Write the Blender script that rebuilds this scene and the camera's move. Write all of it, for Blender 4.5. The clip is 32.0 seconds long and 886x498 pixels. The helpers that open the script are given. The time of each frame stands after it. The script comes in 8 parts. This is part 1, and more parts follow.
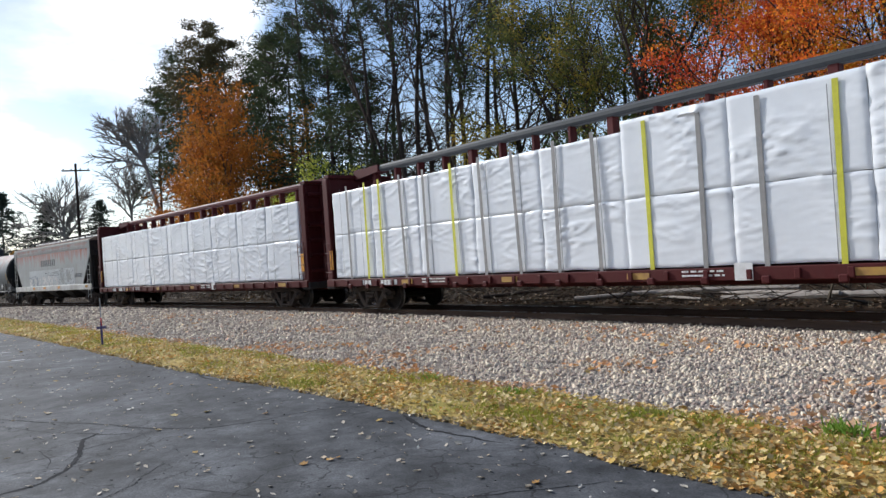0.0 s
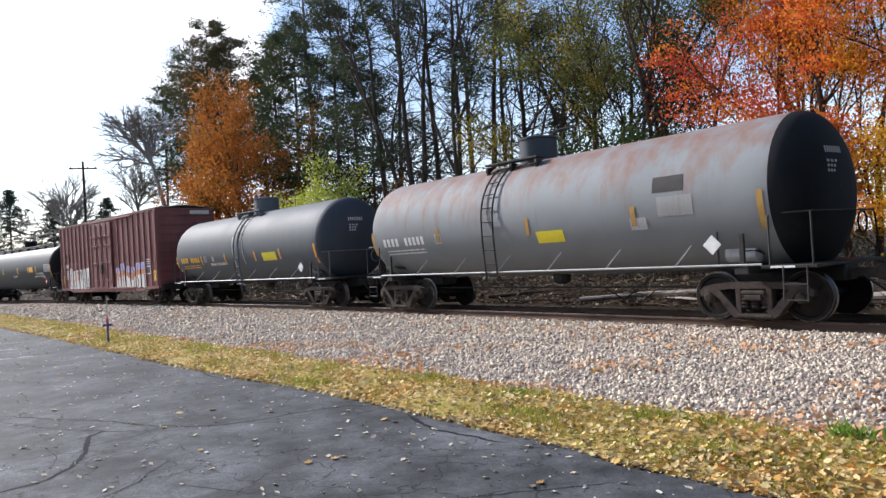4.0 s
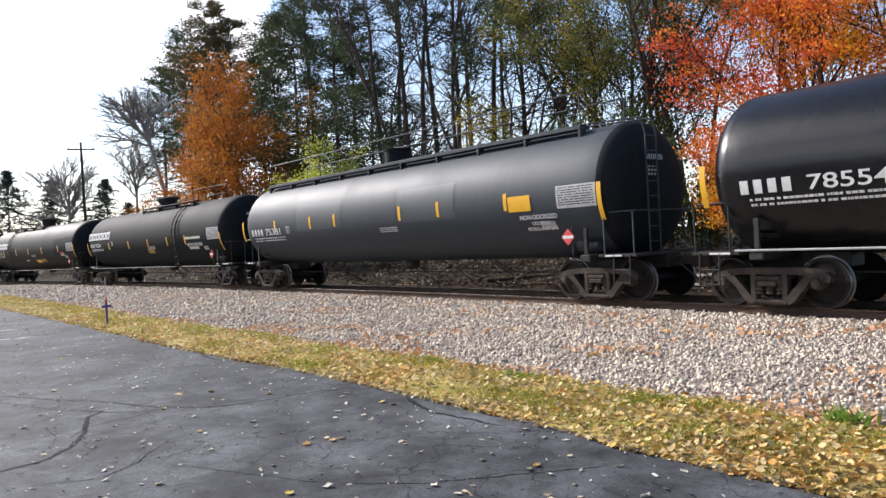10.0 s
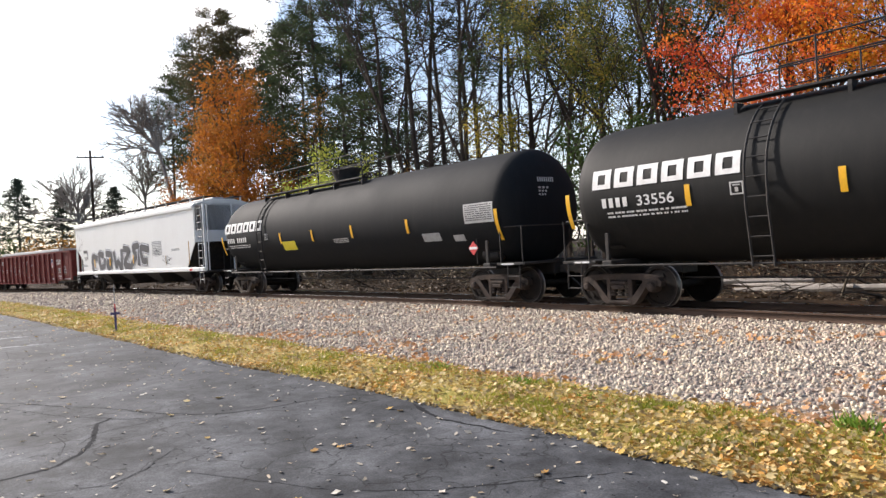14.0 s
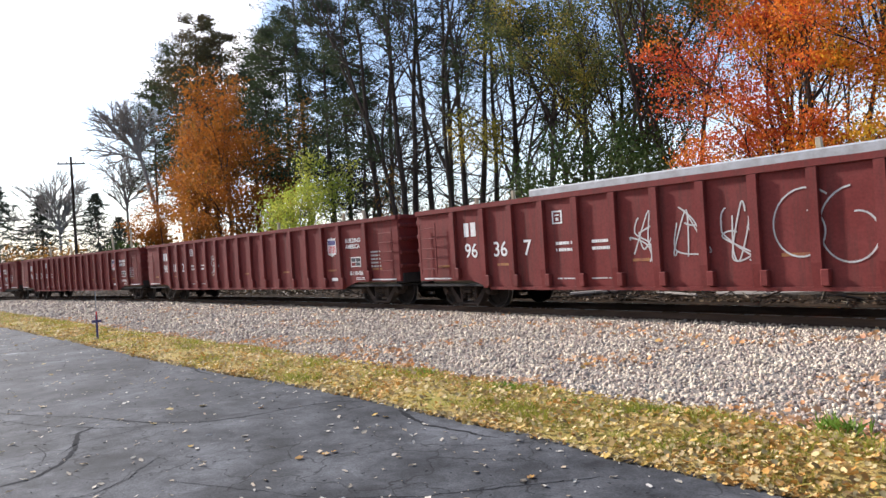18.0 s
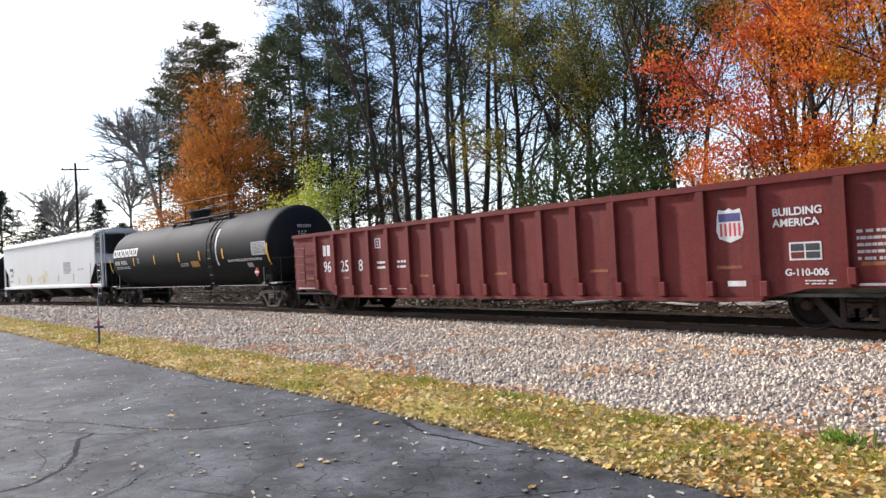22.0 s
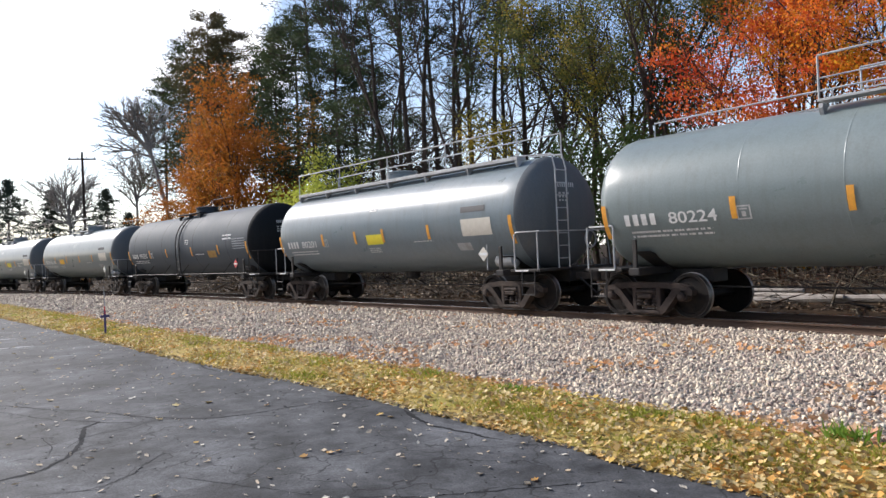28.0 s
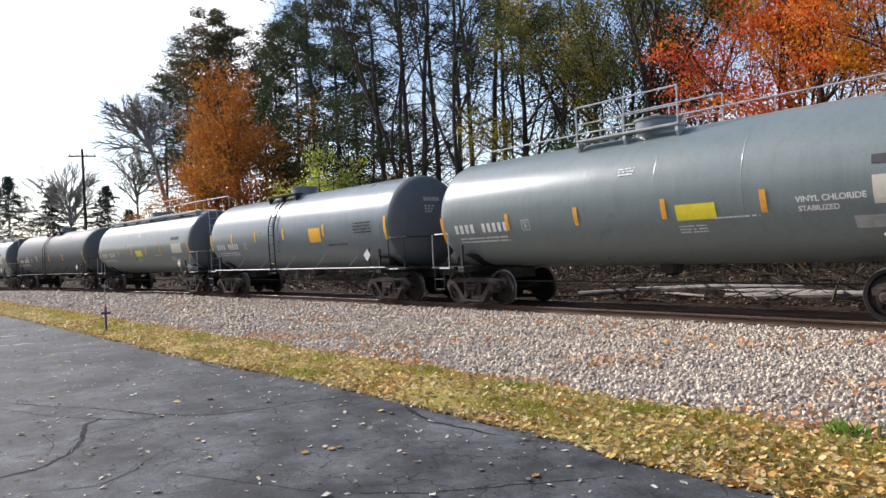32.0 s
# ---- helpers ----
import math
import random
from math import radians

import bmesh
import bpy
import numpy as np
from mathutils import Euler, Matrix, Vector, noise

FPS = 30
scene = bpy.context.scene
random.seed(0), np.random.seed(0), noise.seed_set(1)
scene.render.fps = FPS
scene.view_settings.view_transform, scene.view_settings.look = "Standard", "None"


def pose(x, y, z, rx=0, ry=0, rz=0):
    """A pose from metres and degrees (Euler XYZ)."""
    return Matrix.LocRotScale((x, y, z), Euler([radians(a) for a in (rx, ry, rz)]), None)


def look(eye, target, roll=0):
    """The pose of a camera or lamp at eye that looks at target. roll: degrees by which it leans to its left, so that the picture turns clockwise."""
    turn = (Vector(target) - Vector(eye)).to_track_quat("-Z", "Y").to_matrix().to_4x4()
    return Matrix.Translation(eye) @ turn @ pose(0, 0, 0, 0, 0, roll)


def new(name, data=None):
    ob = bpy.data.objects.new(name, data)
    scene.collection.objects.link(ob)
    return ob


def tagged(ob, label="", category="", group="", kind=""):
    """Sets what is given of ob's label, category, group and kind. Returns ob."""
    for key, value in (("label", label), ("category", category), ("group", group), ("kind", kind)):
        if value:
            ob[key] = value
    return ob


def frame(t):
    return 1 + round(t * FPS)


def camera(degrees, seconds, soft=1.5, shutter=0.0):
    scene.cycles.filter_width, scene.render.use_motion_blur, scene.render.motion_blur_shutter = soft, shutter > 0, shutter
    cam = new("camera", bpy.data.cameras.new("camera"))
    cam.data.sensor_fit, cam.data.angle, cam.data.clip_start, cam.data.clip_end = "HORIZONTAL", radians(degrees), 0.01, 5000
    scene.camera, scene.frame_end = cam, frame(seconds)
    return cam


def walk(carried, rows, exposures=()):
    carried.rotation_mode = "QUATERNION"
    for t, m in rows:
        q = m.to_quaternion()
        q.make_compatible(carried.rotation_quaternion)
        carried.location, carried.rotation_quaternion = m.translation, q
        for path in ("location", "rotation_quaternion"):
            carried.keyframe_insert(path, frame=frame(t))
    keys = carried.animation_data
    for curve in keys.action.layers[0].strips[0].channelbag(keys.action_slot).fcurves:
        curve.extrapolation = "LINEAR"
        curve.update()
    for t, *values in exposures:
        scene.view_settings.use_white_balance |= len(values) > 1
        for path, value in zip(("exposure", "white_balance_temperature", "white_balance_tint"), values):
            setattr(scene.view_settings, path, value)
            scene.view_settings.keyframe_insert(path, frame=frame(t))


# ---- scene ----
# The camera is held by hand at one spot beside the line and swings a little.
EYE = (0.0, 0.0, 1.6)
AIMS = [
    (0, 52.86, 0.50, -3.82), (0.5, 53.10, 0.26, -3.89), (1, 53.15, 0.18, -3.86), (1.5, 52.96, 0.40, -3.77), (2, 52.71, 0.39, -3.64),
    (2.5, 52.73, 0.30, -3.60), (3, 52.88, 0.30, -3.67), (3.5, 52.96, 0.39, -3.72), (5.5, 54.87, 0.60, -2.43), (6, 54.80, 0.52, -2.69),
    (6.5, 54.39, 0.28, -2.72), (7, 54.16, -0.09, -2.84), (7.5, 53.88, -0.42, -2.88), (8, 53.82, -0.63, -3.00), (8.5, 53.60, -0.79, -3.05),
    (9, 53.46, -0.66, -3.08), (9.5, 53.38, -0.78, -3.13), (10, 53.27, -0.80, -3.13), (10.5, 53.45, -0.79, -3.14), (11, 53.64, -0.76, -3.22),
    (11.5, 53.72, -0.66, -3.28), (12, 53.71, -0.76, -3.23), (12.5, 53.95, -0.63, -3.31), (13, 53.90, -0.60, -3.21), (13.5, 54.12, -0.51, -3.33),
    (14, 53.82, -0.27, -3.31), (14.5, 52.91, 0.59, -2.92), (16.5, 52.85, 0.29, -3.18), (17, 52.73, 0.24, -3.40), (17.5, 52.83, 0.08, -3.54),
    (18, 52.59, 0.09, -3.58), (18.5, 52.58, 0.27, -3.53), (19, 52.62, 0.25, -3.58), (19.5, 52.48, 0.38, -3.59), (20, 52.34, 0.27, -3.55),
    (20.5, 52.49, 0.47, -3.60), (21, 52.61, 0.44, -3.54), (21.5, 52.72, 0.41, -3.49), (22, 52.75, 0.77, -3.13), (22.5, 52.90, 0.95, -2.78),
    (23, 52.95, 0.94, -2.73), (23.5, 53.01, 0.97, -2.49), (24, 53.36, 0.77, -2.43), (24.5, 53.79, 0.59, -2.63), (25, 53.70, 0.43, -2.58),
    (25.5, 53.62, 0.26, -2.54), (27.5, 53.24, 0.19, -2.62), (28, 53.19, 0.19, -2.65), (28.5, 53.03, 0.15, -2.67), (29, 53.16, 0.06, -2.74),
    (29.5, 53.40, -0.14, -2.80), (30, 53.24, -0.23, -2.92), (30.5, 53.19, -0.37, -2.98), (31, 53.05, -0.42, -3.04), (31.5, 53.09, -0.21, -2.92),
    (32, 53.24, -0.09, -2.74),
]


def aim(yaw, pitch, roll):
    """A camera pose at EYE: yaw degrees left of +Y, pitch degrees up."""
    a, b = radians(yaw), radians(pitch)
    way = Vector((-math.sin(a) * math.cos(b), math.cos(a) * math.cos(b), math.sin(b)))
    return look(EYE, Vector(EYE) + way, roll)


cam = camera(62.8, 32.0, soft=1.45)
walk(cam, [(t, aim(y, p, r)) for t, y, p, r in AIMS],
     exposures=[(0, -0.16, 6240, 10), (2.4, -0.18, 6240, 10), (3.0, 0.18, 6320, 13.5), (3.5, 0.22, 6320, 13.5), (5.5, 0.6, 6470, 13.5), (7.5, 0.4, 6470, 12.5), (9, 0.24, 6470, 12.5), (10, 0.4, 6520, 13.5), (12, 0.57, 6620, 13.5), (14.2, 0.36, 6920, 14.5),
                (16.5, -0.48, 6520, 11.5), (17.2, -0.38, 6520, 12.5), (18.0, 0.37, 6520, 14.5), (19, 0.31, 6520, 14.5), (20, 0.33, 6520, 14.5), (24.3, 0.44, 6550, 13.5), (25.0, -0.68, 6420, 11.5),
                (25.5, -0.68, 6420, 11.5), (27.5, 0.22, 6570, 13.5), (29.2, 0.25, 6570, 13.5), (29.9, 0.38, 6530, 13.5), (30.3, 0.36, 6530, 13.5), (31.0, 0.16, 6550, 13.5), (32, 0.2, 6550, 13.5)])

# ---- light ----
TO_SUN = Vector((-0.82, -0.26, 0.53)).normalized()
sun = new("sun", bpy.data.lights.new("sun", "SUN"))
sun.data.energy, sun.data.angle, sun.data.color = 5.0, radians(4.0), (1.0, 0.97, 0.93)
sun.matrix_world = look((0, 0, 60), Vector((0, 0, 60)) - TO_SUN)


def make_world():
    w = bpy.data.worlds.new("sky")
    scene.world = w
    w.use_nodes = True
    nt = w.node_tree
    nt.nodes.clear()
    out, bg = nt.nodes.new("ShaderNodeOutputWorld"), nt.nodes.new("ShaderNodeBackground")
    sky = nt.nodes.new("ShaderNodeTexSky")
    sky.sky_type, sky.sun_disc = "NISHITA", False
    sky.sun_elevation, sky.sun_rotation = math.asin(TO_SUN.z), math.atan2(TO_SUN.x, TO_SUN.y)
    sky.air_density, sky.dust_density, sky.ozone_density = 1.0, 0.8, 2.0
    co = nt.nodes.new("ShaderNodeTexCoord")
    mp = nt.nodes.new("ShaderNodeMapping")
    mp.inputs["Scale"].default_value = (1.0, 1.0, 2.6)
    mp.inputs["Location"].default_value = (0.35, 0.1, 0.2)
    big = nt.nodes.new("ShaderNodeTexNoise")
    big.inputs["Scale"].default_value, big.inputs["Detail"].default_value, big.inputs["Roughness"].default_value = 1.7, 9.0, 0.55
    sep = nt.nodes.new("ShaderNodeSeparateXYZ")
    side = nt.nodes.new("ShaderNodeMath")
    side.operation = "MULTIPLY_ADD"
    side.inputs[1].default_value = 0.6
    west = nt.nodes.new("ShaderNodeMapRange")  # the cloud bank stands in the west and south-west
    west.inputs["From Min"].default_value, west.inputs["From Max"].default_value = -0.44, -0.66
    west.inputs["To Min"].default_value, west.inputs["To Max"].default_value = -0.30, 0.055
    add = nt.nodes.new("ShaderNodeMath")
    add.operation = "ADD"
    ramp = nt.nodes.new("ShaderNodeValToRGB")
    ramp.color_ramp.elements[0].position, ramp.color_ramp.elements[1].position = 0.47, 0.56
    ramp.color_ramp.elements[0].color = (0.0, 0.0, 0.0, 1)
    fine = nt.nodes.new("ShaderNodeTexNoise")
    fine.inputs["Scale"].default_value, fine.inputs["Detail"].default_value = 3.1, 8.0
    shade = nt.nodes.new("ShaderNodeValToRGB")
    shade.color_ramp.elements[0].position, shade.color_ramp.elements[1].position = 0.36, 0.56
    shade.color_ramp.elements[0].color, shade.color_ramp.elements[1].color = (5.8, 6.5, 7.6, 1), (12.2, 12.4, 12.8, 1)
    mix = nt.nodes.new("ShaderNodeMix")
    mix.data_type = "RGBA"
    ln = nt.links.new
    ln(co.outputs["Generated"], mp.inputs["Vector"])
    ln(mp.outputs["Vector"], big.inputs["Vector"])
    ln(mp.outputs["Vector"], fine.inputs["Vector"])
    ln(co.outputs["Generated"], sep.inputs["Vector"])
    ln(sep.outputs["Y"], side.inputs[0])
    ln(sep.outputs["X"], side.inputs[2])
    ln(side.outputs["Value"], west.inputs["Value"])
    ln(big.outputs["Fac"], add.inputs[0])
    ln(west.outputs["Result"], add.inputs[1])
    ln(add.outputs["Value"], ramp.inputs["Fac"])
    ln(fine.outputs["Fac"], shade.inputs["Fac"])
    low = nt.nodes.new("ShaderNodeMapRange")  # pale haze towards the horizon
    low.inputs["From Min"].default_value, low.inputs["From Max"].default_value = 0.04, 0.24
    low.inputs["To Min"].default_value, low.inputs["To Max"].default_value = 0.34, 0.01
    most = nt.nodes.new("ShaderNodeMath")
    most.operation = "MAXIMUM"
    ln(sep.outputs["Z"], low.inputs["Value"])
    ln(low.outputs["Result"], most.inputs[0])
    ln(ramp.outputs["Color"], most.inputs[1])
    ln(most.outputs["Value"], mix.inputs["Factor"])
    ln(sky.outputs["Color"], mix.inputs[6])
    ln(shade.outputs["Color"], mix.inputs[7])
    ln(mix.outputs[2], bg.inputs["Color"])
    bg.inputs["Strength"].default_value = 0.15
    ln(bg.outputs["Background"], out.inputs["Surface"])


make_world()


# ---- geometry helpers ----
class Geo:
    """Points and faces of one mesh."""

    def __init__(self):
        self.v, self.f = [], []

    def add(self, verts, faces):
        n = len(self.v)
        self.v.extend(verts)
        self.f.extend([tuple(i + n for i in q) for q in faces])
        return self

    def box(self, x0, x1, y0, y1, z0, z1, b=0.0):
        if b <= 0:
            p = [(x, y, z) for x in (x0, x1) for y in (y0, y1) for z in (z0, z1)]
            return self.add(p, [(0, 1, 3, 2), (4, 6, 7, 5), (0, 4, 5, 1), (2, 3, 7, 6), (0, 2, 6, 4), (1, 5, 7, 3)])
        c, h, p = ((x0 + x1) / 2, (y0 + y1) / 2, (z0 + z1) / 2), ((x1 - x0) / 2, (y1 - y0) / 2, (z1 - z0) / 2), []
        for sx in (-1, 1):
            for sy in (-1, 1):
                for sz in (-1, 1):
                    for k in range(3):
                        e = [h[i] - (0 if i == k else b) for i in range(3)]
                        p.append((c[0] + sx * e[0], c[1] + sy * e[1], c[2] + sz * e[2]))
        q = lambda i, j, k, n: (i * 4 + j * 2 + k) * 3 + n
        f = []
        for s in (0, 1):
            f += [(q(s, 0, 0, 0), q(s, 0, 1, 0), q(s, 1, 1, 0), q(s, 1, 0, 0)), (q(0, s, 0, 1), q(1, s, 0, 1), q(1, s, 1, 1), q(0, s, 1, 1)),
                  (q(0, 0, s, 2), q(0, 1, s, 2), q(1, 1, s, 2), q(1, 0, s, 2))]
            for r in (0, 1):
                f += [(q(s, r, 0, 0), q(s, r, 1, 0), q(s, r, 1, 1), q(s, r, 0, 1)), (q(s, 0, r, 0), q(s, 1, r, 0), q(s, 1, r, 2), q(s, 0, r, 2)),
                      (q(0, s, r, 1), q(1, s, r, 1), q(1, s, r, 2), q(0, s, r, 2))]
                for w in (0, 1):
                    f.append((q(s, r, w, 0), q(s, r, w, 1), q(s, r, w, 2)))
        return self.add(p, f)

    def tube(self, pts, r, n=6, cap=True, r1=None):
        pts = [Vector(p) for p in pts]
        m, rings = len(pts), []
        up = None
        for i, p in enumerate(pts):
            d = (pts[min(i + 1, m - 1)] - pts[max(i - 1, 0)]).normalized()
            if up is None:
                up = d.cross(Vector((0.3, 0.2, 1.0)) if abs(d.z) < 0.9 else Vector((1, 0.1, 0))).normalized()
            up = (up - d * up.dot(d)).normalized()
            w, rad = d.cross(up), r if r1 is None else r + (r1 - r) * i / (m - 1)
            rings.append([tuple(p + (up * math.cos(a) + w * math.sin(a)) * rad) for a in (2 * math.pi * k / n for k in range(n))])
        v = [q for ring in rings for q in ring]
        f = [(i * n + k, i * n + (k + 1) % n, (i + 1) * n + (k + 1) % n, (i + 1) * n + k) for i in range(m - 1) for k in range(n)]
        if cap:
            f += [tuple(range(n))[::-1], tuple((m - 1) * n + k for k in range(n))]
        return self.add(v, f)

    def lathe_x(self, prof, n=32, y=0.0, z=0.0, a0=0.0, a1=2 * math.pi):
        """prof: rows of (x, radius), turned about the line along x through (y, z)."""
        full = abs(a1 - a0 - 2 * math.pi) < 1e-6
        k = n if full else n + 1
        v = [(x, y + r * math.cos(a), z + r * math.sin(a)) for x, r in prof for a in (a0 + (a1 - a0) * j / n for j in range(k))]
        f = [(i * k + j, i * k + (j + 1) % k, (i + 1) * k + (j + 1) % k, (i + 1) * k + j) for i in range(len(prof) - 1) for j in range(n)]
        return self.add(v, f)

    def lathe_z(self, prof, n=20, x=0.0, y=0.0):
        v = [(x + r * math.cos(a), y + r * math.sin(a), z) for r, z in prof for a in (2 * math.pi * j / n for j in range(n))]
        f = [(i * n + j, i * n + (j + 1) % n, (i + 1) * n + (j + 1) % n, (i + 1) * n + j) for i in range(len(prof) - 1) for j in range(n)]
        f.append(tuple((len(prof) - 1) * n + j for j in range(n)))
        return self.add(v, f)

    def lathe_y(self, prof, n=28, x=0.0, z=0.0):
        """prof: rows of (y, radius), turned about the line along y."""
        v = [(x + r * math.cos(a), y, z + r * math.sin(a)) for y, r in prof for a in (2 * math.pi * j / n for j in range(n))]
        f = [(i * n + j, i * n + (j + 1) % n, (i + 1) * n + (j + 1) % n, (i + 1) * n + j) for i in range(len(prof) - 1) for j in range(n)]
        return self.add(v, f)

    def prism_y(self, poly, y0, y1):
        """A polygon in the xz plane, given thickness along y."""
        n = len(poly)
        v = [(x, y0, z) for x, z in poly] + [(x, y1, z) for x, z in poly]
        return self.add(v, [tuple(range(n)), tuple(range(2 * n - 1, n - 1, -1))] + [(i, i + n, (i + 1) % n + n, (i + 1) % n) for i in range(n)])

    def prism_x(self, poly, x0, x1):
        """A polygon in the yz plane, given thickness along x."""
        n = len(poly)
        v = [(x0, y, z) for y, z in poly] + [(x1, y, z) for y, z in poly]
        return self.add(v, [tuple(range(n)), tuple(range(2 * n - 1, n - 1, -1))] + [(i, i + n, (i + 1) % n + n, (i + 1) % n) for i in range(n)])


def finish(me, smooth=False, angle=None):
    bm = bmesh.new()
    bm.from_mesh(me)
    bmesh.ops.recalc_face_normals(bm, faces=bm.faces)
    bm.to_mesh(me)
    bm.free()
    if smooth:
        me.polygons.foreach_set("use_smooth", [True] * len(me.polygons))
        if angle:
            me.set_sharp_from_angle(angle=radians(angle))
    return me


def part(name, g, material, parent=None, label="", smooth=False, angle=40):
    """Links a Geo (or a ready mesh) as one mesh object, under parent where there is one."""
    if isinstance(g, Geo):
        me = bpy.data.meshes.new(name)
        me.from_pydata(g.v, [], g.f)
        finish(me, smooth, angle)
        me.materials.append(material)
    else:
        me = g
    ob = new(name, me)
    ob.parent = parent
    return tagged(ob, label)


def cloud_mesh(name, V, F, material):
    """A mesh from arrays of points and of triangles."""
    me = bpy.data.meshes.new(name)
    me.vertices.add(len(V))
    me.vertices.foreach_set("co", np.asarray(V, dtype=np.float32).ravel())
    n, k = F.shape
    me.loops.add(n * k)
    me.loops.foreach_set("vertex_index", np.asarray(F, dtype=np.int32).ravel())
    me.polygons.add(n)
    me.polygons.foreach_set("loop_start", np.arange(0, n * k, k, dtype=np.int32))
    me.update(calc_edges=True)
    me.materials.append(material)
    return me


def empty(name, parent=None):
    ob = new(name)
    ob.empty_display_size = 0.3
    ob.parent = parent
    return ob


def scatter(shapeV, shapeF, P, size, rng, tilt=math.pi):
    """Copies of one small shape at the points P, turned by chance."""
    n, m = len(P), len(shapeV)
    yaw, a, b = rng.uniform(0, 2 * math.pi, n), rng.uniform(-tilt, tilt, n), rng.uniform(-tilt, tilt, n)
    cy, sy, ca, sa, cb, sb = np.cos(yaw), np.sin(yaw), np.cos(a), np.sin(a), np.cos(b), np.sin(b)
    S = shapeV[None] * (size[:, None, None] if size.ndim == 1 else size[:, None, :])
    x, y, z = S[..., 0], S[..., 1], S[..., 2]
    y, z = y * ca[:, None] - z * sa[:, None], y * sa[:, None] + z * ca[:, None]
    x, z = x * cb[:, None] + z * sb[:, None], -x * sb[:, None] + z * cb[:, None]
    x, y = x * cy[:, None] - y * sy[:, None], x * sy[:, None] + y * cy[:, None]
    V = np.stack([x, y, z], -1) + P[:, None]
    F = shapeF[None] + (np.arange(n) * m)[:, None, None]
    return V.reshape(-1, 3), F.reshape(-1, shapeF.shape[1])


# ---- materials ----
def mat(name, color, rough=0.6, second=None, scale=3.0, amount=0.5, bump=0.02, bscale=60.0, metal=0.0, streak=None, streak_amount=0.5,
        island=0.0, obrand=0.0, coat=0.0, translucent=0.0, spec=0.5, stretch=(1, 1, 1), space="Object", gloss_var=0.1, speck=0.17):
    """A painted, stained or grained surface: base colour, a second colour in patches, streaks, fine relief."""
    m = bpy.data.materials.new(name)
    m.use_nodes = True
    nt = m.node_tree
    ln, N = nt.links.new, nt.nodes.new
    b = nt.nodes["Principled BSDF"]
    b.inputs["Roughness"].default_value, b.inputs["Metallic"].default_value = rough, metal
    b.inputs["Specular IOR Level"].default_value, b.inputs["Coat Weight"].default_value = spec, coat
    b.inputs["Coat Roughness"].default_value = 0.12
    co = N("ShaderNodeTexCoord")
    mp = N("ShaderNodeMapping")
    mp.inputs["Scale"].default_value = stretch
    ln(co.outputs[space], mp.inputs["Vector"])
    n1, n2 = N("ShaderNodeTexNoise"), N("ShaderNodeTexNoise")
    n1.inputs["Scale"].default_value, n1.inputs["Detail"].default_value, n1.inputs["Roughness"].default_value = scale, 6.0, 0.6
    n2.inputs["Scale"].default_value, n2.inputs["Detail"].default_value = bscale, 4.0
    ln(mp.outputs["Vector"], n1.inputs["Vector"])
    ln(mp.outputs["Vector"], n2.inputs["Vector"])
    col = second or tuple(c * 0.6 for c in color)
    mr = N("ShaderNodeMapRange")
    mr.inputs["From Min"].default_value, mr.inputs["From Max"].default_value = 0.38, 0.68
    mr.inputs["To Max"].default_value = amount
    ln(n1.outputs["Fac"], mr.inputs["Value"])
    mix = N("ShaderNodeMix")
    mix.data_type = "RGBA"
    mix.inputs[6].default_value, mix.inputs[7].default_value = (*color, 1), (*col, 1)
    ln(mr.outputs["Result"], mix.inputs["Factor"])
    last = mix.outputs[2]
    if streak:
        ms = N("ShaderNodeMapping")
        ms.inputs["Scale"].default_value = (2.6, 2.6, 0.22)
        ln(co.outputs["Object"], ms.inputs["Vector"])
        n3 = N("ShaderNodeTexNoise")
        n3.inputs["Scale"].default_value, n3.inputs["Detail"].default_value, n3.inputs["Roughness"].default_value = 2.2, 7.0, 0.7
        ln(ms.outputs["Vector"], n3.inputs["Vector"])
        r3 = N("ShaderNodeMapRange")
        r3.inputs["From Min"].default_value, r3.inputs["From Max"].default_value, r3.inputs["To Max"].default_value = 0.47, 0.68, streak_amount
        ln(n3.outputs["Fac"], r3.inputs["Value"])
        mx = N("ShaderNodeMix")
        mx.data_type = "RGBA"
        ln(r3.outputs["Result"], mx.inputs["Factor"])
        ln(last, mx.inputs[6])
        mx.inputs[7].default_value = (*streak, 1)
        last = mx.outputs[2]
    fine = N("ShaderNodeMapRange")
    fine.inputs["To Min"].default_value, fine.inputs["To Max"].default_value = 1 - speck, 1 + speck
    ln(n2.outputs["Fac"], fine.inputs["Value"])
    hs = N("ShaderNodeHueSaturation")
    ln(last, hs.inputs["Color"])
    ln(fine.outputs["Result"], hs.inputs["Value"])
    if island or obrand:
        if island:
            ge = N("ShaderNodeNewGeometry")
            src, k = ge.outputs["Random Per Island"], island
        else:
            oi = N("ShaderNodeObjectInfo")
            src, k = oi.outputs["Random"], obrand
        ri = N("ShaderNodeMapRange")
        ri.inputs["To Min"].default_value, ri.inputs["To Max"].default_value = 1 - k, 1 + k
        ln(src, ri.inputs["Value"])
        mu = N("ShaderNodeMath")
        mu.operation = "MULTIPLY"
        ln(fine.outputs["Result"], mu.inputs[0])
        ln(ri.outputs["Result"], mu.inputs[1])
        ln(mu.outputs["Value"], hs.inputs["Value"])
        rh = N("ShaderNodeMapRange")
        rh.inputs["To Min"].default_value, rh.inputs["To Max"].default_value = 0.5 - 0.05 * k, 0.5 + 0.05 * k
        ln(src, rh.inputs["Value"])
        ln(rh.outputs["Result"], hs.inputs["Hue"])
    ln(hs.outputs["Color"], b.inputs["Base Color"])
    rr = N("ShaderNodeMapRange")
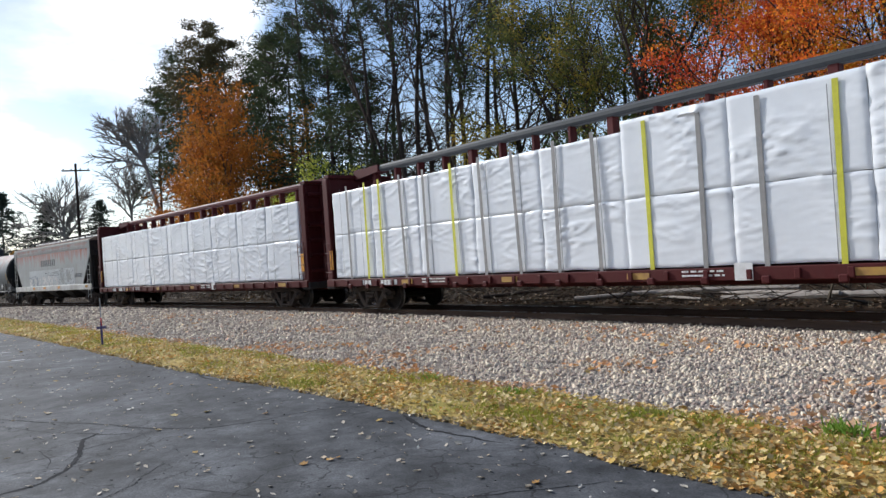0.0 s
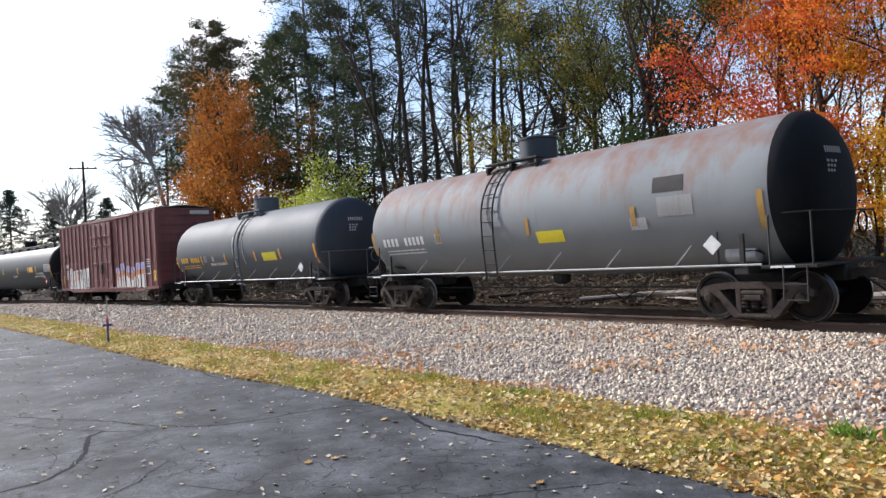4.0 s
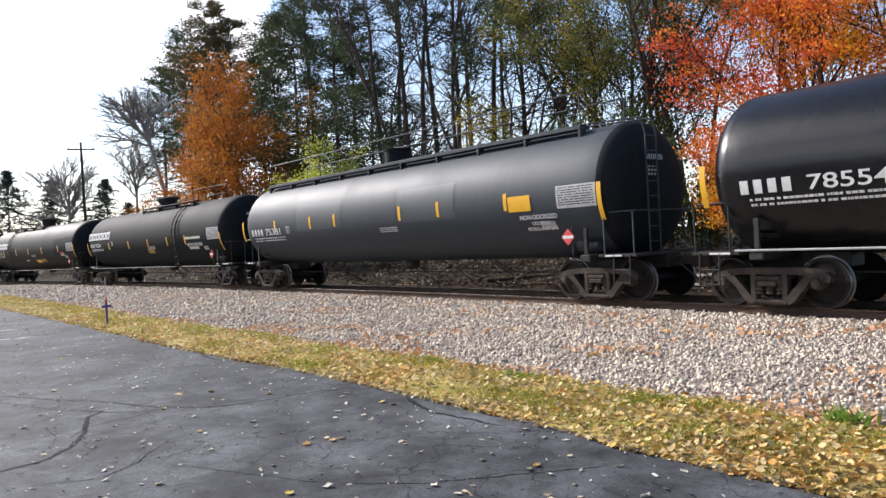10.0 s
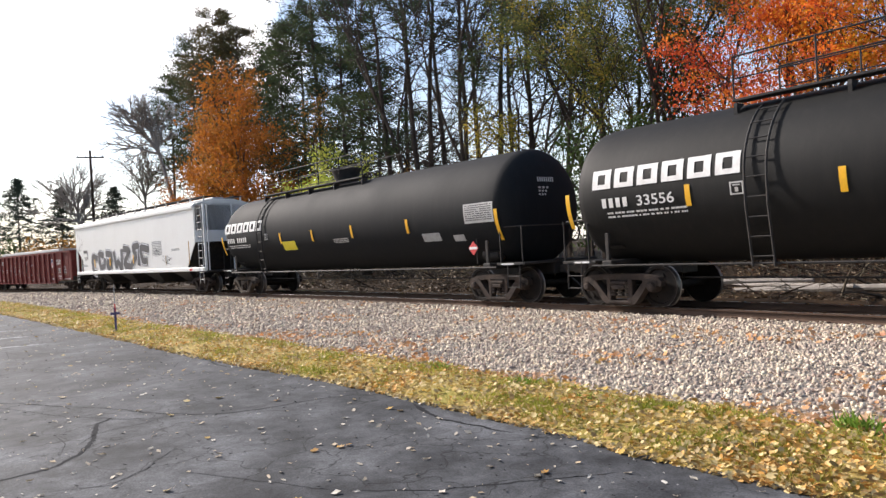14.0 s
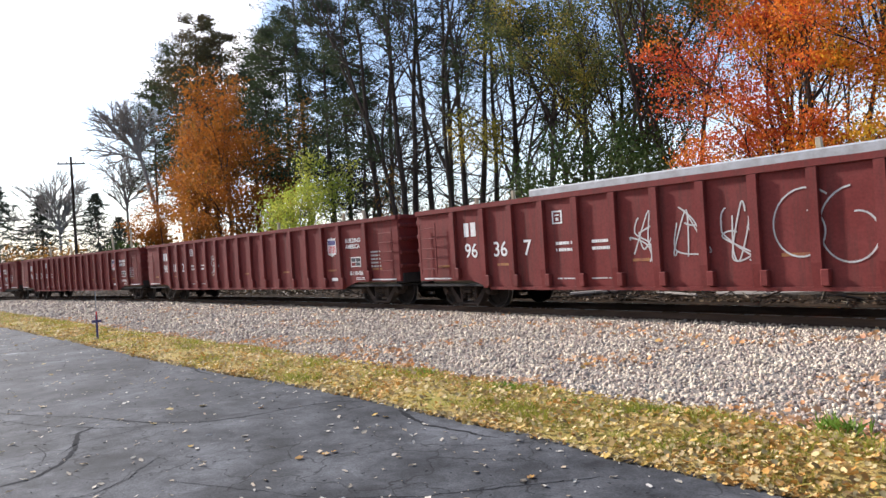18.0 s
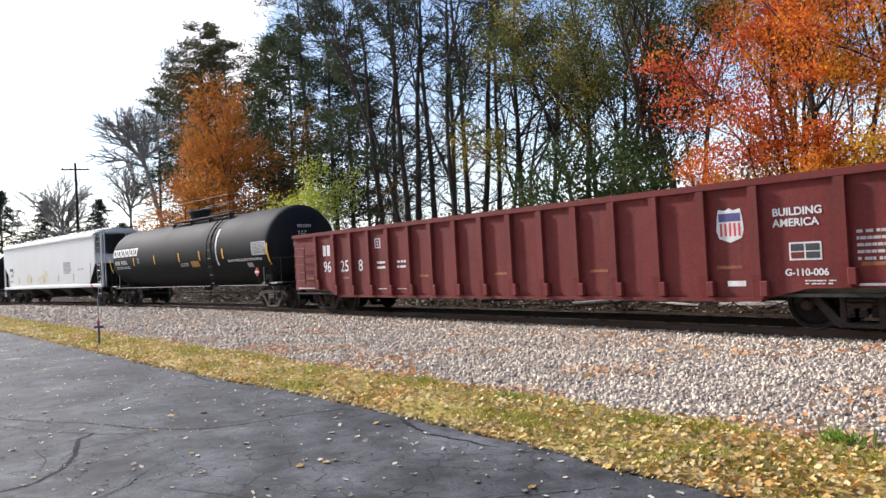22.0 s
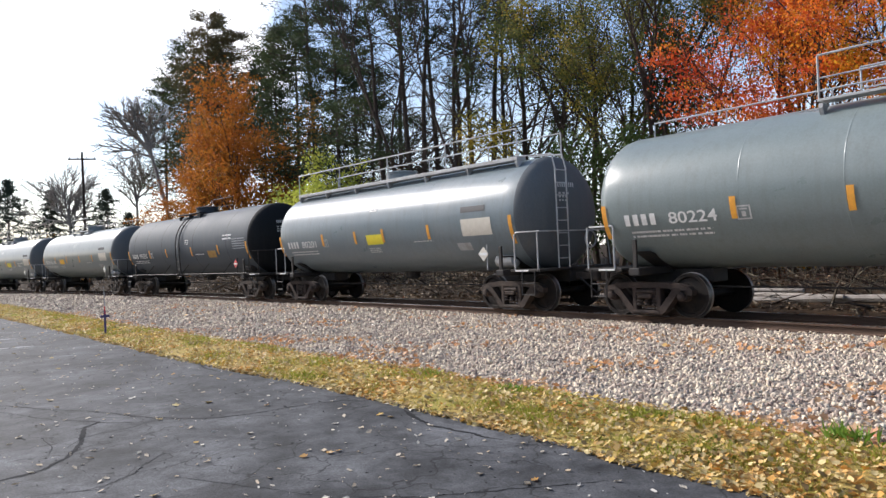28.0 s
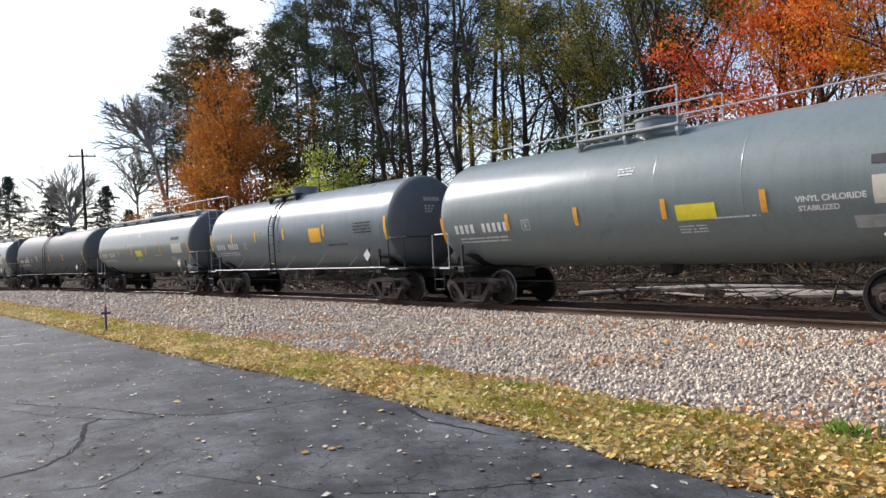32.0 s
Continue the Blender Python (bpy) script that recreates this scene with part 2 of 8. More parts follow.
    rr.inputs["To Min"].default_value, rr.inputs["To Max"].default_value = max(0.02, rough - gloss_var), min(1, rough + gloss_var)
    ln(n1.outputs["Fac"], rr.inputs["Value"])
    ln(rr.outputs["Result"], b.inputs["Roughness"])
    if bump:
        bp = N("ShaderNodeBump")
        bp.inputs["Strength"].default_value, bp.inputs["Distance"].default_value = 0.6, bump
        ln(n2.outputs["Fac"], bp.inputs["Height"])
        ln(bp.outputs["Normal"], b.inputs["Normal"])
    if translucent:
        tr, ms2 = N("ShaderNodeBsdfTranslucent"), N("ShaderNodeMixShader")
        ms2.inputs[0].default_value = translucent
        ln(hs.outputs["Color"], tr.inputs["Color"])
        ln(b.outputs["BSDF"], ms2.inputs[1])
        ln(tr.outputs["BSDF"], ms2.inputs[2])
        ln(ms2.outputs["Shader"], nt.nodes["Material Output"].inputs["Surface"])
    return m


def leaf_mat(name, colors, translucent=0.35):
    """Leaves whose colour runs by chance through the given colours, clump by clump and leaf by leaf."""
    m = mat(name, colors[0], rough=0.6, bump=0, translucent=translucent, spec=0.2)
    nt = m.node_tree
    ln, N = nt.links.new, nt.nodes.new
    ge, co, no = N("ShaderNodeNewGeometry"), N("ShaderNodeTexCoord"), N("ShaderNodeTexNoise")
    no.inputs["Scale"].default_value, no.inputs["Detail"].default_value = 0.55, 2.0
    ln(co.outputs["Object"], no.inputs["Vector"])
    mr = N("ShaderNodeMapRange")
    mr.inputs["From Min"].default_value, mr.inputs["From Max"].default_value = 0.3, 0.7
    ln(no.outputs["Fac"], mr.inputs["Value"])
    a, s = N("ShaderNodeMath"), N("ShaderNodeMath")
    a.operation, s.operation = "MULTIPLY_ADD", "MULTIPLY_ADD"
    ln(ge.outputs["Random Per Island"], a.inputs[0])
    a.inputs[1].default_value, a.inputs[2].default_value = 0.45, -0.1
    ln(mr.outputs["Result"], s.inputs[0])
    s.inputs[1].default_value = 0.7
    ln(a.outputs["Value"], s.inputs[2])
    rp = N("ShaderNodeValToRGB")
    e = rp.color_ramp.elements
    e[0].color, e[1].color = (*colors[0], 1), (*colors[-1], 1)
    for i, c in enumerate(colors[1:-1]):
        e.new((i + 1) / (len(colors) - 1)).color = (*c, 1)
    ln(s.outputs["Value"], rp.inputs["Fac"])
    hs = [n for n in nt.nodes if n.bl_idname == "ShaderNodeHueSaturation"][0]
    ln(rp.outputs["Color"], hs.inputs["Color"])
    return m




def asphalt_mat():
    """Worn sealed asphalt: pale scuffed patches, mottling and fine crazing in places."""
    m = mat("asphalt", (0.031, 0.0323, 0.035), 0.80, (0.113, 0.116, 0.123), 0.8, 1.0, 0.004, 95, gloss_var=0.12, spec=0.23, speck=1.2)
    nt = m.node_tree
    ln, N = nt.links.new, nt.nodes.new
    co, mid, bend, net, where = N("ShaderNodeTexCoord"), N("ShaderNodeTexNoise"), N("ShaderNodeTexNoise"), N("ShaderNodeTexVoronoi"), N("ShaderNodeTexNoise")
    mid.inputs["Scale"].default_value, mid.inputs["Detail"].default_value, mid.inputs["Roughness"].default_value, mid.inputs["Distortion"].default_value = 3.4, 9.0, 0.68, 0.6
    bend.inputs["Scale"].default_value, bend.inputs["Detail"].default_value = 3.0, 7.0
    where.inputs["Scale"].default_value, where.inputs["Detail"].default_value = 0.55, 3.0
    net.feature = "DISTANCE_TO_EDGE"
    net.inputs["Scale"].default_value = 1.35
    off = N("ShaderNodeVectorMath")
    off.operation = "MULTIPLY_ADD"
    off.inputs[1].default_value = (0.5, 0.5, 0.5)
    for node in (mid, bend, where):
        ln(co.outputs["Object"], node.inputs["Vector"])
    ln(bend.outputs["Color"], off.inputs[0])
    ln(co.outputs["Object"], off.inputs[2])
    ln(off.outputs["Vector"], net.inputs["Vector"])

    def ranged(src, a, b, lo, hi):
        r = N("ShaderNodeMapRange")
        for key, value in (("From Min", a), ("From Max", b), ("To Min", lo), ("To Max", hi)):
            r.inputs[key].default_value = value
        ln(src, r.inputs["Value"])
        return r.outputs["Result"]

    def product(a, b, op="MULTIPLY"):
        k = N("ShaderNodeMath")
        k.operation = op
        ln(a, k.inputs[0])
        ln(b, k.inputs[1])
        return k.outputs["Value"]

    mottle = ranged(mid.outputs["Fac"], 0.30, 0.72, 0.50, 1.65)
    craze = product(ranged(net.outputs["Distance"], 0.004, 0.016, 0.30, 1.0), ranged(where.outputs["Fac"], 0.47, 0.55, 1.0, 0.0), "MAXIMUM")
    hs = [n for n in nt.nodes if n.bl_idname == "ShaderNodeHueSaturation"][0]
    was = hs.inputs["Value"].links[0].from_socket
    ln(product(product(was, mottle), craze), hs.inputs["Value"])
    return m


ASPHALT = asphalt_mat()
CRACK = mat("crack_filler", (0.017, 0.0175, 0.019), 0.88, (0.040, 0.041, 0.044), 5, 0.8, 0.0, 90, spec=0.08, speck=0.6)
LINE_PAINT = mat("worn_line_paint", (0.62, 0.63, 0.64), 0.8, (0.22, 0.22, 0.23), 9, 1.0, 0.01, 150)
SOIL = mat("soil", (0.42, 0.295, 0.10), 0.95, (0.29, 0.25, 0.062), 1.3, 1.0, 0.03, 40, spec=0.2)
BED = mat("ballast_bed", (0.22, 0.19, 0.16), 0.95, (0.36, 0.31, 0.26), 14, 1.0, 0.05, 45, spec=0.2)
STONE = mat("ballast_stone", (0.485, 0.40, 0.322), 0.95, (0.605, 0.488, 0.378), 1.3, 0.9, 0.004, 120, island=0.50)
# grimy ballast, with the shade beneath the train put into its colour
SHADE_GRIME = mat("grimy_shaded_ballast", (0.030, 0.025, 0.021), 0.95, (0.065, 0.052, 0.043), 14, 1.0, 0.05, 45, spec=0.08)
FAR_WOOD = mat("far_foliage", (0.030, 0.036, 0.018), 0.95, (0.060, 0.050, 0.024), 0.35, 1.0, 0.3, 1.5)
# brown leaf litter, coloured darker to hold the woodland's shade on the bank
SHADED_LITTER = mat("shaded_leaf_litter", (0.020, 0.014, 0.010), 0.95, (0.055, 0.036, 0.022), 2.2, 1.0, 0.06, 22, spec=0.08)
GRASS = leaf_mat("grass_blades", [(0.20, 0.26, 0.035), (0.36, 0.36, 0.06), (0.56, 0.45, 0.12)], 0.3)
TUFT = leaf_mat("tuft_blades", [(0.10, 0.22, 0.03), (0.18, 0.30, 0.045), (0.26, 0.36, 0.06)], 0.3)
FALLEN = leaf_mat("fallen_leaves", [(0.78, 0.56, 0.11), (0.62, 0.41, 0.10), (0.30, 0.20, 0.09), (0.74, 0.60, 0.30), (0.64, 0.33, 0.08), (0.22, 0.15, 0.07), (0.58, 0.50, 0.14)], 0.2)
FALLEN_PALE = leaf_mat("fallen_pale_leaves", [(0.60, 0.57, 0.52), (0.66, 0.61, 0.52), (0.48, 0.36, 0.22), (0.70, 0.68, 0.64)], 0.15)
FALLEN_ORANGE = leaf_mat("fallen_orange_leaves", [(0.68, 0.44, 0.15), (0.64, 0.30, 0.13), (0.58, 0.40, 0.24), (0.60, 0.20, 0.12)], 0.2)
RAIL = mat("rusty_rail", (0.085, 0.056, 0.042), 0.85, (0.15, 0.10, 0.074), 3, 0.8, 0.003, 90, stretch=(0.3, 0.3, 3), spec=0.15)
RAIL_TOP = mat("polished_rail_top", (0.55, 0.56, 0.58), 0.28, (0.4, 0.4, 0.41), 2, 0.6, 0, metal=1.0)
TIE = mat("creosoted_tie", (0.055, 0.04, 0.03), 0.9, (0.10, 0.08, 0.065), 6, 0.8, 0.01, 40, stretch=(6, 1, 6), obrand=0.3, spec=0.12)
STEEL = mat("dark_steel", (0.022, 0.022, 0.023), 0.65, (0.05, 0.043, 0.038), 4, 0.8, 0.004, 60, spec=0.22)
CAST = mat("dusty_cast_steel", (0.036, 0.029, 0.026), 0.85, (0.078, 0.058, 0.048), 5, 0.9, 0.006, 70, obrand=0.5, spec=0.18)
WHEEL = mat("wheel_steel", (0.013, 0.0115, 0.011), 0.7, (0.030, 0.023, 0.019), 6, 0.9, 0.003, 60, spec=0.15)
TREAD = mat("polished_tread", (0.20, 0.19, 0.185), 0.45, (0.13, 0.12, 0.115), 5, 0.6, 0, metal=1.0)
GALV = mat("pale_galvanised_steel", (0.42, 0.43, 0.44), 0.55, (0.25, 0.24, 0.22), 5, 0.7, 0.002, 60)
WHITE = mat("white_lettering", (0.72, 0.72, 0.71), 0.6, (0.5, 0.49, 0.47), 7, 0.6, 0)
YELLOW = mat("yellow_reflective", (0.86, 0.46, 0.02), 0.45, (0.66, 0.35, 0.03), 9, 0.5, 0)
ORANGE = mat("orange_reflective", (0.80, 0.36, 0.04), 0.5, (0.55, 0.24, 0.04), 9, 0.6, 0)
LEMON = mat("yellow_plate", (0.80, 0.66, 0.03), 0.5, (0.6, 0.5, 0.05), 9, 0.5, 0)
RED = mat("red_placard", (0.62, 0.05, 0.05), 0.5, (0.5, 0.1, 0.1), 9, 0.5, 0)
NAVY = mat("navy_paint", (0.08, 0.07, 0.20), 0.5, (0.06, 0.07, 0.2), 9, 0.5, 0)
CREAM = mat("cream_panel", (0.62, 0.58, 0.50), 0.6, (0.5, 0.46, 0.38), 9, 0.5, 0)
DIRTY_WHITE = mat("dirty_white_panel", (0.50, 0.50, 0.49), 0.7, (0.36, 0.35, 0.34), 7, 0.8, 0)
PRINT_DARK = mat("faded_dark_print", (0.10, 0.105, 0.105), 0.7, (0.17, 0.175, 0.175), 5, 0.8, 0)
PRINT_GREY = mat("grey_print", (0.26, 0.27, 0.28), 0.6, (0.34, 0.35, 0.36), 9, 0.5, 0)
BLACKMARK = mat("black_lettering", (0.03, 0.03, 0.035), 0.6, (0.07, 0.07, 0.07), 9, 0.5, 0)
BARK = mat("dark_bark", (0.055, 0.042, 0.034), 0.95, (0.11, 0.085, 0.07), 3, 0.8, 0.02, 18, stretch=(3, 3, 0.6), spec=0.12)
BRUSH = mat("dry_brush", (0.050, 0.038, 0.030), 0.95, (0.17, 0.14, 0.11), 2, 0.8, 0.01, 30, island=0.9, spec=0.1)
ASH_BARK = mat("sunlit_grey_bark", (0.27, 0.24, 0.215), 0.95, (0.38, 0.345, 0.31), 3, 0.8, 0.02, 18, stretch=(3, 3, 0.6))
PALE_BARK = mat("grey_bark", (0.15, 0.125, 0.105), 0.95, (0.24, 0.21, 0.18), 3, 0.8, 0.02, 18, stretch=(3, 3, 0.6))

# ---- the line ----
TRACK_Y, RADIUS, BEND = 13.89, 364.0, 130.0


def along(s, off=0.0):
    """Place and heading on the track at s metres along it, off metres to the far side. It bends round the camera and runs straight beyond."""
    e = max(-BEND, min(BEND, s))
    a, rest = e / RADIUS, s - e
    r = RADIUS + off
    x, y = r * math.sin(a), TRACK_Y - RADIUS + r * math.cos(a)
    return x + rest * math.cos(a), y - rest * math.sin(a), -a


def travelled(t):
    return 14.34357 * t + 2.5965e-3 * t * t - 2.49217e-4 * t ** 3 + 2.88967e-6 * t ** 4


def sweep(g, prof, s0, s1, step):
    """A profile of (offset, z) swept along the track."""
    n, k = int((s1 - s0) / step) + 1, len(prof)
    v = []
    for i in range(n + 1):
        s = s0 + (s1 - s0) * i / n
        for o, z in prof:
            x, y, _ = along(s, o)
            v.append((x, y, z))
    g.add(v, [(i * k + j, i * k + (j + 1) % k, (i + 1) * k + (j + 1) % k, (i + 1) * k + j) for i in range(n) for j in range(k)])
    return g


track = tagged(empty("railway_track"), "single railway track on grey stone ballast", "track", kind="structure")
for o in (-0.755, 0.755):
    prof = [(-0.075, -0.172), (0.075, -0.172), (0.072, -0.15), (0.012, -0.125), (0.012, -0.045), (0.036, -0.034), (0.036, -0.004), (0.028, 0.0),
            (-0.028, 0.0), (-0.036, -0.004), (-0.036, -0.034), (-0.012, -0.045), (-0.012, -0.125), (-0.072, -0.15)]
    rail = part("rail", sweep(Geo(), [(a + o, z) for a, z in prof], -420, 420, 4.0), RAIL, track, "rust-brown steel rail")
    part("rail_head", sweep(Geo(), [(o - 0.029, 0.0), (o - 0.024, 0.004), (o + 0.024, 0.004), (o + 0.029, 0.0)], -420, 420, 4.0), RAIL_TOP, rail, "bright worn running surface")

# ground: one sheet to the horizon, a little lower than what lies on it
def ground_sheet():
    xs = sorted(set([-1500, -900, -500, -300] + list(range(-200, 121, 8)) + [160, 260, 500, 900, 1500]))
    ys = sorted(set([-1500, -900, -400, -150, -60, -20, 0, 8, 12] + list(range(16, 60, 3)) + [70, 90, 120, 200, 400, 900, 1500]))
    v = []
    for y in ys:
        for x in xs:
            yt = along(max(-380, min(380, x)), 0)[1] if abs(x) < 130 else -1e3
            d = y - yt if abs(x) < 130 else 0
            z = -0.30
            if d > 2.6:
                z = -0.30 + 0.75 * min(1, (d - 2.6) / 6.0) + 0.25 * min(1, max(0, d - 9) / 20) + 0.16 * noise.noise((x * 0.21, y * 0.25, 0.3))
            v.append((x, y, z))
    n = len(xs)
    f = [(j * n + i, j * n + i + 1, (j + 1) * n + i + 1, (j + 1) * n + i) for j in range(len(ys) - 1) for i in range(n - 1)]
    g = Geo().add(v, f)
    return tagged(part("ground", g, SHADED_LITTER, None, smooth=True, angle=None), "brown leaf-littered woodland ground behind the track, darkened for the trees' shade", "ground", kind="structure")


def bank_z(x, y):
    d = y - along(x, 0)[1]
    return -0.30 + 0.75 * min(1, max(0, (d - 2.6)) / 6.0) + 0.25 * min(1, max(0, d - 9) / 20) if d > 2.6 else -0.30


ground_sheet()


def ease(u):
    u = max(0.0, min(1.0, u))
    return u * u * (3 - 2 * u)


def verge_in(x):
    """Edge between asphalt and verge."""
    return along(x, -9.36)[1] - 0.38 * ease((-x - 7) / 7) + 0.015 * max(0, -x - 24) + 0.07 * noise.noise((x * 0.7, 0, 0)) + 0.04 * noise.noise((x * 2.3, 5, 0))


def verge_out(x):
    """Edge between verge and ballast."""
    return along(x, -7.74)[1] - 0.27 * ease((-x - 3) / 12) + 0.045 * max(0, -x - 24) + 0.16 * noise.noise((x * 0.9, 9, 0)) + 0.07 * noise.noise((x * 3.1, 2, 0))


def strip(name, lo, hi, x0, x1, step, z, material, rows=6, rough=0.0):
    g, n = Geo(), int((x1 - x0) / step)
    v = []
    for i in range(n + 1):
        x = x0 + (x1 - x0) * i / n
        a, b = lo(x), hi(x)
        for k in range(rows + 1):
            y = a + (b - a) * k / rows
            zz = z(x, y, k / rows) if callable(z) else z
            v.append((x, y, zz + rough * noise.noise((x * 2.1, y * 2.1, 0))))
    m = rows + 1
    g.add(v, [(i * m + k, (i + 1) * m + k, (i + 1) * m + k + 1, i * m + k + 1) for i in range(n) for k in range(rows)])
    return part(name, g, material, None, smooth=True, angle=None)


def far_tree_line():
    """A plain dark belt of trees that closes the place behind the lot."""
    g, n, v = Geo(), 260, []
    for i in range(n + 1):
        a = radians(-78 + 175 * i / n)
        r = 62 + 4 * noise.noise((i * 0.21, 3, 0))
        h = 10.5 + 3.0 * noise.noise((i * 0.10, 0, 0)) + 2.4 * noise.noise((i * 0.47, 6, 0)) + 1.2 * noise.noise((i * 1.3, 9, 0))
        for q, z in ((0, -0.35), (-1.5, 2.0), (0.5, h * 0.6), (0, h), (4, h * 0.8), (5, -0.35)):
            v.append(((r + q) * math.sin(a), -(r + q) * math.cos(a), z + 0.5 * noise.noise((i * 0.9, z, q)) * (z > 0)))
    g.add(v, [(6 * i + k, 6 * i + k + 1, 6 * i + k + 7, 6 * i + k + 6) for i in range(n) for k in range(5)])
    return tagged(part("backdrop", g, FAR_WOOD, None), "plain dark belt of trees beyond the parking lot", "trees", kind="structure")


far_tree_line()

LOT_Z = -0.10
tagged(strip("parking_lot", lambda x: -50.0, verge_in, -75, 45, 0.5, LOT_Z, ASPHALT, 10),
       "dark grey worn asphalt of a parking lot", "pavement", kind="structure")
tagged(strip("verge", lambda x: verge_in(x) - 0.12, lambda x: verge_out(x) + 0.06, -120, 45, 0.4, lambda x, y, u: -0.125 + 0.05 * math.sin(math.pi * u), SOIL, 6, 0.015),
       "narrow grass verge strewn with yellow autumn leaves", "verge", kind="structure")


def bed_z(x, y):
    """Top of the ballast: a gentle rise to the track, a dip between the rails."""
    d = y - along(x, 0)[1]
    if d < -1.4:
        return -0.20 + 0.05 * min(1, max(0, (d + 8.4) / 6.0)) + 0.02 * noise.noise((x * 0.8, y * 0.8, 4))
    return -0.155 if d < 1.4 else -0.155 - 0.15 * min(1, (d - 1.4) / 1.6)


tagged(strip("ballast_bed", verge_out, lambda x: along(x, -0.93)[1], -130, 45, 0.5, lambda x, y, u: bed_z(x, y), BED, 24),
       "bed of pale grey crushed stone beside the rails", "ballast", kind="structure")


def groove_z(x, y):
    """Fouled stone under the rails, its colour darkened for the train's shade: it lies lower than the ties' tops and
    falls away behind the track.
    """
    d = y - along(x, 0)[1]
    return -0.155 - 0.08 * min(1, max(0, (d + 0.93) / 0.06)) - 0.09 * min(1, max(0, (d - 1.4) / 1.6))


tagged(strip("track_bed", lambda x: along(x, -0.93)[1], lambda x: along(x, 3.2)[1], -130, 45, 0.5, lambda x, y, u: groove_z(x, y), SHADE_GRIME, 34, 0.01),
       "grimy stone between and behind the rails, darkened for the train's shade", "ballast", kind="structure")


def icosphere_points(seed, jag):
    bm = bmesh.new()
    bmesh.ops.create_icosphere(bm, subdivisions=1, radius=1.0)
    r = random.Random(seed)
    for v in bm.verts:
        v.co *= r.uniform(1 - jag, 1 + jag)
    V = np.array([v.co[:] for v in bm.verts])
    F = np.array([[v.index for v in f.verts] for f in bm.faces])
    bm.free()
    return V, F


def stones():
    rng = np.random.default_rng(5)
    Vs, Fs, base = [], [], 0
    for shape in range(5):
        V0, F0 = icosphere_points(shape, 0.45)
        pts, sizes = [], []
        for x0, x1, cell, s in ((-16, -1.6, 0.050, 0.0235), (-34, -16, 0.085, 0.034), (-62, -34, 0.17, 0.06)):
            n = int((x1 - x0) * 7.4 / (cell * cell) / 5)
            x = rng.uniform(x0, x1, n)
            lo = np.array([verge_out(v) - 0.12 for v in np.linspace(x0, x1, 200)])
            tr = np.array([along(v, -0.93)[1] for v in np.linspace(x0, x1, 200)])
            a, b = np.interp(x, np.linspace(x0, x1, 200), lo), np.interp(x, np.linspace(x0, x1, 200), tr)
            y = a + (b - a) * rng.uniform(0, 1, n)
            az = np.degrees(np.arctan2(-x, y))
            keep = (az > 17) & (az < 88)
            x, y, b = x[keep], y[keep], b[keep]
            z = np.array([bed_z(p, q) for p, q in zip(x, y)]) + rng.uniform(-0.020, 0.016, len(x))
            pts.append(np.stack([x, y, z], -1))
            sizes.append(s * rng.uniform(0.5, 1.3, (len(x), 1)) * rng.uniform(0.5, 1.45, (len(x), 3)) * (1.15, 1.1, 0.8))
        P, S = np.concatenate(pts), np.concatenate(sizes)
        V, F = scatter(V0, F0, P, S, rng)
        Vs.append(V), Fs.append(F + base)
        base += len(V)
    me = cloud_mesh("ballast_stones", np.concatenate(Vs), np.concatenate(Fs), STONE)
    tagged(new("ballast_stones", me), "loose pale grey and pinkish crushed stones of the ballast", "gravel", kind="stuff")


stones()

tie_mesh = bpy.data.meshes.new("tie")
g = Geo().box(-0.115, 0.115, -1.3, 1.3, -0.33, -0.178, 0.012)
tie_mesh.from_pydata(g.v, [], g.f)
tie_mesh.materials.append(TIE)
for i in range(190):
    s = -95 + i * 0.56
    x, y, a = along(s)
    ob = part("tie", tie_mesh, TIE, track)
    ob.matrix_basis = Matrix.Translation((x, y, 0.004)) @ Matrix.Rotation(a, 4, "Z")
plate_mesh = bpy.data.meshes.new("tie_plate")
g = Geo().box(-0.09, 0.09, -0.16, 0.16, -0.176, -0.160, 0.004)
g.box(-0.055, -0.03, -0.10, -0.07, -0.165, -0.130, 0.004)
g.box(0.03, 0.055, -0.10, -0.07, -0.165, -0.133, 0.004)
g.box(0.115, 0.14, -0.105, 0.08, -0.185, -0.138, 0.005)
plate_mesh.from_pydata(g.v, [], g.f)
plate_mesh.materials.append(RAIL)
for i in range(70, 172):
    x, y, a = along(-95 + i * 0.56, -0.755)
    ob = part("tie_plate", plate_mesh, RAIL, track)
    ob.matrix_basis = Matrix.Translation((x, y, 0.004)) @ Matrix.Rotation(a, 4, "Z")


